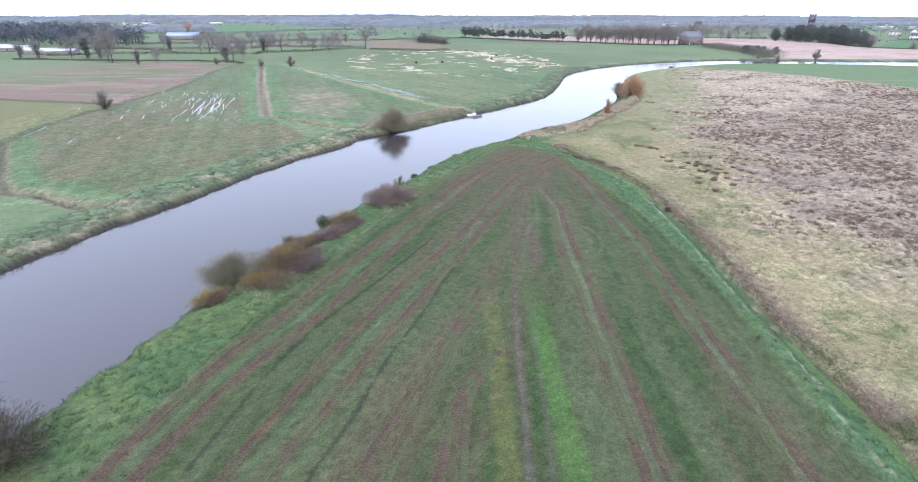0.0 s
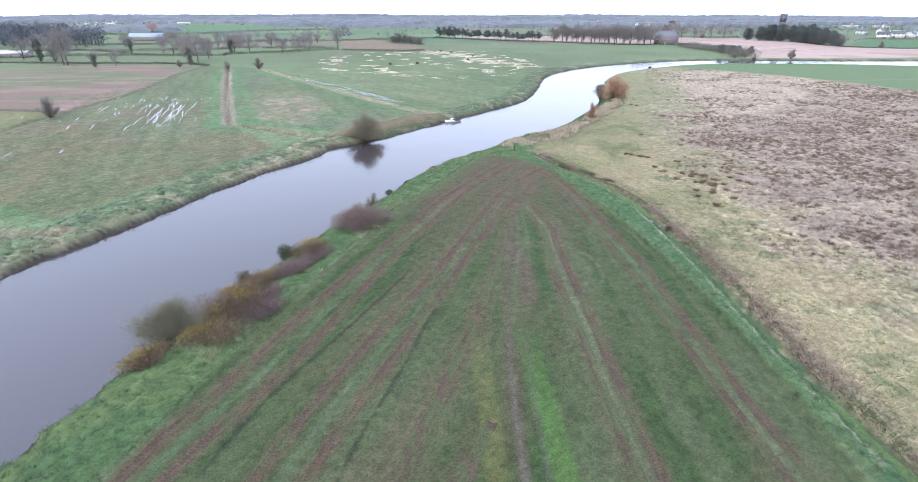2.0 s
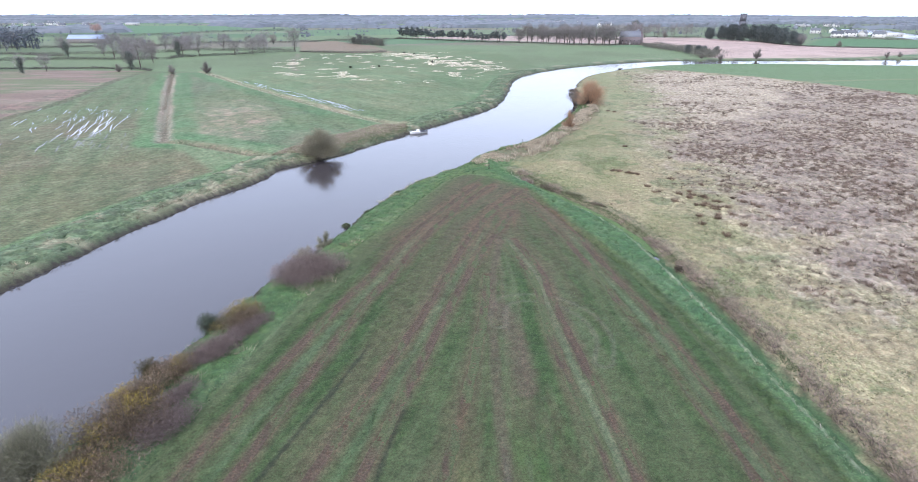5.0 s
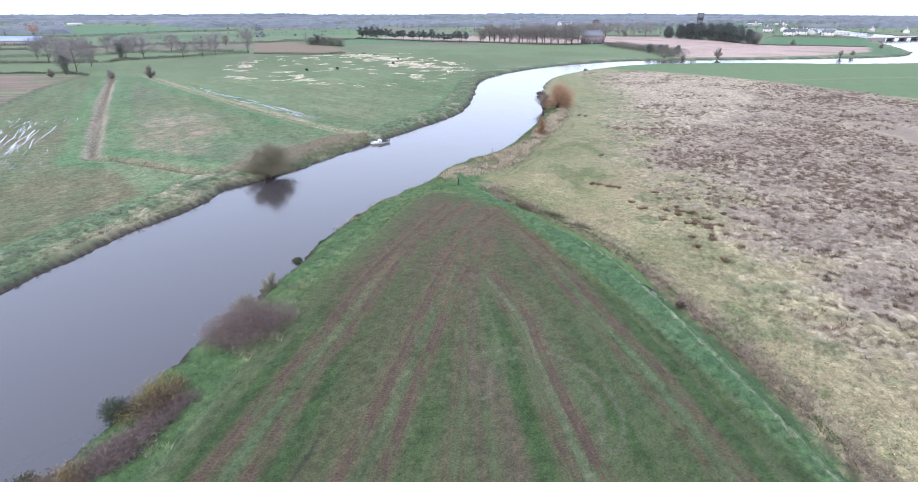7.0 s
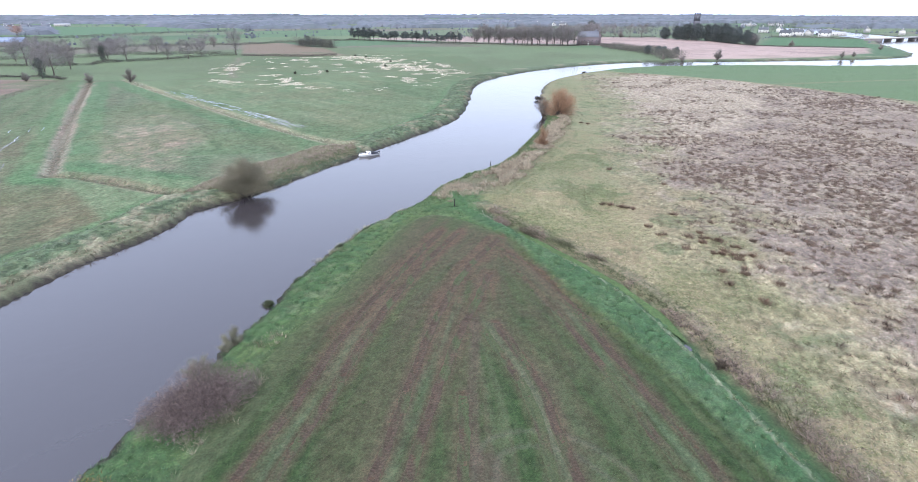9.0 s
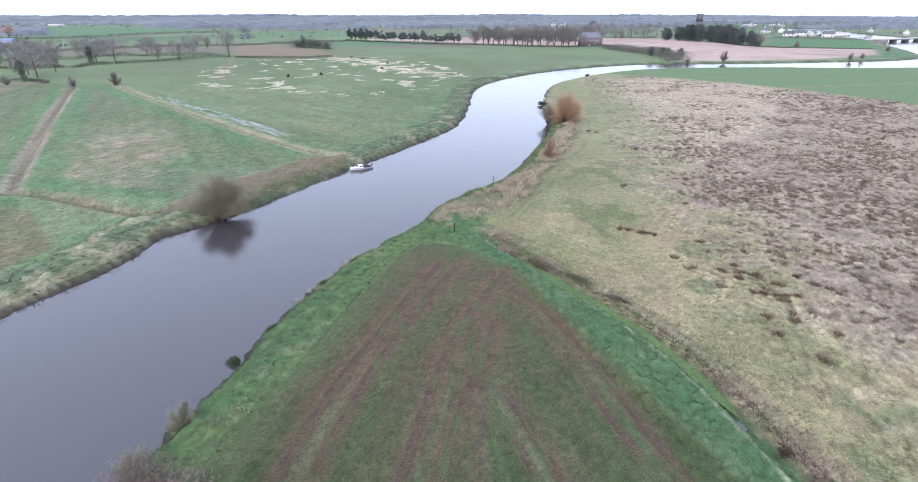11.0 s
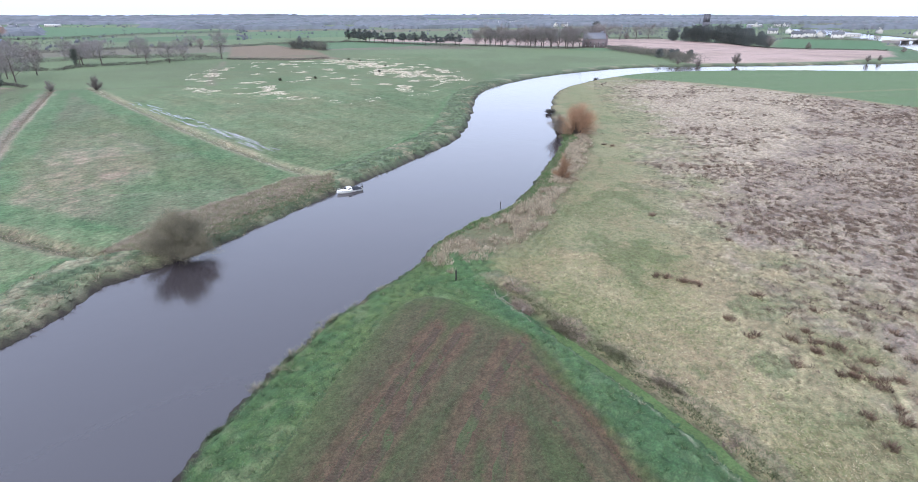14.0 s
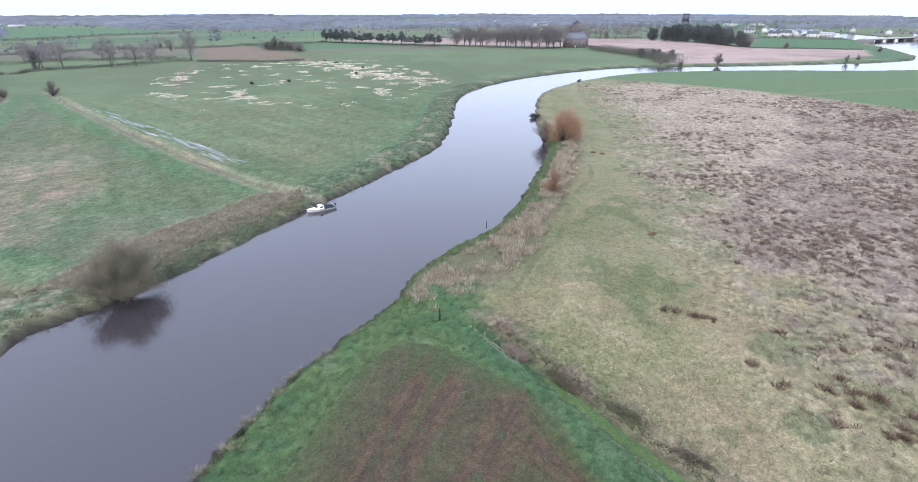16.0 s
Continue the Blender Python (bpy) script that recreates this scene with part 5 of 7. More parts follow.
x, y = strewn(rng, 60000, -150, 60, 100, 300)
west = inside(x, y, np.vstack([LEFT_BANK[5:], [(-900, 1500), (-900, -400)]]))
u, v = (x * 0.943 + y * 0.33), (y * 0.943 - x * 0.33)
rows = vnoise(u / 1.6, v / 9, 96) * 0.55 + fbm(x, y, 24, 97) * 0.45
s = west & (area(x, y, RIVER, 14.0) < -11) & (area(x, y, BROWN_REED, 4.0) < -2) & (rows > 0.66)
pale = rng.uniform(size=len(x)) < 0.5
turf("straw_wisps", "pale wisps of old grass lying in rows", x[s & pale], y[s & pale], 3, 0.3, 3.0, 0.12, [(0.24, 0.25, 0.15), (0.19, 0.215, 0.12), (0.31, 0.30, 0.20)], 35, clump=0.35, root=0.9, gain=1.1)
x2, y2 = strewn(rng, 40000, -120, 40, 100, 290)
west = inside(x2, y2, np.vstack([LEFT_BANK[5:], [(-900, 1500), (-900, -400)]]))
x2, y2 = keep(x2, y2, west & (area(x2, y2, RIVER, 14.0) < -11) & (area(x2, y2, BROWN_REED, 4.0) < -1) & (fbm(x2, y2, 9, 172, 3) + rng.normal(size=len(x2)) * 0.1 > 0.5))
turf("pasture_tufts", "pale tufts of old grass in damp pasture", x2, y2, 3, 0.26, 2.2, 0.13, [(0.16, 0.175, 0.10), (0.115, 0.15, 0.075), (0.205, 0.19, 0.12), (0.09, 0.13, 0.06)], 74, clump=0.4, root=0.75, gain=1.15)
turf("dark_grass", "darker green grass between the rows", x[s & ~pale] + 1.5, y[s & ~pale], 3, 0.26, 1.6, 0.12, [(0.075, 0.125, 0.055), (0.065, 0.105, 0.045)], 36, clump=0.35, root=0.8, gain=1.0)

# rough growth in the ditches between the western fields
for line, cols, words in ((DITCH_1, [(0.25, 0.205, 0.16), (0.32, 0.27, 0.205), (0.15, 0.13, 0.085)], "brown withered growth along a straight field ditch"),
                          (DITCH_1B, [(0.2, 0.18, 0.12), (0.12, 0.15, 0.07), (0.27, 0.23, 0.16)], "rough pale growth along the lower field ditch"),
                          (DITCH_2, [(0.34, 0.33, 0.25), (0.22, 0.225, 0.15), (0.42, 0.4, 0.31)], "pale reedy growth along a long field ditch"),
                          (DITCH_SIDE, [(0.2, 0.175, 0.12), (0.13, 0.15, 0.08), (0.26, 0.22, 0.16)], "rough growth along a side ditch")):
    n = int(len(line) * 26)
    k = rng.integers(0, len(line) - 1, n)
    p = line[k] + (line[k + 1] - line[k]) * rng.uniform(size=(n, 1)) + rng.normal(size=(n, 2)) * 0.8
    turf("ditch_growth", words, p[:, 0], p[:, 1], 5, 0.42, 1.3, 0.11, cols, 26, clump=0.3)

# tufts that hang over the near bank
for x0, y0, seed in ((3.0, 138.5, 1), (1.4, 136, 2), (9.6, 144.2, 3), (-0.4, 132.8, 4), (-1.9, 129.2, 5), (-4.1, 127.2, 6), (-7.7, 105.6, 7), (6.3, 141.6, 8), (-9.4, 104.4, 9), (-12.7, 90.2, 10), (-10.6, 92.8, 11), (-8.9, 97.4, 12), (-21.6, 72.7, 13), (-18.5, 77.6, 14), (-24.4, 57.8, 15)):
    r0 = np.random.default_rng(seed)
    x, y = r0.normal(size=(2, 26)) * 0.6 + [[x0], [y0]]
    turf("dry_tuft", "tuft of bleached dry grass on the river bank", x, y, 12, 0.7, 0.9, 0.04, [(0.32, 0.29, 0.20), (0.24, 0.22, 0.15), (0.15, 0.175, 0.095)], 30 + seed, category="grass")

# ---------------------------------------------------------------- trees and shrubs
BROWN_TWIG = (0.235, 0.2, 0.185)


def bare_tree(seed, tall, wide, bole, twigs, twig_len, twig_wide, cols, trunk_r=None, rise=0.5, limbs=9):
    """Meshes of a leafless tree: trunk with limbs, and a crown of fine twigs."""
    rng = np.random.default_rng(seed)
    g = Geo()
    trunk_r = trunk_r or tall * 0.019
    top = 0.78 * tall
    pts = [np.array((0, 0, -0.4))] + [np.array((*(rng.normal(size=2) * 0.02 * tall * k), top * k)) for k in (0.2, 0.45, 0.7, 1.0)]
    g.tube(pts, [trunk_r * 1.35, trunk_r, trunk_r * 0.8, trunk_r * 0.5, trunk_r * 0.15], 7)
    tips, ways, = [], []
    for k in range(limbs):
        t = bole + (0.95 - bole) * (k + rng.uniform(0, 0.8)) / limbs
        p = np.array([np.interp(t * top, [q[2] for q in pts], [q[i] for q in pts]) for i in (0, 1)] + [t * top])
        a = k * 2.4 + rng.uniform(-0.4, 0.4)
        reach = wide / 2 * (0.55 + 0.6 * math.sin(math.pi * min(1, 0.25 + 0.75 * (t - bole) / (1 - bole)))) * rng.uniform(0.75, 1.1)
        up = (tall - p[2]) * rise * (0.4 + 0.7 * t) * rng.uniform(0.7, 1.1) + 0.04 * tall
        curve = [p + np.array((math.cos(a), math.sin(a), 0)) * reach * s + np.array((0, 0, up * s ** 0.8)) + rng.normal(size=3) * 0.025 * tall * s for s in (0, 0.3, 0.6, 0.85, 1.0)]
        r0 = trunk_r * (0.42 - 0.25 * t)
        g.tube(curve, [r0, r0 * 0.75, r0 * 0.5, r0 * 0.3, 0.02], 5)
        for s in np.linspace(0.3, 1.0, 7):
            q = np.array([np.interp(s, (0, 0.3, 0.6, 0.85, 1.0), [c[i] for c in curve]) for i in range(3)])
            d = unit(np.array((math.cos(a), math.sin(a), 0.35)) + rng.normal(size=3) * 0.7 + np.array((0, 0, 0.35)))
            ln = 0.32 * reach * rng.uniform(0.6, 1.3)
            e = q + d * ln + np.array((0, 0, 0.12 * ln))
            g.tube([q, (q + e) / 2 + rng.normal(size=3) * 0.04 * ln, e], [r0 * 0.3, r0 * 0.2, 0.015], 3)
            for w in np.linspace(0.25, 1, 5):
                tips.append(q + (e - q) * w)
                ways.append(d)
    tips, ways = np.array(tips), np.array(ways)
    k = rng.integers(0, len(tips), twigs)
    root = tips[k] + rng.normal(size=(twigs, 3)) * 0.062 * tall
    way = unit(ways[k] * 0.6 + rng.normal(size=(twigs, 3)) * 0.65 + (0, 0, 0.3))
    c = tones(rng, twigs, *cols)
    v, f, t = blades(root, way, twig_len * rng.uniform(0.5, 1.3, twigs), twig_wide, c, c, rng)
    return g.mesh("trunk", True), mesh_from("crown", v, f, t)


def shrub(seed, wide, deep, tall, twigs, twig_len, twig_wide, cols, stems=14, top_cols=None, top_share=0.0, droop=0.0, lumps=12, fan=0.5):
    """Meshes of a thicket: stems and a dome of twigs, lumpy in outline; top_cols: blossom or leaf at the outside."""
    rng = np.random.default_rng(seed)
    g = Geo()
    for k in range(stems):
        a, s = k * 2.4, math.sqrt((k + 0.5) / stems)
        e = np.array((math.cos(a) * s * wide * 0.42, math.sin(a) * s * deep * 0.42, tall * (1 - 0.5 * s * s) * 0.85))
        b = e * (0.35, 0.35, 0)
        g.tube([b - (0, 0, 0.3), b * 0.6 + e * 0.4 + (0, 0, 0.1 * tall), e], [0.05, 0.035, 0.012], 4)
    centre = rng.uniform(-1, 1, (lumps, 3)) * (wide * 0.22, deep * 0.22, 0) + (0, 0, tall * 0.40) * np.stack([np.ones(lumps), np.ones(lumps), rng.uniform(0.6, 1.15, lumps)], 1)
    size = rng.uniform(0.65, 1.15, lumps)
    k = rng.integers(0, lumps, twigs)
    u = unit(rng.normal(size=(twigs, 3)))
    rad = rng.uniform(0, 1, twigs) ** 0.45
    root = centre[k] + u * (rad * size[k])[:, None] * (wide * 0.30, deep * 0.30, tall * 0.5)
    root[:, 2] = np.abs(root[:, 2])
    out = unit(root - (0, 0, -0.4 * tall)) * fan
    way = unit(out + rng.normal(size=(twigs, 3)) * 0.6 + (0, 0, 0.3 - droop))
    c = tones(rng, twigs, *cols) * rng.uniform(0.78, 1.2, lumps)[k][:, None]
    if top_cols:
        # blossom stands in clusters
        blob = np.sin(root[:, 0] * 1.3 + seed) + np.sin(root[:, 1] * 1.1 + 2 * seed) + np.sin(root[:, 2] * 1.9)
        mark = (rad > 0.6) & (root[:, 2] > 0.45 * tall) & (root[:, 0] < wide * (0.06 + 0.1 * rng.normal(size=twigs))) & (blob + rng.normal(size=twigs) * 0.35 > 1.5 - 3.0 * top_share)
        c[mark] = tones(rng, int(mark.sum()), *top_cols)
    # twig feet darker, tips paler: shade in the depth of the thicket is painted
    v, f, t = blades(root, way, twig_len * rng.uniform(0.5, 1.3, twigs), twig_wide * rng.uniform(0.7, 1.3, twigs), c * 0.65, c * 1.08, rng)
    return g.mesh("stem", True), mesh_from("foliage", v, f, t)


def fountain(seed, wide, tall, twigs, twig_len, twig_wide, cols, stems=26, low=20.0):
    """Meshes of a many-stemmed willow: stems that fan out of one stool, and twigs along them."""
    rng = np.random.default_rng(seed)
    g = Geo()
    a = rng.uniform(0, 2 * math.pi, stems)
    e = np.radians(low + (88 - low) * rng.uniform(0, 1, stems) ** 0.8)
    reach = 1 / np.sqrt((np.cos(e) / (wide / 2)) ** 2 + (np.sin(e) / tall) ** 2) * rng.uniform(0.7, 1.08, stems)
    d = np.stack([np.cos(a) * np.cos(e), np.sin(a) * np.cos(e), np.sin(e)], 1)
    for k in range(stems):
        b0 = np.array((d[k, 0], d[k, 1], 0)) * 0.05 * wide
        g.tube([b0 - (0, 0, 0.3), b0 + d[k] * reach[k] * 0.4 + (0, 0, 0.06 * tall), b0 + d[k] * reach[k] * 0.9], [0.011 * tall, 0.007 * tall, 0.008], 4)
    k = rng.integers(0, stems, twigs)
    s = 0.2 + 0.8 * rng.uniform(0, 1, twigs) ** 0.65
    root = d[k] * (reach[k] * s)[:, None] + (0, 0, 0.05 * tall) + rng.normal(size=(twigs, 3)) * (0.06 * wide * s)[:, None] * (1, 1, 0.8)
    root[:, 2] = np.abs(root[:, 2])
    way = unit(d[k] * 0.9 + rng.normal(size=(twigs, 3)) * 0.55 + (0, 0, 0.25))
    c = tones(rng, twigs, *cols)
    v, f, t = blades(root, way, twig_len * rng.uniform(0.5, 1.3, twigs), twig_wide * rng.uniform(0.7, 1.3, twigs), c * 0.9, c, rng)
    return g.mesh("trunk", True), mesh_from("crown", v, f, t)


def leafy(seed, lumps, n, size, cols):
    """A crown of small leaf clumps about lumps (x, y, z, rx, ry, rz)."""
    rng = np.random.default_rng(seed)
    lumps = np.array(lumps, float)
    vol = np.prod(lumps[:, 3:], 1) ** 0.67
    k = rng.choice(len(lumps), n, p=vol / vol.sum())
    u = unit(rng.normal(size=(n, 3)))
    root = lumps[k, :3] + u * lumps[k, 3:] * (rng.uniform(0, 1, n) ** 0.4)[:, None] * (1 + 0.2 * rng.normal(size=(n, 1)))
    way = unit(u + rng.normal(size=(n, 3)) * 0.7)
    c = tones(rng, n, *cols)
    v, f, t = blades(root, way, size * rng.uniform(0.6, 1.4, n), size * rng.uniform(0.5, 1.0, n), c, c * 1.1, rng)
    return mesh_from("crown", v, f, t)


def plant_tree(name, label, category, meshes, at, group="", names=("trunk", "crown"), bark=BARK, leaf=TWIG):
    t = thing(name, label, category, at, group)
    part(names[0], meshes[0], bark, t)
    part(names[1], meshes[1], leaf, t)
    return t


def scaled(x, y, turn, s, sz=None, sink=0.1):
    return pose(x, y, float(ground_z(x, y)[0]) - sink, 0, 0, turn) @ Matrix.Diagonal((s, s, sz or s, 1))


# shrubs on the near bank
gorse_cols = [(0.225, 0.155, 0.10), (0.165, 0.12, 0.075), (0.28, 0.195, 0.135), (0.33, 0.245, 0.175), (0.13, 0.11, 0.06)]
yellow = [(0.36, 0.27, 0.07), (0.27, 0.205, 0.06), (0.46, 0.35, 0.09), (0.21, 0.165, 0.075)]
purple = [(0.24, 0.178, 0.165), (0.18, 0.132, 0.122), (0.31, 0.235, 0.21), (0.14, 0.105, 0.095)]
olive = [(0.24, 0.235, 0.155), (0.20, 0.195, 0.125), (0.29, 0.28, 0.19), (0.21, 0.185, 0.14)]
blaze = [(0.52, 0.39, 0.07), (0.40, 0.30, 0.06), (0.28, 0.205, 0.06)]
bank = [("willow_shrub", "grey-green leafless willow shrub leaning over the river", (-30.5, 63.1, 8.6, 8.0, 4.0), olive, None, 0, 46000, 0.4, 0.026),
        ("gorse_bush", "gorse bush with bright yellow blossom above the water", (-31.0, 57.9, 5.2, 7.4, 1.8), gorse_cols, blaze, 0.75, 7000, 0.28, 0.06),
        ("gorse_bush", "brown gorse bush with yellow blossom on top", (-25.6, 61.2, 7.2, 8.0, 2.3), gorse_cols, yellow, 0.4, 11000, 0.25, 0.06),
        ("gorse_bush", "large brown gorse bush with scattered yellow blossom", (-24.8, 66.2, 9.0, 10.4, 2.9), gorse_cols, blaze, 0.40, 17000, 0.25, 0.06),
        ("bramble_thicket", "purple-brown bare bramble thicket beside gorse", (-21.9, 66.2, 4.6, 8.8, 1.9), purple, None, 0, 10000, 0.36, 0.036),
        ("gorse_bush", "tall gorse bush with yellow flowers on the bank", (-25.6, 70.4, 5.6, 7.2, 2.6), gorse_cols, blaze, 0.44, 12000, 0.25, 0.06),
        ("gorse_bush", "small dark upright gorse bush by the water", (-26.5, 75.3, 2.5, 2.5, 2.7), [(0.10, 0.085, 0.04), (0.14, 0.11, 0.05), (0.08, 0.075, 0.035)], blaze, 0.45, 3000, 0.24, 0.06),
        ("gorse_bush", "low rusty gorse joining two taller bushes", (-23.6, 74.4, 4.8, 6.0, 2.0), gorse_cols, yellow, 0.16, 6000, 0.28, 0.055),
        ("bramble_thicket", "mauve-brown leafless bramble thicket on the bank", (-20.9, 77.4, 4.6, 9.0, 1.8), purple, None, 0, 13000, 0.36, 0.036),
        ("holly_bush", "small dense dark green bush over the river", (-22.9, 82.8, 3.2, 3.2, 2.6), [(0.065, 0.092, 0.06), (0.085, 0.115, 0.075), (0.11, 0.12, 0.09)], None, 0, 3200, 0.26, 0.07),
        ("gorse_bush", "brown gorse bush with a few yellow flowers", (-19.6, 83.8, 5.4, 9.6, 2.3), gorse_cols, yellow, 0.42, 9000, 0.25, 0.06),
        ("bramble_thicket", "low purple bramble thicket at the field's edge", (-18.4, 81.8, 3.6, 7.8, 1.5), purple, None, 0, 8000, 0.34, 0.036),
        ("bramble_thicket", "large dense purple-brown thicket on the river bank", (-13.2, 95.0, 8.8, 12.4, 3.2), purple, None, 0, 34000, 0.36, 0.036),
        ("bramble_thicket", "mauve-brown low bramble between gorse and field", (-21.8, 70.2, 3.2, 5.8, 1.3), purple, None, 0, 5000, 0.36, 0.036),
        ("sallow_bush", "thin grey-green twiggy bush beyond the thicket", (-12.6, 105.4, 2.6, 3.4, 2.6), olive, None, 0, 3600, 0.45, 0.03),
        ("sallow_bush", "grey twiggy bush at the river's edge", (-14.8, 100.2, 3.0, 3.0, 2.1), olive, None, 0, 3200, 0.4, 0.03),
        ("dark_shrub", "dark brown leafless shrub at the water", (-37.4, 31.0, 8.6, 8.0, 6.0), [(0.14, 0.12, 0.08), (0.11, 0.095, 0.065), (0.18, 0.155, 0.105)], None, 0, 15000, 0.6, 0.045),
        ("willow_bush", "broad rounded leafless willow bush beside the river", (-20.8, 162.0, 9.7, 9.0, 6.5), [(0.29, 0.268, 0.180), (0.24, 0.222, 0.148), (0.34, 0.318, 0.22), (0.25, 0.21, 0.165)], None, 0, 62000, 0.42, 0.042),
        ("bramble_thicket", "brown bramble tangle over the ditch end", (26.6, 136.4, 3.6, 4.4, 1.3), [(0.34, 0.265, 0.21), (0.24, 0.19, 0.15), (0.42, 0.35, 0.28)], None, 0, 5200, 0.5, 0.035),
        ("bramble_thicket", "dark low bramble over the ditch", (30.4, 130.6, 2.2, 6.4, 0.5), [(0.19, 0.175, 0.115), (0.15, 0.145, 0.09), (0.25, 0.215, 0.155)], None, 0, 5200, 0.42, 0.035),
        ("bramble_thicket", "dark green bramble hanging over the ditch water", (33.8, 124.6, 1.7, 6.0, 0.42), [(0.15, 0.165, 0.09), (0.20, 0.185, 0.12), (0.13, 0.135, 0.08)], None, 0, 3600, 0.42, 0.035),
        ("bramble_thicket", "brown low bramble at the edge of the ditch", (36.4, 118.4, 1.6, 5.4, 0.4), [(0.21, 0.17, 0.125), (0.15, 0.14, 0.085), (0.28, 0.23, 0.175)], None, 0, 2600, 0.42, 0.035),
        ("sedge_clump", "dark green clump rooted in the shallow water", (-10.1, 115.4, 1.9, 1.8, 0.65), [(0.07, 0.105, 0.05), (0.10, 0.14, 0.065), (0.14, 0.13, 0.09)], None, 0, 1500, 0.3, 0.07),
        ("sedge_clump", "small dark sedge clump overhanging the water", (3.0, 137.4, 1.1, 1.9, 0.5), [(0.06, 0.085, 0.045), (0.085, 0.12, 0.06), (0.12, 0.12, 0.08)], None, 0, 700, 0.3, 0.06),
        ("sedge_clump", "small dark sedge clump overhanging the water", (-1.2, 130.0, 1.1, 1.9, 0.5), [(0.06, 0.085, 0.045), (0.085, 0.12, 0.06), (0.12, 0.12, 0.08)], None, 0, 700, 0.3, 0.06),
        ("sedge_clump", "small dark sedge clump overhanging the water", (-6.7, 120.8, 1.1, 1.9, 0.5), [(0.06, 0.085, 0.045), (0.085, 0.12, 0.06), (0.12, 0.12, 0.08)], None, 0, 700, 0.3, 0.06)]
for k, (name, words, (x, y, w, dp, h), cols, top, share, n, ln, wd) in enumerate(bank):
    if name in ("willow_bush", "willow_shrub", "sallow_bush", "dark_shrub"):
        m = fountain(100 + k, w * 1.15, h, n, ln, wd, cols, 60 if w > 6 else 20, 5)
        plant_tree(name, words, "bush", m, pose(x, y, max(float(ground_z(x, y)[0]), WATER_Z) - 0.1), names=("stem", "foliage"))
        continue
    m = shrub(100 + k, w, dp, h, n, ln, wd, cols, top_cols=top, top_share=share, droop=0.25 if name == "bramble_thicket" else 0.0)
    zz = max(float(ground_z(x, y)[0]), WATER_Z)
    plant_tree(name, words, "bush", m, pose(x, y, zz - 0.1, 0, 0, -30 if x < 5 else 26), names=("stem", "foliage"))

# the orange willows on the inner bend
rust = [(0.42, 0.24, 0.14), (0.35, 0.2, 0.12), (0.48, 0.29, 0.18), (0.3, 0.2, 0.14)]
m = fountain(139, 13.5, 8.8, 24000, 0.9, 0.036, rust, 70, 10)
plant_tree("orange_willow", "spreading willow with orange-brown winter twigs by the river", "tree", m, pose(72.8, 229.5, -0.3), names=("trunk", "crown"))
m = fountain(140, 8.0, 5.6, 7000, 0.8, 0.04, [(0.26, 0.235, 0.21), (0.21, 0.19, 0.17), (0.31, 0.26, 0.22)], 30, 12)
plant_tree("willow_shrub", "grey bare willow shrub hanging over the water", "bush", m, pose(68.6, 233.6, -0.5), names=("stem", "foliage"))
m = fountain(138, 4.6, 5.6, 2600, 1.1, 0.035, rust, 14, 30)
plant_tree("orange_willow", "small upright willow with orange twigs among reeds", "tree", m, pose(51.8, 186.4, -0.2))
m = shrub(141, 4.5, 3.0, 1.6, 1200, 0.7, 0.07, [(0.07, 0.065, 0.06), (0.1, 0.09, 0.08)])
plant_tree("deadwood_heap", "dark tangle of dead branches at the water's edge", "deadwood", m, pose(79.5, 270.5, -0.8), names=("stem", "foliage"))

# kinds of winter tree, then their places
grey = [(0.23, 0.21, 0.205), (0.28, 0.26, 0.255), (0.2, 0.18, 0.175)]
KINDS = {
    "oak": bare_tree(21, 16, 15, 0.14, 2400, 1.8, 0.12, grey, None, 0.5, 11),
    "ash": bare_tree(22, 17, 10, 0.16, 2000, 1.7, 0.12, grey, None, 0.75, 10),
    "alder": bare_tree(23, 12, 7.5, 0.1, 2300, 1.4, 0.105, [BROWN_TWIG, (0.19, 0.165, 0.155), (0.26, 0.23, 0.215)], None, 0.8, 10),
    "thorn": fountain(24, 6.0, 6, 8000, 0.6, 0.034, [(0.27, 0.24, 0.215), (0.30, 0.265, 0.24), (0.22, 0.195, 0.175)], 22, 24),
    "ivy": bare_tree(26, 14, 8, 0.12, 1500, 1.5, 0.085, grey, None, 0.8, 10),
    "red": bare_tree(25, 16, 14, 0.2, 2600, 1.6, 0.11, [(0.42, 0.25, 0.20), (0.36, 0.22, 0.18)], None, 0.55, 11),
}
ivy_leaves = leafy(63, [(0, 0, 3.0, 1.5, 1.4, 3.0), (0.4, 0.2, 6.5, 2.0, 1.9, 2.6), (-0.8, -0.3, 9.2, 1.9, 1.7, 2.0), (1.1, 0.5, 10.2, 1.3, 1.4, 1.6), (1.9, -0.6, 7.6, 1.1, 1.1, 1.2)], 1300, 0.55, [(0.10, 0.125, 0.10), (0.13, 0.15, 0.125), (0.08, 0.10, 0.085)])
KIND_WORDS = {"ivy": ("ivy_tree", "leafless tree with its trunk clad in dark ivy"), "oak": ("bare_oak", "broad leafless oak in a field hedge"), "ash": ("bare_ash", "tall slender leafless ash tree"), "alder": ("bare_alder", "dense upright leafless alder tree"),
              "thorn": ("bare_thorn", "small leafless thorn tree beside a ditch"), "red": ("bare_beech", "broad tree with russet winter crown")}
NATURAL = {"ivy": 14, "oak": 16, "ash": 17, "alder": 12, "thorn": 6, "red": 16}
first = {}
rng = np.random.default_rng(77)


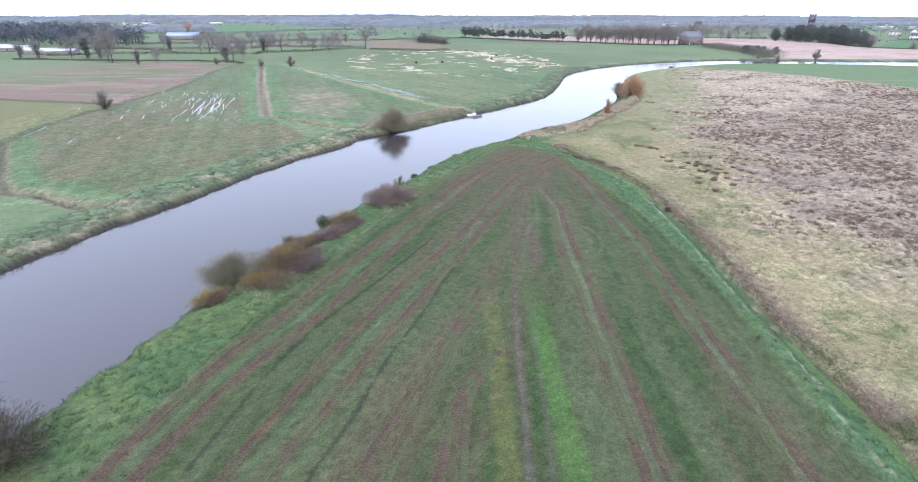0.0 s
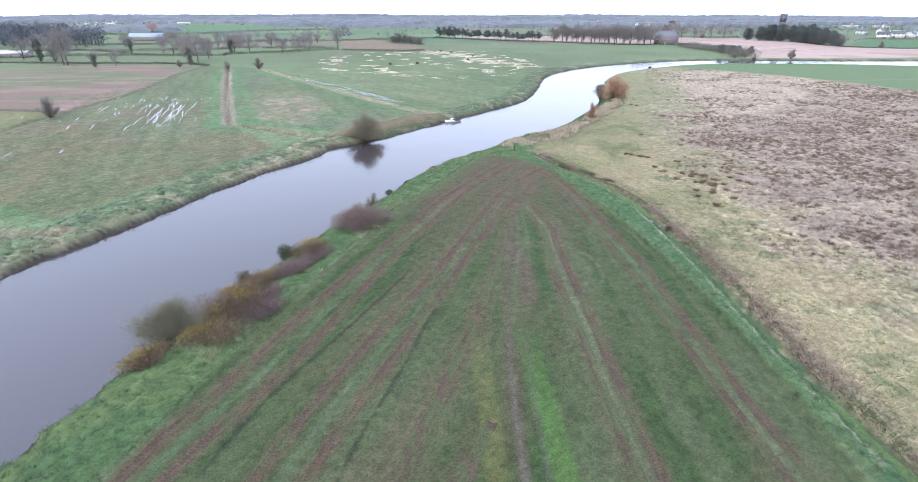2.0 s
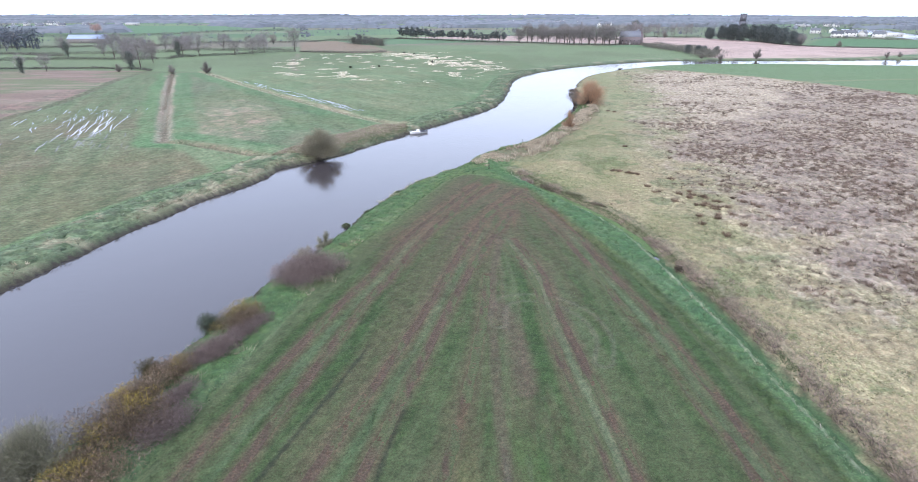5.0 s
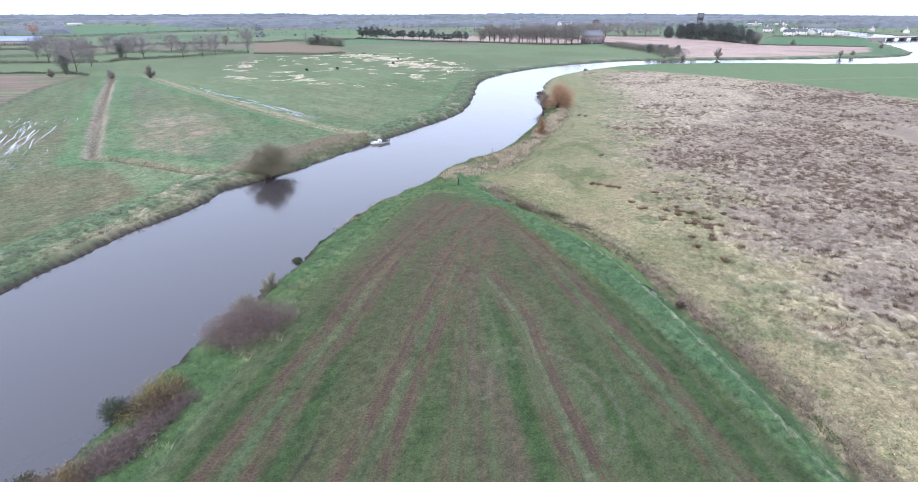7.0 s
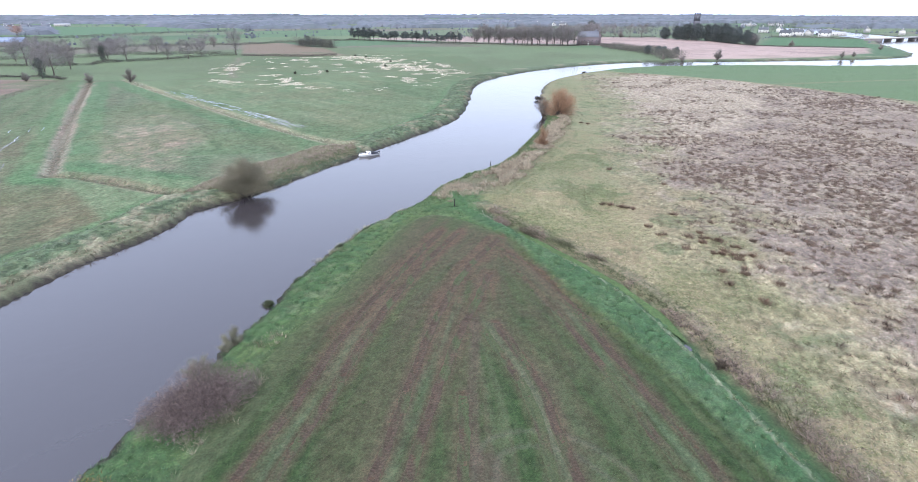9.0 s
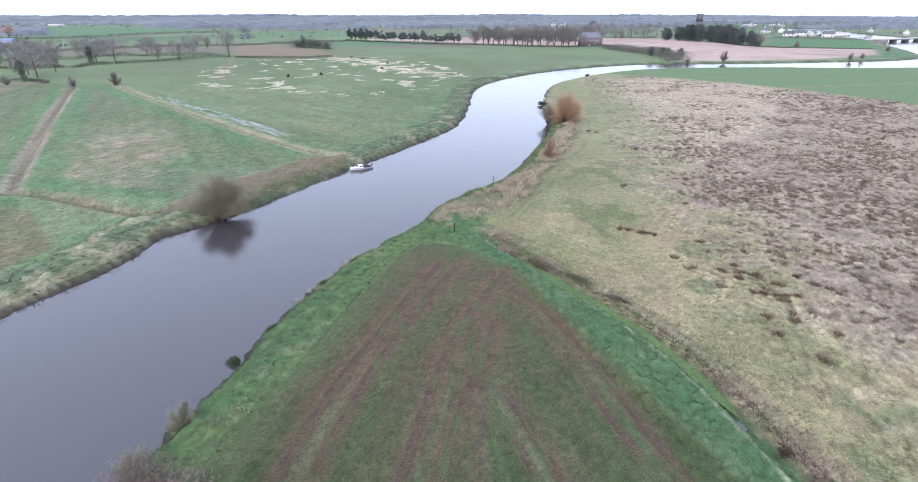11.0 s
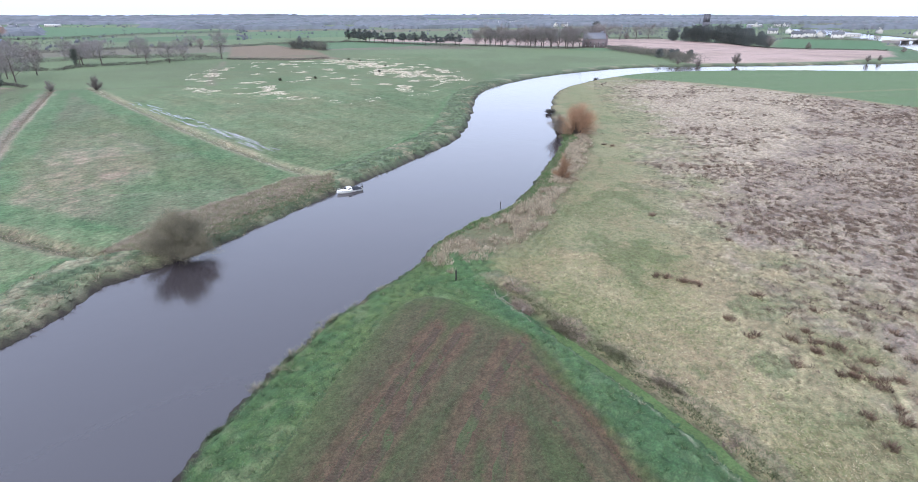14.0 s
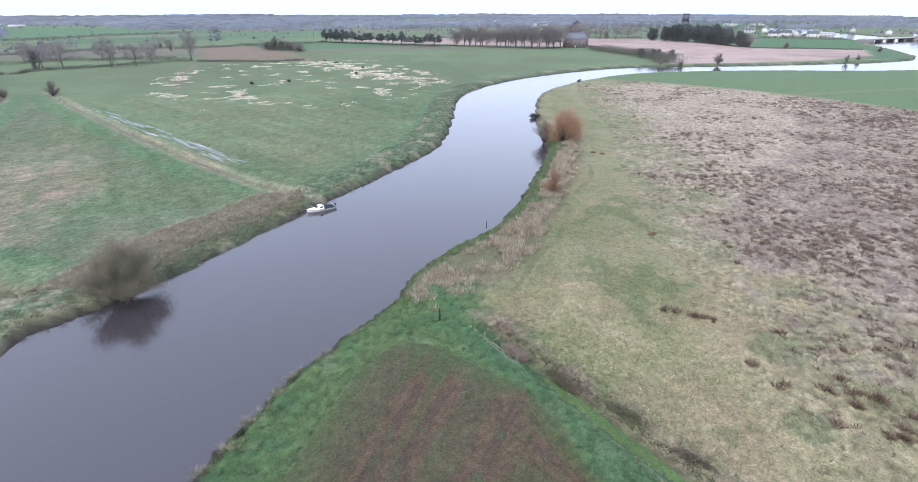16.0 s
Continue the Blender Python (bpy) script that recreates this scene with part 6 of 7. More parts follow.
def stand(kind, x, y, tall, group="trees of the fields"):
    s = tall / NATURAL[kind]
    at = scaled(x, y, rng.uniform(0, 360), s)
    if kind in first:
        t = copy_thing(first[kind], at)
        t.matrix_basis = at
        return t
    name, words = KIND_WORDS[kind]
    first[kind] = plant_tree(name, words, "tree", KINDS[kind], at, group)
    if kind == "ivy":
        part("ivy", ivy_leaves, TWIG, first[kind], "dark green ivy")
    return first[kind]


for kind, x, y, tall in (
        ("ash", -90, 537, 20), ("oak", -119, 507, 15), ("oak", -133, 590, 12.5), ("ivy", -133, 657, 6), ("oak", -156, 490, 17.5), ("ivy", -172, 491, 14), ("ash", -202, 545, 14.5),
        ("ash", -131, 498, 12.5), ("thorn", -112.6, 368, 6.6), ("ash", -243, 388, 24), ("ivy", -281, 420, 18), ("ivy", -318, 420, 12.5), ("ivy", -331, 419, 11.8), ("ivy", -217, 374, 10.5),
        ("oak", -209, 467, 18), ("oak", -165, 405, 18.5), ("ivy", -163, 388, 13), ("alder", -178, 423, 13), ("alder", -170, 437, 14), ("oak", -172, 500, 16), ("ivy", -257, 496, 13.5),
        ("ash", -362, 609, 15), ("thorn", -131, 197.5, 6.9), ("thorn", -165, 376, 4.6), ("thorn", -132.5, 369, 5.0), ("ash", -209, 383, 10.5), ("oak", -177, 508, 15), ("oak", -157, 560, 14),
        ("ash", -113, 522, 12), ("alder", -132, 651, 10), ("oak", -188, 560, 13), ("oak", -222, 520, 14), ("ash", -232, 500, 13), ("oak", -235, 570, 13), ("oak", -260, 590, 14), ("oak", -205, 600, 12),
        ("ash", -295, 560, 13), ("ash", -300, 430, 16), ("ivy", -268, 415, 13), ("oak", -180, 640, 12), ("oak", -150, 690, 12), ("ash", -248, 392, 17), ("red", -446, 930, 15), ("red", -452, 944, 14),
        ("oak", 165, 650, 16), ("ash", 152, 652, 15), ("alder", 138, 652, 14), ("ash", 176, 634, 17), ("oak", 186, 628, 19), ("ash", 190, 618, 18), ("oak", 197, 612, 20), ("ash", 204, 611, 19),
        ("oak", 211, 607, 20), ("ash", 217, 604, 19), ("oak", 224, 603, 19.5), ("oak", 231, 602, 20), ("ash", 168, 640, 16), ("oak", 181, 640, 17), ("ash", 228, 612, 20), ("oak", 118, 668, 14),
        ("oak", 262, 650, 20), ("ash", 275, 655, 22), ("oak", 290, 690, 20), ("ash", 305, 720, 18), ("oak", 325, 740, 18), ("oak", 345, 745, 18), ("ash", 365, 740, 18), ("oak", 385, 745, 19), ("oak", 315, 760, 18),
        *[(("oak", "ash", "alder")[k % 3], 140 + 3.1 * k + (k * 37 % 5) - 2, 660 - 2.0 * k + (k * 53 % 13), 15 + (k * 29 % 6)) for k in range(0, 30, 2)], ("thorn", 243, 424, 4.4), ("thorn", 272, 424, 7.2), ("thorn", 378, 421, 4.5), ("thorn", 395, 427, 4), ("thorn", 494, 495, 5), ("thorn", 230, 428, 4), ("thorn", 447, 552, 6), ("ash", 415, 566, 12), ("thorn", 362, 760, 8)):
    stand(kind, x, y, tall)

# evergreens: pines of the avenue, the dark clump on the rise
dark_needles = [(0.085, 0.105, 0.105), (0.105, 0.125, 0.118), (0.07, 0.088, 0.09), (0.12, 0.125, 0.118)]
g = Geo().tube([(0, 0, -0.4), (0.1, 0, 4), (0.0, 0.2, 8), (0.2, 0, 11.5)], [0.3, 0.24, 0.18, 0.06], 7)
for a in range(5):
    g.tube([(0.1, 0.1, 6.5 + a), (1.2 * math.cos(a * 2.4), 1.2 * math.sin(a * 2.4), 7.6 + a), (2.4 * math.cos(a * 2.4), 2.4 * math.sin(a * 2.4), 8.2 + a)], [0.09, 0.06, 0.02], 4)
pine_mesh = (g.mesh("trunk", True), leafy(61, [(0.5, 0, 11.6, 2.6, 2.4, 1.5), (3.0, 0.4, 9.4, 2.8, 2.4, 1.3), (-2.8, 0.8, 8.6, 2.8, 2.4, 1.3), (0.3, -1.9, 7.6, 2.3, 1.9, 1.1), (-1.4, 1.8, 6.4, 2.0, 1.9, 0.9), (2.2, -1.0, 6.0, 1.8, 1.6, 0.8)], 1100, 0.7, dark_needles))
g = Geo().tube([(0, 0, -0.4), (0, 0, 6), (0.2, 0.1, 15)], [0.42, 0.3, 0.06], 7)
cypress_mesh = (g.mesh("trunk", True), leafy(62, [(0, 0, 4.5, 5.0, 5.0, 3.8), (1.6, 0.2, 9, 4.6, 4.2, 3.2), (-2.2, -0.9, 11.0, 3.8, 3.8, 2.6), (0.6, 0.5, 13.6, 3.8, 3.8, 2.4), (3.6, -1.6, 6, 3.0, 3.0, 2.6), (-3.4, 2.0, 6.5, 3.2, 3.2, 2.8)], 3200, 0.85, dark_needles))
pine = cypress = None
for x, y, tall in [(6 + 3.7 * k + rng.normal() * 1.2, 764 - 3.9 * k + rng.normal() * 2, 11.0 + rng.normal() * 1.8) for k in range(31)] + [(13, 757, 14), (20, 750, 14.5), (26, 744, 14)]:
    at = scaled(x, y, rng.uniform(0, 360), tall / 12.8)
    pine = copy_thing(pine, at) if pine else plant_tree("pine", "dark green pine with bare trunk in an avenue", "tree", pine_mesh, at, "pines of the avenue")
    pine.matrix_basis = at
for x, y, tall in ((396, 705, 15), (402, 690, 18), (408, 676, 20), (414, 666, 21), (420, 655, 20), (424, 645, 19), (428, 636, 21), (420, 626, 20), (418, 612, 18), (416, 598, 17), (420, 586, 16), (412, 690, 19), (432, 660, 20), (434, 620, 18),
                   (418, 573, 13), (402, 720, 15), (-46, 650, 9), (-40, 645, 11), (-33, 640, 10), (-26, 634, 9.5), (-16, 618, 7), (262, 482, 8), (254, 476, 9), (246, 480, 9), (268, 473, 8)):
    at = scaled(x, y, rng.uniform(0, 360), tall / 17.0, tall / 17.0 if tall > 10 else tall / 20.0)
    cypress = copy_thing(cypress, at) if cypress else plant_tree("evergreen", "dark dense evergreen tree in a clump", "tree", cypress_mesh, at, "evergreen clump")
    cypress.matrix_basis = at
# high bare pines above the clump
for x, y in ((312, 742), (306, 735)):
    at = scaled(x, y, 40 * x, 1.65)
    copy_thing(pine, at).matrix_basis = at


# ---------------------------------------------------------------- hedges and far woods
def hedge(label, line, tall, wide, seed, cols, gap=0.35, dens=16):
    rng = np.random.default_rng(seed)
    line = spline(line, 2.0)
    n = len(line) * dens
    k = rng.integers(0, len(line) - 1, n)
    p = line[k] + (line[k + 1] - line[k]) * rng.uniform(size=(n, 1)) + rng.normal(size=(n, 2)) * wide * 0.35
    lumpy = fbm(p[:, 0], p[:, 1], 11, seed, 3)
    p, lumpy = p[lumpy > gap], lumpy[lumpy > gap]
    n = len(p)
    z = ground_z(p[:, 0], p[:, 1]) + rng.uniform(0, 1, n) * tall * (0.45 + 1.1 * lumpy)
    c = tones(rng, n, *cols)
    way = unit(rng.normal(size=(n, 3)) + (0, 0, 0.5))
    v, f, t = blades(np.stack([p[:, 0], p[:, 1], z - 0.3], 1), way, rng.uniform(0.4, 1.0, n), rng.uniform(0.16, 0.4, n), c, c, rng)
    return tagged(part("hedge", mesh_from("hedge", v, f, t), TWIG), label, "hedge", "field hedges")


hc = [(0.135, 0.132, 0.11), (0.17, 0.152, 0.135), (0.115, 0.125, 0.095)]
for k, (line, tall, wide) in enumerate((
        ([(-330, 410), (-260, 402), (-178, 398), (-150, 383)], 1.2, 2.0), ([(-330, 445), (-260, 470), (-178, 463), (-168, 480), (-142, 500), (-117, 523), (-90, 536)], 2.2, 2.6),
        ([(-300, 520), (-209, 528), (-189, 562), (-146, 555), (-107, 561)], 2.4, 2.6), ([(-420, 600), (-300, 620), (-256, 626), (-223, 651), (-186, 680), (-110, 687)], 2.4, 3.0),
        ([(-500, 860), (-378, 883), (-334, 930), (-279, 1022), (-199, 1067)], 3.2, 4), ([(-110, 687), (-75, 716), (-10, 745), (6, 764)], 2.2, 2.6),
        ([(-84, 528), (-60, 520), (-37, 514), (-9, 522)], 1.6, 2.0), ([(6, 766), (60, 712), (120, 668), (150, 645), (200, 606), (235, 600)], 1.4, 2.2),
        ([(270, 640), (292, 790), (410, 752)], 2.2, 3), ([(424, 652), (423, 560), (500, 516)], 1.4, 2.2), ([(567, 727), (648, 662)], 2.6, 3.5),
        ([(241, 436), (255, 470), (255, 520), (254, 560)], 5.0, 16), ([(256, 560), (262, 600)], 3.0, 8), ([(-455, 480), (-380, 505), (-330, 530), (-262, 500)], 2.0, 2.6),
        ([(-52, 650), (-36, 640), (-24, 632)], 8.5, 12), ([(-24, 632), (-14, 612)], 5.5, 7))):
    hedge("leafless brown and ivy-dark field hedge", line, tall, wide, 300 + k, hc, 0.2 if tall < 5 else 0.0, 80 if wide < 5 else 300)


def woods(name, label, x, y, tall, seed, cols, per=26, fine=1.0):
    """Many small far trees in one mesh: a trunk blade and a ragged cloud of twigs each."""
    rng = np.random.default_rng(seed)
    n = len(x)
    h = np.broadcast_to(tall, n) * rng.uniform(0.6, 1.25, n)
    z = ground_z(x, y)
    m = n * per
    c0 = np.stack([x, y, z + h * 0.58], 1)
    u = unit(rng.normal(size=(m, 3))) * (rng.uniform(0, 1, m) ** 0.4)[:, None]
    root = np.repeat(c0, per, 0) + u * np.repeat(h, per)[:, None] * (0.34, 0.34, 0.40)
    s = np.repeat(h, per) * rng.uniform(0.07, 0.17, m) * fine
    tree_c = tones(rng, n, *cols, jitter=0.22)
    c = np.repeat(tree_c, per, 0) * (1 + 0.12 * rng.normal(size=(m, 1)))
    v, f, t = blades(root, unit(rng.normal(size=(m, 3)) + (0, 0, 0.4)), s * 1.3, s * 0.7, c, c, rng)
    tv, tf, tt = blades(np.stack([x, y, z - 0.3], 1), np.tile((0, 0, 1.0), (n, 1)), h * 0.7, h * 0.07, tree_c * 0.8, tree_c * 0.8, rng)
    ob = part(name, mesh_from(name, np.vstack([v, tv]), np.vstack([f, tf + len(v)]), np.vstack([t, tt])), TWIG)
    return tagged(ob, label, "woodland", kind="stuff")


def crowns(name, label, x, y, tall, seed, cols, category="woodland"):
    """Far trees as rough rounded crowns, close together; one object of stuff."""
    rng = np.random.default_rng(seed)
    n, k = len(x), 6
    h = np.broadcast_to(tall, n) * rng.uniform(0.55, 1.3, n)
    r0 = h * rng.uniform(0.4, 0.75, n)
    z = ground_z(x, y)
    a = np.arange(k) * 2 * math.pi / k + rng.uniform(0, 6, n)[:, None]
    v = [np.stack([x + rng.normal(size=n) * 0.2 * r0, y + rng.normal(size=n) * 0.2 * r0, z + h], 1)[:, None]]
    for s, up in ((0.85, 0.7), (0.95, -0.05)):
        rr = r0[:, None] * s * rng.uniform(0.7, 1.3, (n, k))
        v.append(np.stack([x[:, None] + np.cos(a) * rr, y[:, None] + np.sin(a) * rr, z[:, None] + h[:, None] * up * rng.uniform(0.8, 1.2, (n, k))], 2))
    v = np.concatenate(v, 1)
    c = np.repeat(tones(rng, n, *cols), v.shape[1], 0) * rng.uniform(0.88, 1.12, (n * v.shape[1], 1))
    f = [(0, 1 + i, 1 + (i + 1) % k) for i in range(k)]
    f += [t for i in range(k) for t in ((1 + i, 1 + k + i, 1 + k + (i + 1) % k), (1 + i, 1 + k + (i + 1) % k, 1 + (i + 1) % k))]
    f = (np.arange(n)[:, None, None] * v.shape[1] + np.array(f)[None]).reshape(-1, 3)
    ob = part(name, mesh_from(name, v.reshape(-1, 3), f, c, True), TWIG)
    return tagged(ob, label, category, kind="stuff")


# distance haze is put into these colours: greyer and bluer than bare twigs
hazy_cols = [(0.175, 0.178, 0.195), (0.155, 0.165, 0.18), (0.19, 0.188, 0.20), (0.145, 0.16, 0.165)]
rng = np.random.default_rng(91)
# trees in the hedges of the far patchwork
x, y = strewn(rng, 150000, -1900, 2300, 560, 2450)
u, v = (x * 0.94 + y * 0.34) / 190, (y * 0.94 - x * 0.34) / 120
u = u + 0.25 * np.sin(np.floor(v) * 12.9898)
fu, fv = np.abs((u % 1) - 0.5), np.abs((v % 1) - 0.5)
near_edge = (fu > 0.485) | (fv > 0.475)
far = np.hypot(x, y)
clear = (area(x, y, PINK_FIELD, 8) < 0) & (area(x, y, RIVER, 14) < -8) & (area(x, y, TOP_FIELD, 8) < 0) & (area(x, y, FAR_GREEN_EAST, 8) < 0) & (area(x, y, FAR_BROWN, 8) < 0)
clear &= ~((x > -110) & (x < 420) & (y < 780)) & ~((x > 20) & (x < 420) & (y > 560) & (y < 790))
s = near_edge & clear & (far > 700) & (far < 2400) & (fbm(x, y, 300, 93) > 0.46)
woods("hedgerow_trees", "grey leafless hedgerow trees far across the plain, tinted with haze", x[s], y[s], np.where(rng.uniform(size=s.sum()) < 0.3, 10.0, 4.5), 94, hazy_cols, 12, 0.65)
# woods that close the distance
def wooded(x, y):
    far = np.hypot(x, y)
    open_land = np.minimum(np.minimum(-area(x, y, PINK_FIELD, 8), -area(x, y, RIVER, 14) - 12), np.minimum(-area(x, y, TOP_FIELD, 8), -area(x, y, FAR_GREEN_EAST, 8)))
    band = fbm(x * 0.5, y * 2.2, 260, 95, 4) + ramp(far, 1500, 2400) * 0.13 - ramp(far, 2400, 2800) * 0.10 + ramp(far, 900, 1300) * 0.04
    mid = (fbm(x, y, 200, 92) > 0.36) & (np.abs(x) < 430) & (y > 1220) & (y < 1750)
    return np.where(((band > 0.615) | mid) & (far > 1000) & (far < 3400) & (open_land > 0), 1.0, -1.0)


# wood colours with the blue-grey haze of the distance painted in
hazy_grey = [(0.142, 0.158, 0.182), (0.130, 0.148, 0.166), (0.155, 0.164, 0.186), (0.122, 0.142, 0.150)]
s = (wooded(x, y) > 0) & (rng.uniform(size=len(x)) < 0.2)
def canopy(name, label, box, step, grow, tall, seed, cols):
    """The closed, billowing top of a wood, that drops to the ground at its edges; one object of stuff."""
    ax, ay = np.meshgrid(np.arange(box[0], box[1], step), np.arange(box[2], box[3], step), indexing="ij")
    rng = np.random.default_rng(seed)
    x, y = ax.ravel() + rng.uniform(-0.35, 0.35, ax.size) * step, ay.ravel() + rng.uniform(-0.35, 0.35, ax.size) * step
    k = np.arange(ax.size).reshape(ax.shape)
    quads = np.stack([k[:-1, :-1], k[1:, :-1], k[1:, 1:], k[:-1, 1:]], -1).reshape(-1, 4)
    inner = grow(x, y) > 0
    quads = quads[inner[quads].any(1)]
    used, inv = np.unique(quads, return_inverse=True)
    x, y, inner = x[used], y[used], inner[used]
    z = ground_z(x, y) + np.where(inner, tall * (0.35 + 0.6 * fbm(x, y, 2.8 * step, seed, 3) + 0.5 * rng.uniform(size=len(x)) ** 2), -1.0)
    c = np.array(cols)[(fbm(x, y, 90, seed + 3, 2) * 2.6 * len(cols)).astype(int) % len(cols)] * (0.62 + 0.4 * rng.uniform(size=(len(x), 1)) + 0.5 * fbm(x * 0.5, y * 1.5, 150, seed + 4, 2)[:, None])
    ob = part(name, mesh_from(name, np.stack([x, y, z], 1), inv.reshape(-1, 4), c, True), TWIG)
    return tagged(ob, label, "woodland", kind="stuff")


canopy("far_woods", "winter woods closing the plain, blue-grey distance haze in their colour", (-1900, 2300, 900, 2480), 9.0, lambda x, y: np.where(y < 2465, wooded(x, y), -1.0), 7.5, 195, hazy_grey)
canopy("hill_woods", "winter woods on the far hills, blue-grey distance haze in their colour", (-2900, 3200, 2440, 3420), 20.0, lambda x, y: np.where(y > 2460, wooded(x, y), -1.0), 9.0, 194, hazy_grey)
woods("far_woods", "winter woods closing the plain, blue-grey distance haze in their colour", x[s][::4], y[s][::4], 8.0, 196, hazy_grey, 15, 0.7)
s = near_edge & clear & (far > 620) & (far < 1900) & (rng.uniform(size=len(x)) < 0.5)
crowns("far_hedges", "dark leafless hedges between far fields, tinted with haze", x[s], y[s], 2.6, 198, hazy_grey, "hedge")
# the dark plantation in the west
def planted(x, y):
    return np.where((x > -655) & (x < -335) & (y < 835) & (np.abs((y - 570) + (x + 470) * 0.25) < 60 + 0.9 * np.abs(x + 330)) & (y > 575 + (-(x + 470) * 0.35).clip(-60, 40)), 1.0, -1.0)


# needle colours lightened and blued for distance haze
hazy_needles = [(0.098, 0.115, 0.138), (0.112, 0.128, 0.148), (0.125, 0.132, 0.15)]
x, y = strewn(rng, 700, -660, -330, 560, 840)
s = planted(x, y) > 0
woods("conifer_plantation", "dark conifer plantation behind the farm, tinted with haze", x[s], y[s], 17.0, 97, hazy_needles, 95, 0.6)
# woods round the church and the town
x, y = strewn(rng, 1500, 300, 1300, 690, 1500)
s = (area(x, y, RIVER, 14) < -10) & (area(x, y, FAR_GREEN_EAST, 8) < -4) & (area(x, y, PINK_FIELD, 8) < -4) & (fbm(x, y, 160, 98) > 0.45) & (x < 0.95 * y + 60)
woods("town_trees", "grey trees round the distant town, tinted with haze", x[s], y[s], 11.0, 99, hazy_cols, 60, 0.45)


# ---------------------------------------------------------------- flood water lying in the western field
def puddle(x, y, turn, ln, wd, seed):
    rng = np.random.default_rng(seed)
    k = 15
    t = np.linspace(-1, 1, k)
    half = wd / 2 * np.sqrt(np.clip(1 - t ** 2, 0, 1)) * rng.uniform(0.4, 1.4, k) + 0.02
    mid = np.sin(t * rng.uniform(1.5, 3.5) + rng.uniform(0, 6)) * rng.uniform(0.05, 0.022 * ln + 0.08) + rng.normal(size=k) * wd * 0.15
    v = np.vstack([np.stack([mid - half, t * ln / 2], 1), np.stack([mid + half, t * ln / 2], 1)])
    c, s = math.cos(radians(turn)), math.sin(radians(turn))
    w = np.stack([v[:, 0] * c - v[:, 1] * s, v[:, 0] * s + v[:, 1] * c], 1)
    z = float(np.max(ground_z(w[:, 0] + x, w[:, 1] + y))) + 0.09
    f = [(i, k + i, k + i + 1, i + 1) for i in range(k - 1)]
    ob = part("puddle", mesh_from("puddle", np.hstack([w, np.zeros((len(w), 1))]), f), FLOOD, None, "", pose(x, y, z))
    return tagged(ob, "shallow flood puddle lying in a grassy furrow", "puddle", "flood puddles")


rng = np.random.default_rng(31)
for k in range(84):
    s, w = rng.uniform(-1, 1), rng.normal()
    x, y = -97 - 10 * s + 6.5 * w, 208 + 32 * s
    big = math.exp(-((x + 95) / 9) ** 2 - ((y - 200) / 24) ** 2)
    puddle(x, y, 17 + rng.normal() * 4, 5 + 13 * big * rng.uniform(0.5, 1.3), 0.11 + 0.2 * big * rng.uniform(0.4, 1.3), k)
for k in range(24):
    puddle(-116 + rng.normal() * 7, 200 + rng.normal() * 26, 19 + rng.normal() * 4, rng.uniform(4, 10), rng.uniform(0.15, 0.3), 150 + k)
for k in range(90):
    t = float(0.1 + 0.88 * rng.uniform(0, 1) ** 0.7)
    off = 2.6 + 1.3 * rng.integers(0, 4) + rng.normal() * 0.25
    puddle(-92 + 74 * t + off * 0.83, 331 - 108 * t + off * 0.56, 34.5 + rng.normal() * 1.5, rng.uniform(3.5, 10), rng.uniform(0.12, 0.28), 280 + k)

# pale litter left on the grass beyond
rng = np.random.default_rng(33)
x, y = strewn(rng, 26000, -85, 72, 300, 530)
lit = ramp(np.hypot((x + 5) / 82, (y - 415) / 115), 1.05, 0.7) * ramp(fbm(x * 0.7, y * 0.55, 5.5, 75, 3), 0.625, 0.68)
strip, _ = line_distance(x, y, spline([(-10, 525), (23, 462), (36, 421), (52, 385), (66, 372)]), 40.0)
lit = np.maximum(lit, ramp(strip + (fbm(x, y, 9, 31) - 0.5) * 30, 13, 5) * ramp(fbm(x * 0.7, y * 0.55, 5.5, 86, 3), 0.45, 0.58) * 0.9)
s = (rng.uniform(size=len(x)) < lit) & (area(x, y, FAR_BROWN, 4) < 0)
turf("flood_litter", "pale straw litter left on grass by the flood", x[s], y[s], 5, 0.5, 2.6, 0.44, [(0.60, 0.53, 0.43), (0.50, 0.43, 0.35), (0.66, 0.60, 0.50)], 34, clump=0.8, root=0.95, category="litter")


# ---------------------------------------------------------------- posts
def post(x, y, tall, r0, lean, turn, label, mat):
    g = Geo().tube([(0, 0, -0.4), (0, 0, tall - 0.04), (0, 0, tall)], [r0, r0 * 0.92, r0 * 0.55], 8)
    g.add([(r0 * 0.5 * math.cos(a * math.pi / 2), r0 * 0.5 * math.sin(a * math.pi / 2), tall) for a in range(4)], [(0, 1, 2, 3)])
    z = max(float(ground_z(x, y)[0]), WATER_Z)
    ob = part("fence_post", g.mesh("fence_post"), mat, None, "", pose(x, y, z, lean, 0, turn))
    return tagged(ob, label, "post")


post(19.8, 144.4, 1.65, 0.11, 0, 0, "dark tarred wooden post at the field's point", DARKWOOD)
post(24.5, 140.2, 1.4, 0.035, 18, -60, "thin pale leaning stake beside the ditch", PALEWOOD)
post(27.4, 142.0, 1.3, 0.035, 24, -70, "thin pale leaning stake in rough grass", PALEWOOD)
post(34.7, 175.9, 0.8, 0.08, 4, 20, "dark mooring stake standing in shallow water", DARKWOOD)
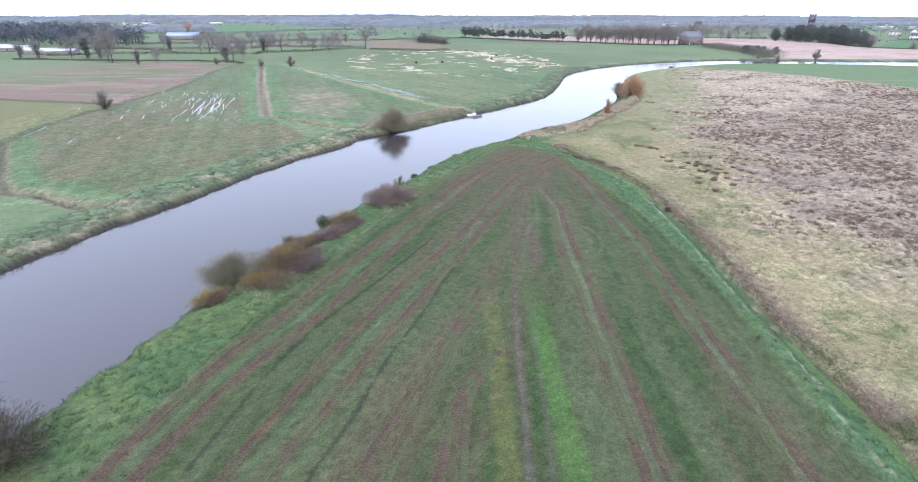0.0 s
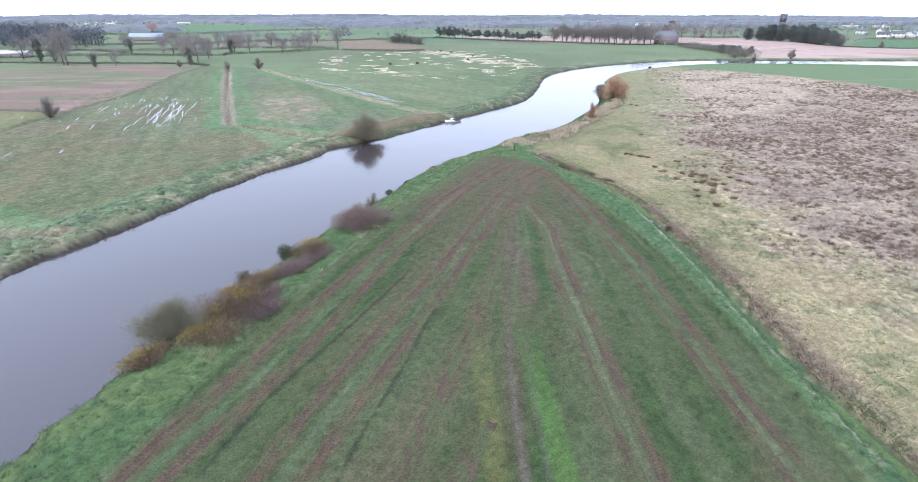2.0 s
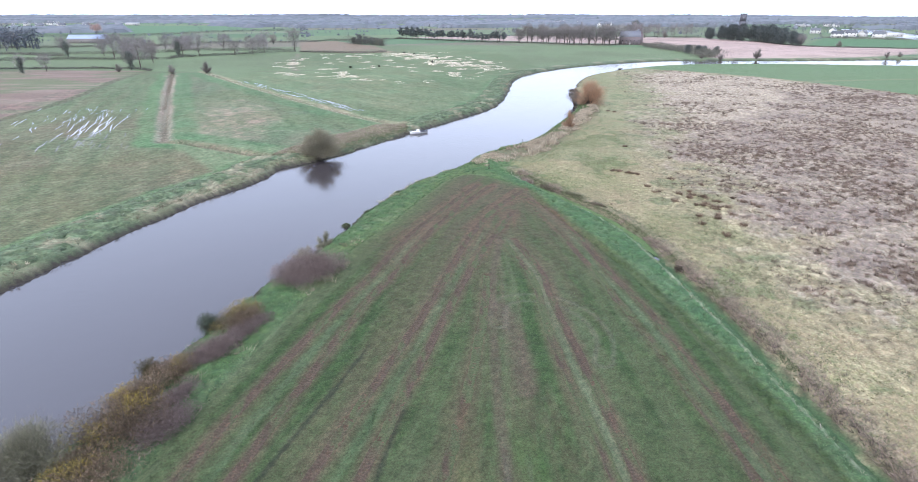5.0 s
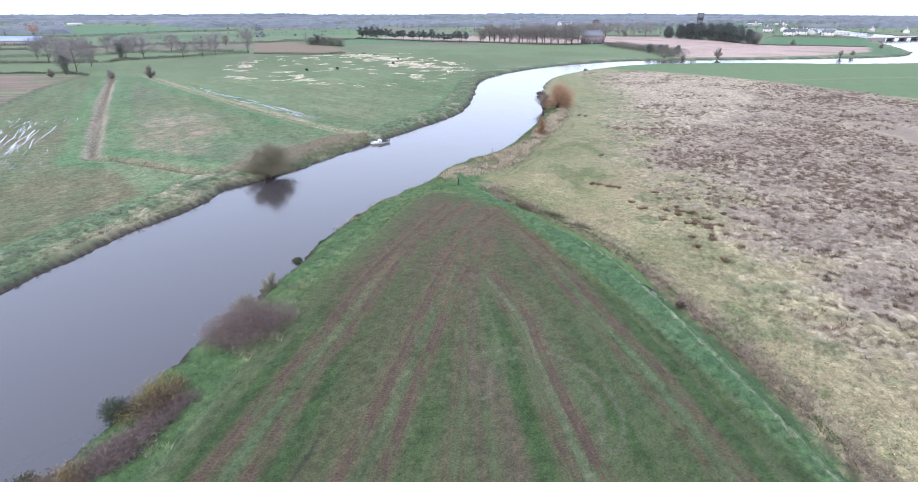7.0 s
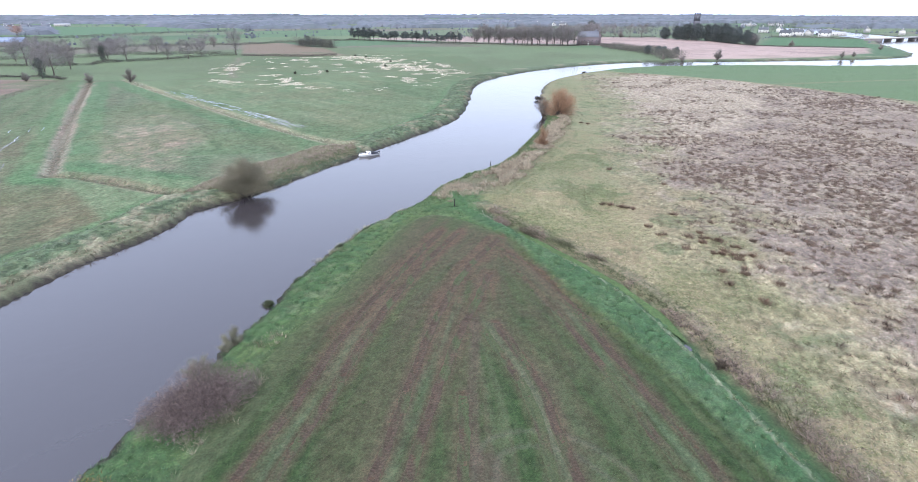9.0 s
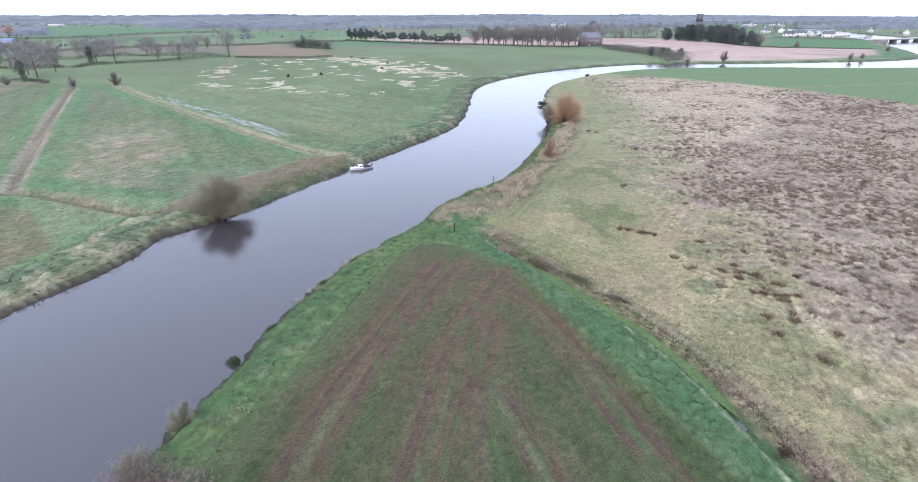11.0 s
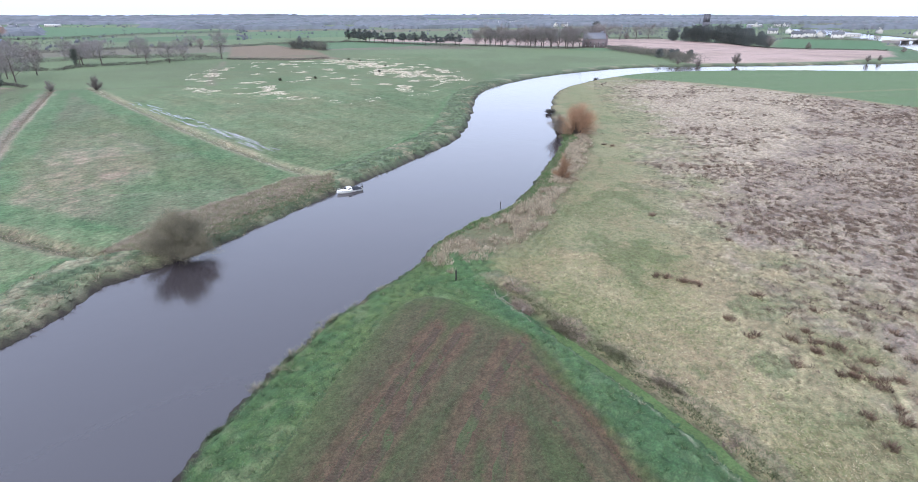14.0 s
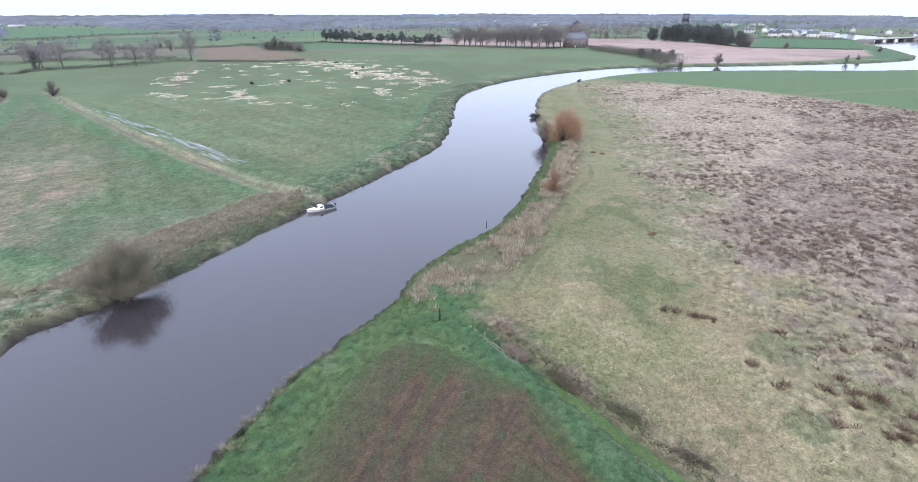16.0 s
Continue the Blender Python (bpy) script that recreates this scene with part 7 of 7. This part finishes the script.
m = shrub(421, 1.5, 1.4, 0.9, 500, 0.4, 0.05, [(0.13, 0.10, 0.075), (0.09, 0.075, 0.055)], stems=5)
plant_tree("bramble_clump", "small dark bramble clump beside the ditch", "bush", m, spot(38.9, 92.2), names=("stem", "foliage"))
pool = puddle(36.9, 95.4, 12, 1.5, 0.75, 600)
pool.location.z -= 0.02
pool.data.materials[0] = WATER
pool["label"] = "small open pool of water in the green ditch"


def fallen_branch(x, y, ln, turn, seed):
    """A bleached dead branch lying on the grass, with a fork and a twig."""
    rng = np.random.default_rng(seed)
    at = pose(x, y, float(ground_z(x, y)[0]) + 0.25, 0, -8, turn)
    t = thing("fallen_branch", "bleached dead branch lying over rough grass", "branch", at, "dead branches at the ditch")
    thick = 0.016 * ln
    pts = [np.array((ln * k, rng.normal() * 0.06 * ln, 0.05 * ln * math.sin(k * 3))) for k in (0, 0.3, 0.6, 1.0)]
    part("stem", Geo().tube(pts, [thick * 1.4, thick, thick * 0.8, 0.01], 6).mesh("stem", True), DEADWOOD, t)
    for k in (1, 2):
        side = pts[k] + np.array((0.3 * ln, (-1) ** k * 0.28 * ln, 0.12 * ln))
        part("side_twig", Geo().tube([pts[k], (pts[k] + side) / 2 + (0, 0, 0.03 * ln), side], [thick * 0.7, thick * 0.5, 0.008], 5).mesh("side_twig", True), DEADWOOD, t)
    return t


for k, (x, y, ln, turn) in enumerate(((25.6, 138.2, 2.2, 150), (25.9, 136.6, 2.6, 120), (26.2, 134.4, 2.0, 70), (24.9, 139.6, 1.8, 20), (27.2, 132.4, 1.6, 160), (29.6, 128.4, 1.3, 60))):
    fallen_branch(x, y, ln, turn, 500 + k)
post(35.9, 60.5, 1.1, 0.05, 30, -80, "pale leaning stake beside the ditch", PALEWOOD)
for x, y in ((6, 508), (14, 492), (30, 451), (24, 418), (-12, 390), (-30, 385)):
    m = shrub(int(400 + x), 2.2, 2.2, 1.7, 260, 0.6, 0.12, [(0.05, 0.055, 0.04), (0.075, 0.07, 0.05)], stems=5)
    plant_tree("thorn_bush", "small dark thorn bush on the old field line", "bush", m, spot(x, y), "bushes of the field line", names=("stem", "foliage"))
m = shrub(420, 4.0, 3.0, 1.9, 500, 0.6, 0.12, [(0.05, 0.05, 0.045), (0.08, 0.07, 0.06)], stems=6)
plant_tree("thorn_bush", "dark low bush at the river's bend", "bush", m, pose(137, 356.5, -0.6), names=("stem", "foliage"))


# ---------------------------------------------------------------- the moored boat
def boat(at):
    t = thing("motor_cruiser", "small white cabin cruiser moored at the grassy bank", "boat", at)
    n, m = 13, 7
    hull, rim = [], []
    for i in range(n):
        s = i / (n - 1)
        beam = 1.12 * (1 - max(0, (s - 0.45) / 0.55) ** 2.2) + 0.02
        sheer = 0.62 + 0.34 * s ** 2
        keel = -0.32 + 0.62 * max(0, (s - 0.6) / 0.4) ** 2
        x = -3.1 + 6.4 * s
        for j in range(m):
            w = j / (m - 1) * 2 - 1
            a = abs(w)
            hull.append((x, beam * math.copysign(a ** 0.75, w) * (0.86 + 0.14 * a), keel + (sheer - keel) * a ** 2.4))
    f = [(i * m + j, (i + 1) * m + j, (i + 1) * m + j + 1, i * m + j + 1) for i in range(n - 1) for j in range(m - 1)]
    f += [(j, j + 1, m - 2 - j, m - 1 - j) for j in range(m // 2)]
    part("hull", Geo().add(hull, f).mesh("hull", True), GELCOAT, t)
    deck, df = [], []
    for i in range(5, n):
        a, b = hull[i * m], hull[i * m + m - 1]
        deck += [(a[0], a[1] * 0.97, a[2] + 0.01), (a[0], 0, a[2] + 0.07), (b[0], b[1] * 0.97, b[2] + 0.01)]
    for i in range(n - 6):
        df += [(3 * i, 3 * i + 3, 3 * i + 4, 3 * i + 1), (3 * i + 1, 3 * i + 4, 3 * i + 5, 3 * i + 2)]
    part("deck", Geo().add(deck, df).mesh("deck", True), GELCOAT, t)
    g = Geo()
    prof = [(-0.5, 0.86, 0.7), (-0.35, 0.80, 1.45), (0.7, 0.74, 1.42), (1.35, 0.6, 0.98), (2.2, 0.34, 0.86)]
    cv = []
    for x, w, z in prof:
        cv += [(x, -w, 0.66), (x, -w * 0.86, z), (x, w * 0.86, z), (x, w, 0.66)]
    cf = [(4 * i + j, 4 * i + 4 + j, 4 * i + 5 + j, 4 * i + 1 + j) for i in range(4) for j in range(3)] + [(0, 1, 2, 3), (19, 18, 17, 16)]
    cab = part("cabin", g.add(cv, cf).mesh("cabin"), GELCOAT, t)
    for s in (-1, 1):
        w = [(-0.2, 0.79, 0.96), (0.62, 0.745, 0.95), (0.58, 0.69, 1.28), (-0.2, 0.735, 1.3)]
        out = [(x, s * (yy + 0.012), z) for x, yy, z in w]
        inn = [(x, s * (yy - 0.03), z) for x, yy, z in w]
        part("side_window", Geo().add(out + inn, [(0, 1, 2, 3), (7, 6, 5, 4), (0, 4, 5, 1), (1, 5, 6, 2), (2, 6, 7, 3), (3, 7, 4, 0)]).mesh("side_window"), GLASS, cab)
    ws = [(0.78, -0.56, 1.385), (0.78, 0.56, 1.385), (1.3, 0.47, 1.03), (1.3, -0.47, 1.03)]
    part("windscreen", Geo().add([(x + 0.012, yy, z + 0.018) for x, yy, z in ws] + [(x - 0.02, yy, z - 0.03) for x, yy, z in ws], [(0, 1, 2, 3), (7, 6, 5, 4), (0, 4, 5, 1), (1, 5, 6, 2), (2, 6, 7, 3), (3, 7, 4, 0)]).mesh("windscreen"), GLASS, cab)
    cover = []
    for i, x in enumerate((-2.9, -2.3, -1.5, -0.8, -0.4)):
        z = (0.72, 0.9, 1.06, 1.15, 1.2)[i]
        cover += [(x, -0.98, 0.64), (x, -0.6, z), (x, 0, z + 0.06), (x, 0.6, z), (x, 0.98, 0.64)]
    part("cockpit_cover", Geo().add(cover, [(5 * i + j, 5 * i + 5 + j, 5 * i + 6 + j, 5 * i + 1 + j) for i in range(4) for j in range(4)]).mesh("cockpit_cover", True), CANVAS, t, "dark canvas cover")
    eng = part("outboard_motor", Geo().tube([(-3.35, 0, -0.4), (-3.35, 0, 0.55), (-3.38, 0, 0.6), (-3.42, 0, 1.0), (-3.42, 0, 1.12)], [0.09, 0.1, 0.2, 0.21, 0.1], 8).mesh("outboard_motor", True), MOTOR, t, "black outboard motor")
    part("bracket", Geo().box(-3.2, 0, 0.35, 0.2, 0.34, 0.25).mesh("bracket"), STEEL, eng)
    rail = [(0.9, -0.95, 1.1), (2.0, -0.72, 1.2), (2.9, -0.28, 1.32), (3.15, 0, 1.36), (2.9, 0.28, 1.32), (2.0, 0.72, 1.2), (0.9, 0.95, 1.1)]
    r1 = part("bow_rail", Geo().tube(rail, [0.016] * 7, 5).mesh("bow_rail", True), STEEL, t)
    for x, yy, z in rail[::2]:
        part("stanchion", Geo().tube([(x, yy, 0.72), (x, yy, z)], [0.013, 0.013], 5).mesh("stanchion"), STEEL, r1)
    for s in (-1, 1):
        part("rubbing_strake", Geo().tube([(hull[i * m + (0 if s < 0 else m - 1)][0], hull[i * m + (0 if s < 0 else m - 1)][1] * 1.01, hull[i * m + (0 if s < 0 else m - 1)][2] - 0.03) for i in range(n)], [0.03] * n, 5).mesh("rubbing_strake", True), CANVAS, t)
    return t


bx, by = 5.4, 190.4
boat(pose(bx, by, WATER_Z, 0, 0, 180 + 24) @ Matrix.Diagonal((0.88, 0.9, 0.75, 1)))
tagged(part("mooring_rope", Geo().tube([(0, 0, 0), (-0.8, 0.8, -0.35), (-1.6, 1.8, 0.1)], [0.02] * 3, 5).mesh("mooring_rope", True), ROPE, None, "", pose(2.7, 189.1, WATER_Z + 0.85)), "slack rope from the cruiser's bow to the bank", "rope")


# ---------------------------------------------------------------- buildings
def house(name, label, at, w, d, eaves, rise, wall, roof_mat, bays=3, floors=2, chimneys=2, group="", category="house", door=True, sheds=False):
    t = thing(name, label, category, at, group)
    g = Geo().box(0, 0, -0.5, w, d, eaves + 0.5)
    for s in (-1, 1):
        g.add([(s * w / 2, -d / 2, eaves), (s * w / 2, d / 2, eaves), (s * w / 2, 0.02, eaves + rise), (s * w / 2, -0.02, eaves + rise)], [(0, 1, 2, 3)])
    body = part("wall", g.mesh("wall"), wall, t)
    rf = part("roof", Geo().gable(w, d, eaves, rise).mesh("roof"), roof_mat, t)
    for k in range(chimneys):
        x = (-1 if k == 0 else 1) * (w / 2 - 0.7)
        part("chimney", Geo().box(x, 0, eaves + rise - 0.4, 0.8, 0.7, 1.6).box(x, 0, eaves + rise + 1.2, 0.95, 0.85, 0.15).mesh("chimney"), wall, rf)
    for side in (-1, 1):
        for fl in range(floors):
            for b in range(bays):
                if door and fl == 0 and b == bays // 2:
                    continue
                x, z = (b + 0.5) * w / bays - w / 2, 0.95 + fl * 2.7
                if z + 1.3 > eaves:
                    continue
                win = part("window", Geo().box(x, side * (d / 2 + 0.01), z, 1.15, 0.08, 1.4).mesh("window"), RENDER, t)
                part("pane", Geo().box(x, side * (d / 2 + 0.035), z + 0.08, 0.97, 0.08, 1.24).mesh("pane"), GLASS, win)
    if door:
        part("door", Geo().box(0, -(d / 2 + 0.02), 0, 1.1, 0.1, 2.1).mesh("door"), RENDER, t, "pale door")
    return t


def ground_pose(x, y, turn):
    return pose(x, y, float(ground_z(x, y)[0]), 0, 0, turn)


house("stone_house", "grey stone house with slate roof at the avenue's end", ground_pose(250, 612, -14), 21, 10, 8.2, 5.4, BROWNSTONE, SLATE, 5, 2, 2)
house("stone_house", "taller grey stone farmhouse wing with chimneys", ground_pose(264, 622, 76), 13, 8, 10.0, 4.8, BROWNSTONE, SLATE, 3, 2, 2)
house("shed", "long low shed with pale blue sheet roof", ground_pose(-341, 698, 4), 38, 16, 4.5, 4.0, STONE, BLUEROOF, 4, 1, 0, category="shed", door=False)
for x, y, w, d, tn in ((-395, 492, 30, 12, 12), (-362, 470, 16, 9, 5), (-345, 462, 24, 10, 5), (-322, 452, 22, 10, 8), (-420, 512, 22, 12, 12)):
    house("farm_shed", "low farm shed with pale sheet roof", ground_pose(x, y, tn), w, d, 3.2, 1.6, STONE, PALEROOF, 3, 1, 0, "sheds of the farm", "shed", False)

proto = house("cottage", "distant house with pale walls and slate roof", ground_pose(-569, 1161, 10), 14, 8, 5.2, 3.2, RENDER, SLATE, 3, 2, 2, "houses of the far town")
rng = np.random.default_rng(44)
town = [(-843, 1437), (-727, 1282), (-612, 1290), (-566, 784), (636, 759), (652, 755), (672, 716), (659, 687), (748, 881), (804, 867), (889, 1184), (299, 1488), (427, 1455), (437, 1347), (817, 794), (770, 676)]
town += [(x + rng.normal() * 45, y + rng.normal() * 50) for x, y in town for _ in range(3)]
for x, y in town:
    if not inside(np.array([x]), np.array([y]), RIVER)[0] and area(np.array([x]), np.array([y]), RIVER, 14)[0] < -12:
        at = ground_pose(x, y, rng.uniform(-60, 60))
        copy_thing(proto, at).matrix_basis = at
big = house("warehouse", "long white warehouse in the far town", ground_pose(690, 752, -20), 30, 12, 3.6, 1.6, RENDER, PALEROOF, 6, 1, 0, "warehouses of the far town", "warehouse", False)
for x, y, tn in ((905, 1210, -15), (440, 1480, 0), (330, 1600, 5), (560, 1700, -5), (1000, 1100, -30), (-640, 1500, 10)):
    at = ground_pose(x, y, tn)
    copy_thing(big, at).matrix_basis = at

# church tower above the evergreens
tower = thing("church_tower", "dark square stone church tower above evergreens", "tower", ground_pose(426, 690, -25))
g = Geo().box(0, 0, -0.5, 6.9, 6.9, 10).box(0, 0, 9.5, 6.75, 6.75, 12).box(0, 0, 21.5, 6.6, 6.6, 7.5)
body = part("wall", g.mesh("wall"), DARKSTONE, tower)
for k in range(4):
    a = k * math.pi / 2
    for s in (-2.6, 0, 2.6):
        x, y = 3.05 * math.cos(a) - s * math.sin(a), 3.05 * math.sin(a) + s * math.cos(a)
        part("battlement", Geo().box(x, y, 29, 1.3 if k % 2 else 0.5, 0.5 if k % 2 else 1.3, 1.3).mesh("battlement"), DARKSTONE, body)
    part("louvre", Geo().box(3.3 * math.cos(a), 3.3 * math.sin(a), 23.5, 0.16 if k % 2 == 0 else 1.5, 1.5 if k % 2 == 0 else 0.16, 3.2).mesh("louvre"), SLATE, body)

# the far bridge
bridge = thing("road_bridge", "low pale concrete road bridge over the far river", "bridge", pose(682, 642, WATER_Z, 0, 0, 14))
part("deck", Geo().box(0, 0, 2.4, 130, 9, 0.6).mesh("deck"), STONE, bridge)
for s in (-1, 1):
    part("parapet", Geo().box(0, s * 4.4, 3.0, 130, 0.3, 0.8).mesh("parapet"), RENDER, bridge)
for x in (-26, 0, 26):
    part("pier", Geo().box(x, 0, -2, 1.6, 8, 4.4).mesh("pier"), STONE, bridge)
for s in (-1, 1):
    part("abutment", Geo().box(s * 56, 0, -2, 22, 9, 4.4).mesh("abutment"), STONE, bridge)
